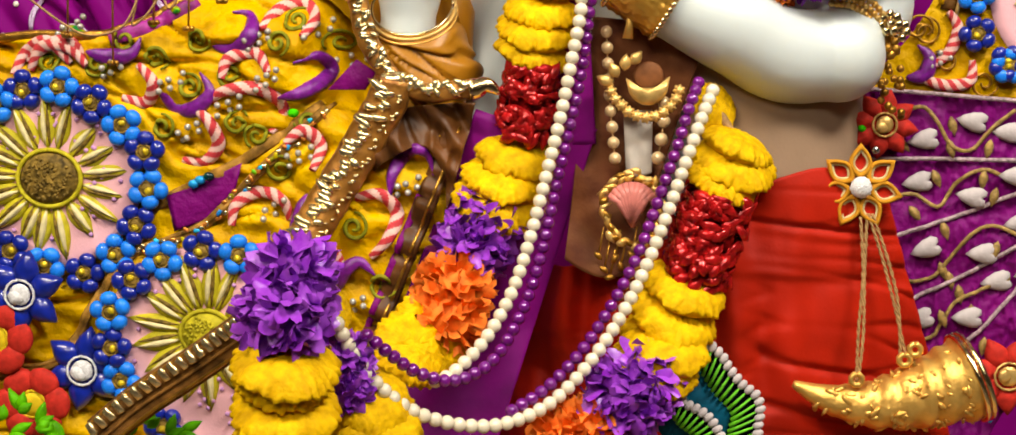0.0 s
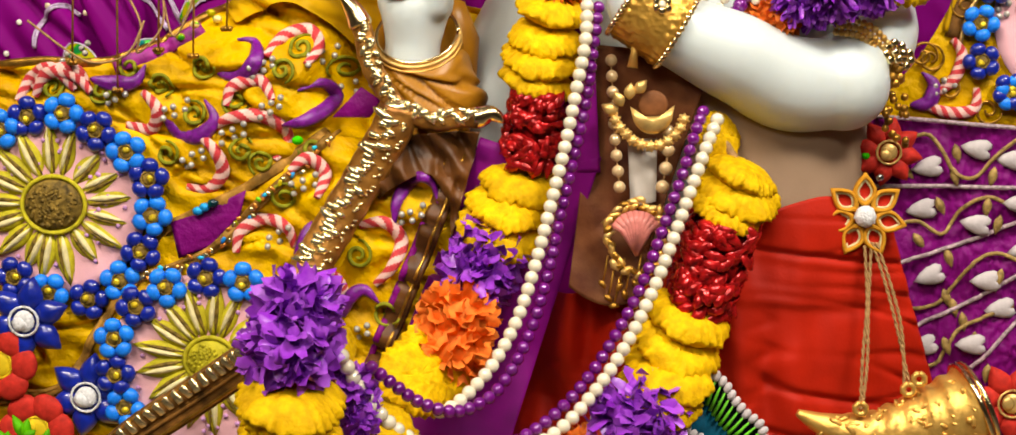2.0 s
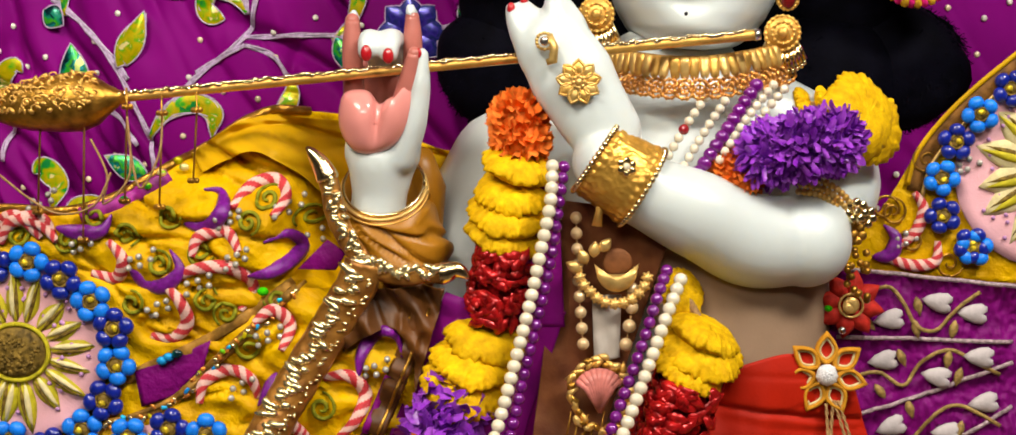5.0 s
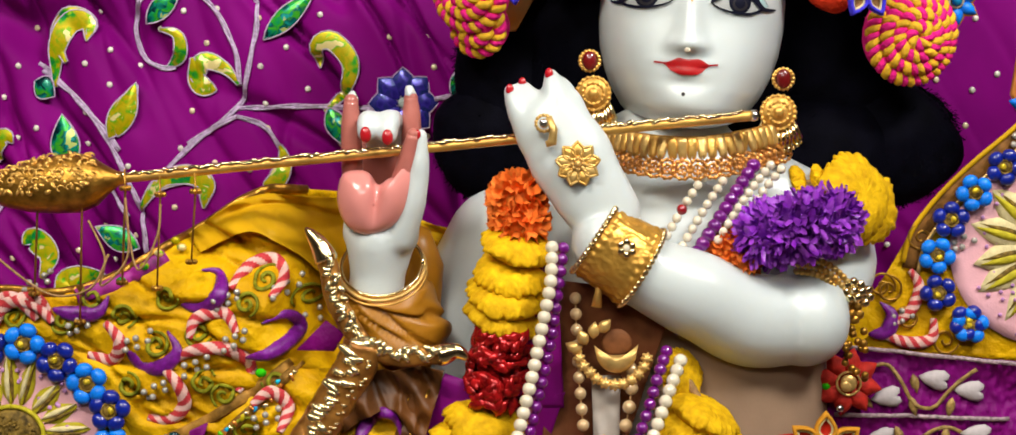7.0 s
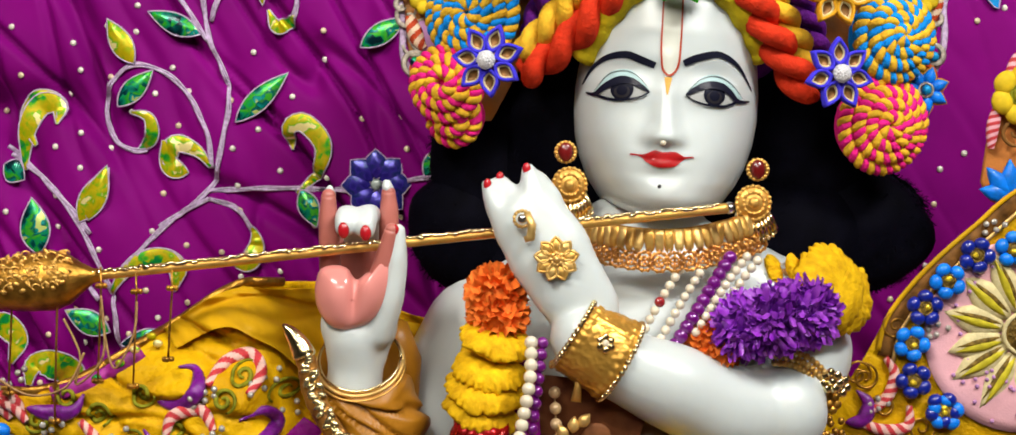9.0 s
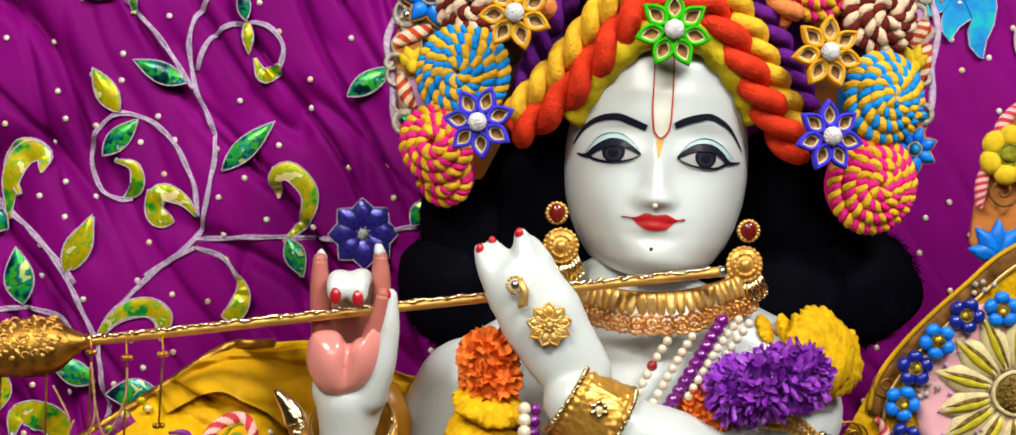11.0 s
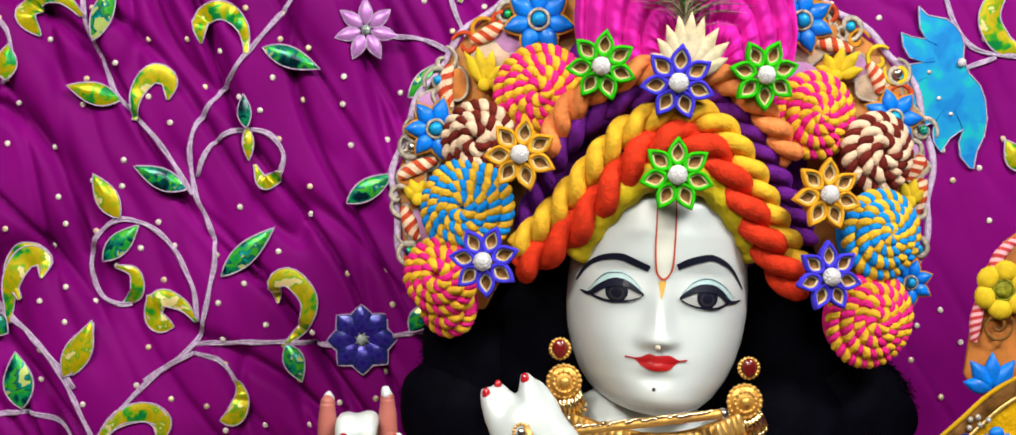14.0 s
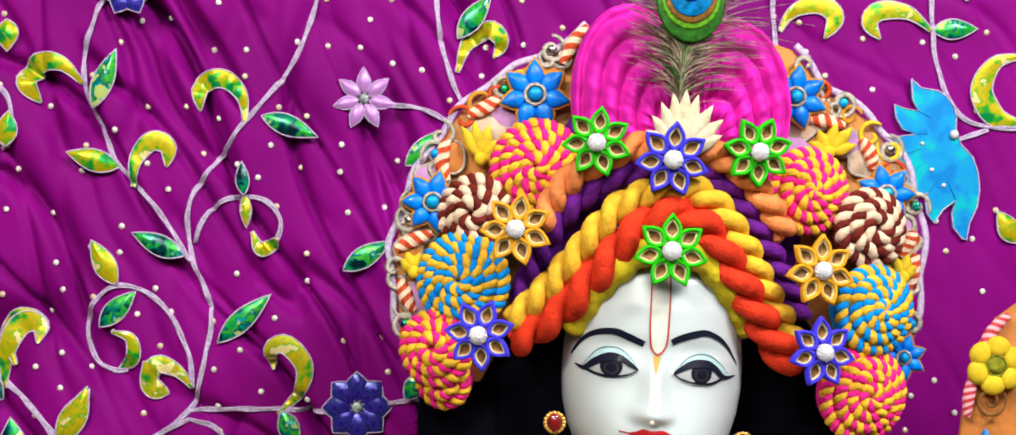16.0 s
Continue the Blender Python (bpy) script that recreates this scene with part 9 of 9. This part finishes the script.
plate(bm, [(-0.0024, -0.0044), (0.0016, -0.0048), (0.0026, -0.003), (0.0022, 0.0042), (0.0012, 0.0050), (-0.0022, 0.0040)], 0.0020, None, 0, 0.0005, 0.85)
PLT = link_mesh("gold_plate", bm, PLATEGOLD)
rng = random.Random(77)
for i, (p, t, s, nn) in enumerate(axes_along(P)):
    if i % 2 == 0:
        part("gold_plate", PLT, None, staff, mw=Matrix.Translation(p + Vector((-0.002, -0.0035, 0.002))) @ Matrix.Rotation(-0.62 + rng.uniform(-0.15, 0.15), 4, "Y") @ Matrix.Rotation(rng.uniform(-0.3, 0.3), 4, "X"))
for off, r, mt in ((0.0066, 0.0011, GOLDDARK), (-0.0060, 0.0013, BROWNTRIM), (-0.0125, 0.0012, GOLDDARK)):
    bm = bmesh.new()
    tube(bm, [p + Vector((-0.55 * off, -0.003, 0.8 * off)) for p in P], r, 6)
    part("edging", bm, mt, staff)

# ---- hip flower, cords and horn ----
hipflower = thing("hip_flower", (0.0732, -0.0350, 1.4033), "amber felt flower with a white sequin centre on the dhoti", "flower")
kanzashi(hipflower, (0.0730, -0.0360, 1.4034), 0.0275, GOLDFELT, 2, (0, 0), 7, REDSILK, "blossom")
cords = thing("hanging_cord", (0.0739, -0.0400, 1.3822), "twisted tan cords hanging from the hip flower", "cord")
for pts in (((0.0731, -0.0400, 1.3843), (0.0735, -0.0460, 1.3499), (0.0692, -0.0540, 1.3141), (0.0668, -0.0600, 1.2823)), ((0.0771, -0.0400, 1.3842), (0.0741, -0.0470, 1.3459), (0.0718, -0.0550, 1.3101), (0.0674, -0.0610, 1.2833)), ((0.0779, -0.0400, 1.3863), (0.0860, -0.0440, 1.3577), (0.0924, -0.0480, 1.3292), (0.0987, -0.0520, 1.2966)), ((0.0804, -0.0400, 1.3862), (0.0892, -0.0440, 1.3576), (0.0948, -0.0480, 1.3291), (0.0953, -0.0530, 1.2928))):
    bm = bmesh.new()
    P = even(spline(pts, 8), count=50)
    for k in (0, 1):
        tube(bm, [p + Vector((0.0006 * math.cos(i * 1.1 + k * 3.14), 0.0006 * math.sin(i * 1.1 + k * 3.14), 0)) for i, p in enumerate(P)], 0.0007, 5)
    part("cord", bm, CORD, cords)
horn = thing("horn", (0.0860, -0.0600, 1.2779), "engraved golden buffalo horn hanging on cords", "horn")
HP = [(0.0270, -0.0640, 1.2829), (0.0405, -0.0640, 1.2761), (0.0576, -0.0620, 1.2704), (0.0779, -0.0600, 1.2680), (0.0983, -0.0580, 1.2710), (0.1187, -0.0560, 1.2765), (0.1359, -0.0540, 1.2824)]
P = even(spline(HP, 8), count=60)
rr = [0.0022 + 0.0245 * (i / 59) ** 0.85 for i in range(60)]
bm = bmesh.new()
fr = axes_along(P)
rings = []
for i, (p, t, s, nn) in enumerate(fr):
    rings.append([bm.verts.new(p + (s * math.cos(a) + nn * math.sin(a)) * rr[i] * (1 + 0.05 * math.sin(i * 0.9 + 2 * math.cos(a)) * (i > 12) + 0.06 * noise.noise(Vector((math.cos(a) * 3, math.sin(a) * 3, i * 0.3))))) for a in [2 * math.pi * k / 30 for k in range(30)]])
for a, b in zip(rings, rings[1:]):
    for k in range(30):
        bm.faces.new((a[k], a[(k + 1) % 30], b[(k + 1) % 30], b[k]))
bm.faces.new(rings[0][::-1])
bm.faces.new(rings[-1])
part("body", bm, GOLD, horn)
bm = bmesh.new()
p, t, s, nn = fr[-1]
for q in (0.0, 0.004):
    tube(bm, [p + t * q + (s * math.cos(2 * math.pi * k / 36) + nn * math.sin(2 * math.pi * k / 36)) * rr[-1] * 1.05 for k in range(37)], 0.0018, 8)
part("rim", bm, GOLDBRIGHT, horn)
bm = bmesh.new()
rng = random.Random(12)
for k in range(85):
    i = int(8 + 50 * rng.random() ** 0.7)
    a = rng.uniform(0.1, 3.0)
    p, t, s, nn = fr[i]
    blob(bm, p + (s * math.cos(a) + nn * math.sin(a)) * rr[i] * 0.975, (rng.uniform(0.0020, 0.0055), 0.0013, rng.uniform(0.001, 0.002)), 6, 4, 0, Matrix.Rotation(rng.uniform(-1.6, 1.6), 3, "Y"))
part("engraving", bm, GOLD, horn, kind="stuff")
for q in ((0.0652, -0.0700, 1.2862), (0.0952, -0.0660, 1.2972), (0.1016, -0.0660, 1.3036)):
    bm = bmesh.new()
    tube(bm, [Vector(q) + Vector((0.0035 * math.sin(2 * math.pi * k / 16), 0, 0.0035 * math.cos(2 * math.pi * k / 16))) for k in range(17)], [0.0017 + 0.0004 * (k % 2) for k in range(17)], 7)
    part("lug", bm, GOLD, horn)

# ---- peacock-pattern fan at the hem ----
fan = thing("peacock_motif", (-0.0277, -0.0750, 1.2829), "teal and green peacock motif with white-tipped quills", "ornament")


def quill_row(tips, roots, y, n):
    """A dark ground with green quills from the roots to white tips along a scalloped edge."""
    A, B = even(spline([(x, 0, z) for x, z in tips], 6), count=n), even(spline([(x, 0, z) for x, z in roots], 6), count=n)
    bm = bmesh.new()
    plate(bm, [(p.x, p.z) for p in A] + [(p.x, p.z) for p in B[::-1]], 0.0015, Matrix.Translation((0, y, 0)), 0, 0, 0.98)
    part("backing", bm, HAIR, fan)
    for a, b in zip(A, B):
        up = Vector((0, y - 0.0040, 0))
        d = (a - b).normalized()
        bm = bmesh.new()
        tube(bm, [b + up, b.lerp(a, 0.35) + up + Vector((0, -0.001, 0)), b.lerp(a, 0.9) + up], [0.0014, 0.0010, 0.0006], 6)
        q = part("quill", bm, QUILLGREEN, fan)
        bm = bmesh.new()
        blob(bm, a - d * 0.001 + up, (0.0026, 0.0024, 0.0037), 9, 6, 0, Vector((0, 0, 1)).rotation_difference(d).to_matrix())
        part("tip", bm, BUDWHITE, q)


ROOTS = [(-0.0348, 1.2973), (-0.0305, 1.2923), (-0.0266, 1.2856), (-0.0223, 1.2786), (-0.0168, 1.2732), (-0.0129, 1.2665), (-0.0146, 1.2583), (-0.0171, 1.2500), (-0.0180, 1.2380)]
quill_row([(-0.0322, 1.3070), (-0.0242, 1.3112), (-0.0165, 1.3035), (-0.0132, 1.2973), (-0.0050, 1.2866), (0.0032, 1.2799), (0.0060, 1.2710), (0.0046, 1.2601), (0.0037, 1.2500), (0.0020, 1.2400)], ROOTS, -0.0740, 19)
quill_row([(-0.0469, 1.2787), (-0.0425, 1.2780), (-0.0386, 1.2753), (-0.0330, 1.2723), (-0.0283, 1.2690), (-0.0248, 1.2652), (-0.0217, 1.2607), (-0.0190, 1.2545), (-0.0170, 1.2460)],
          [(-0.0495, 1.2680), (-0.0480, 1.2647), (-0.0460, 1.2618), (-0.0437, 1.2597), (-0.0413, 1.2580), (-0.0389, 1.2564), (-0.0366, 1.2539), (-0.0334, 1.2505), (-0.0310, 1.2440)], -0.0790, 11)
quill_row([(-0.0955, 1.2986), (-0.0985, 1.2920), (-0.1025, 1.2850), (-0.1130, 1.2800), (-0.1160, 1.2730)], [(-0.0850, 1.2920), (-0.0880, 1.2860), (-0.0920, 1.2790), (-0.0990, 1.2730), (-0.1010, 1.2680)], -0.0960, 8)
bm = bmesh.new()
plate(bm, [(-0.0560, 1.2900)] + ROOTS[:1] + [(-0.0300, 1.2940)] + ROOTS[1:] + [(-0.0480, 1.2400), (-0.0600, 1.2600)], 0.0022, Matrix.Translation((0, -0.0735, 0)), 0, 0.001, 0.97)
part("body", bm, TEAL, fan, "teal felt body")
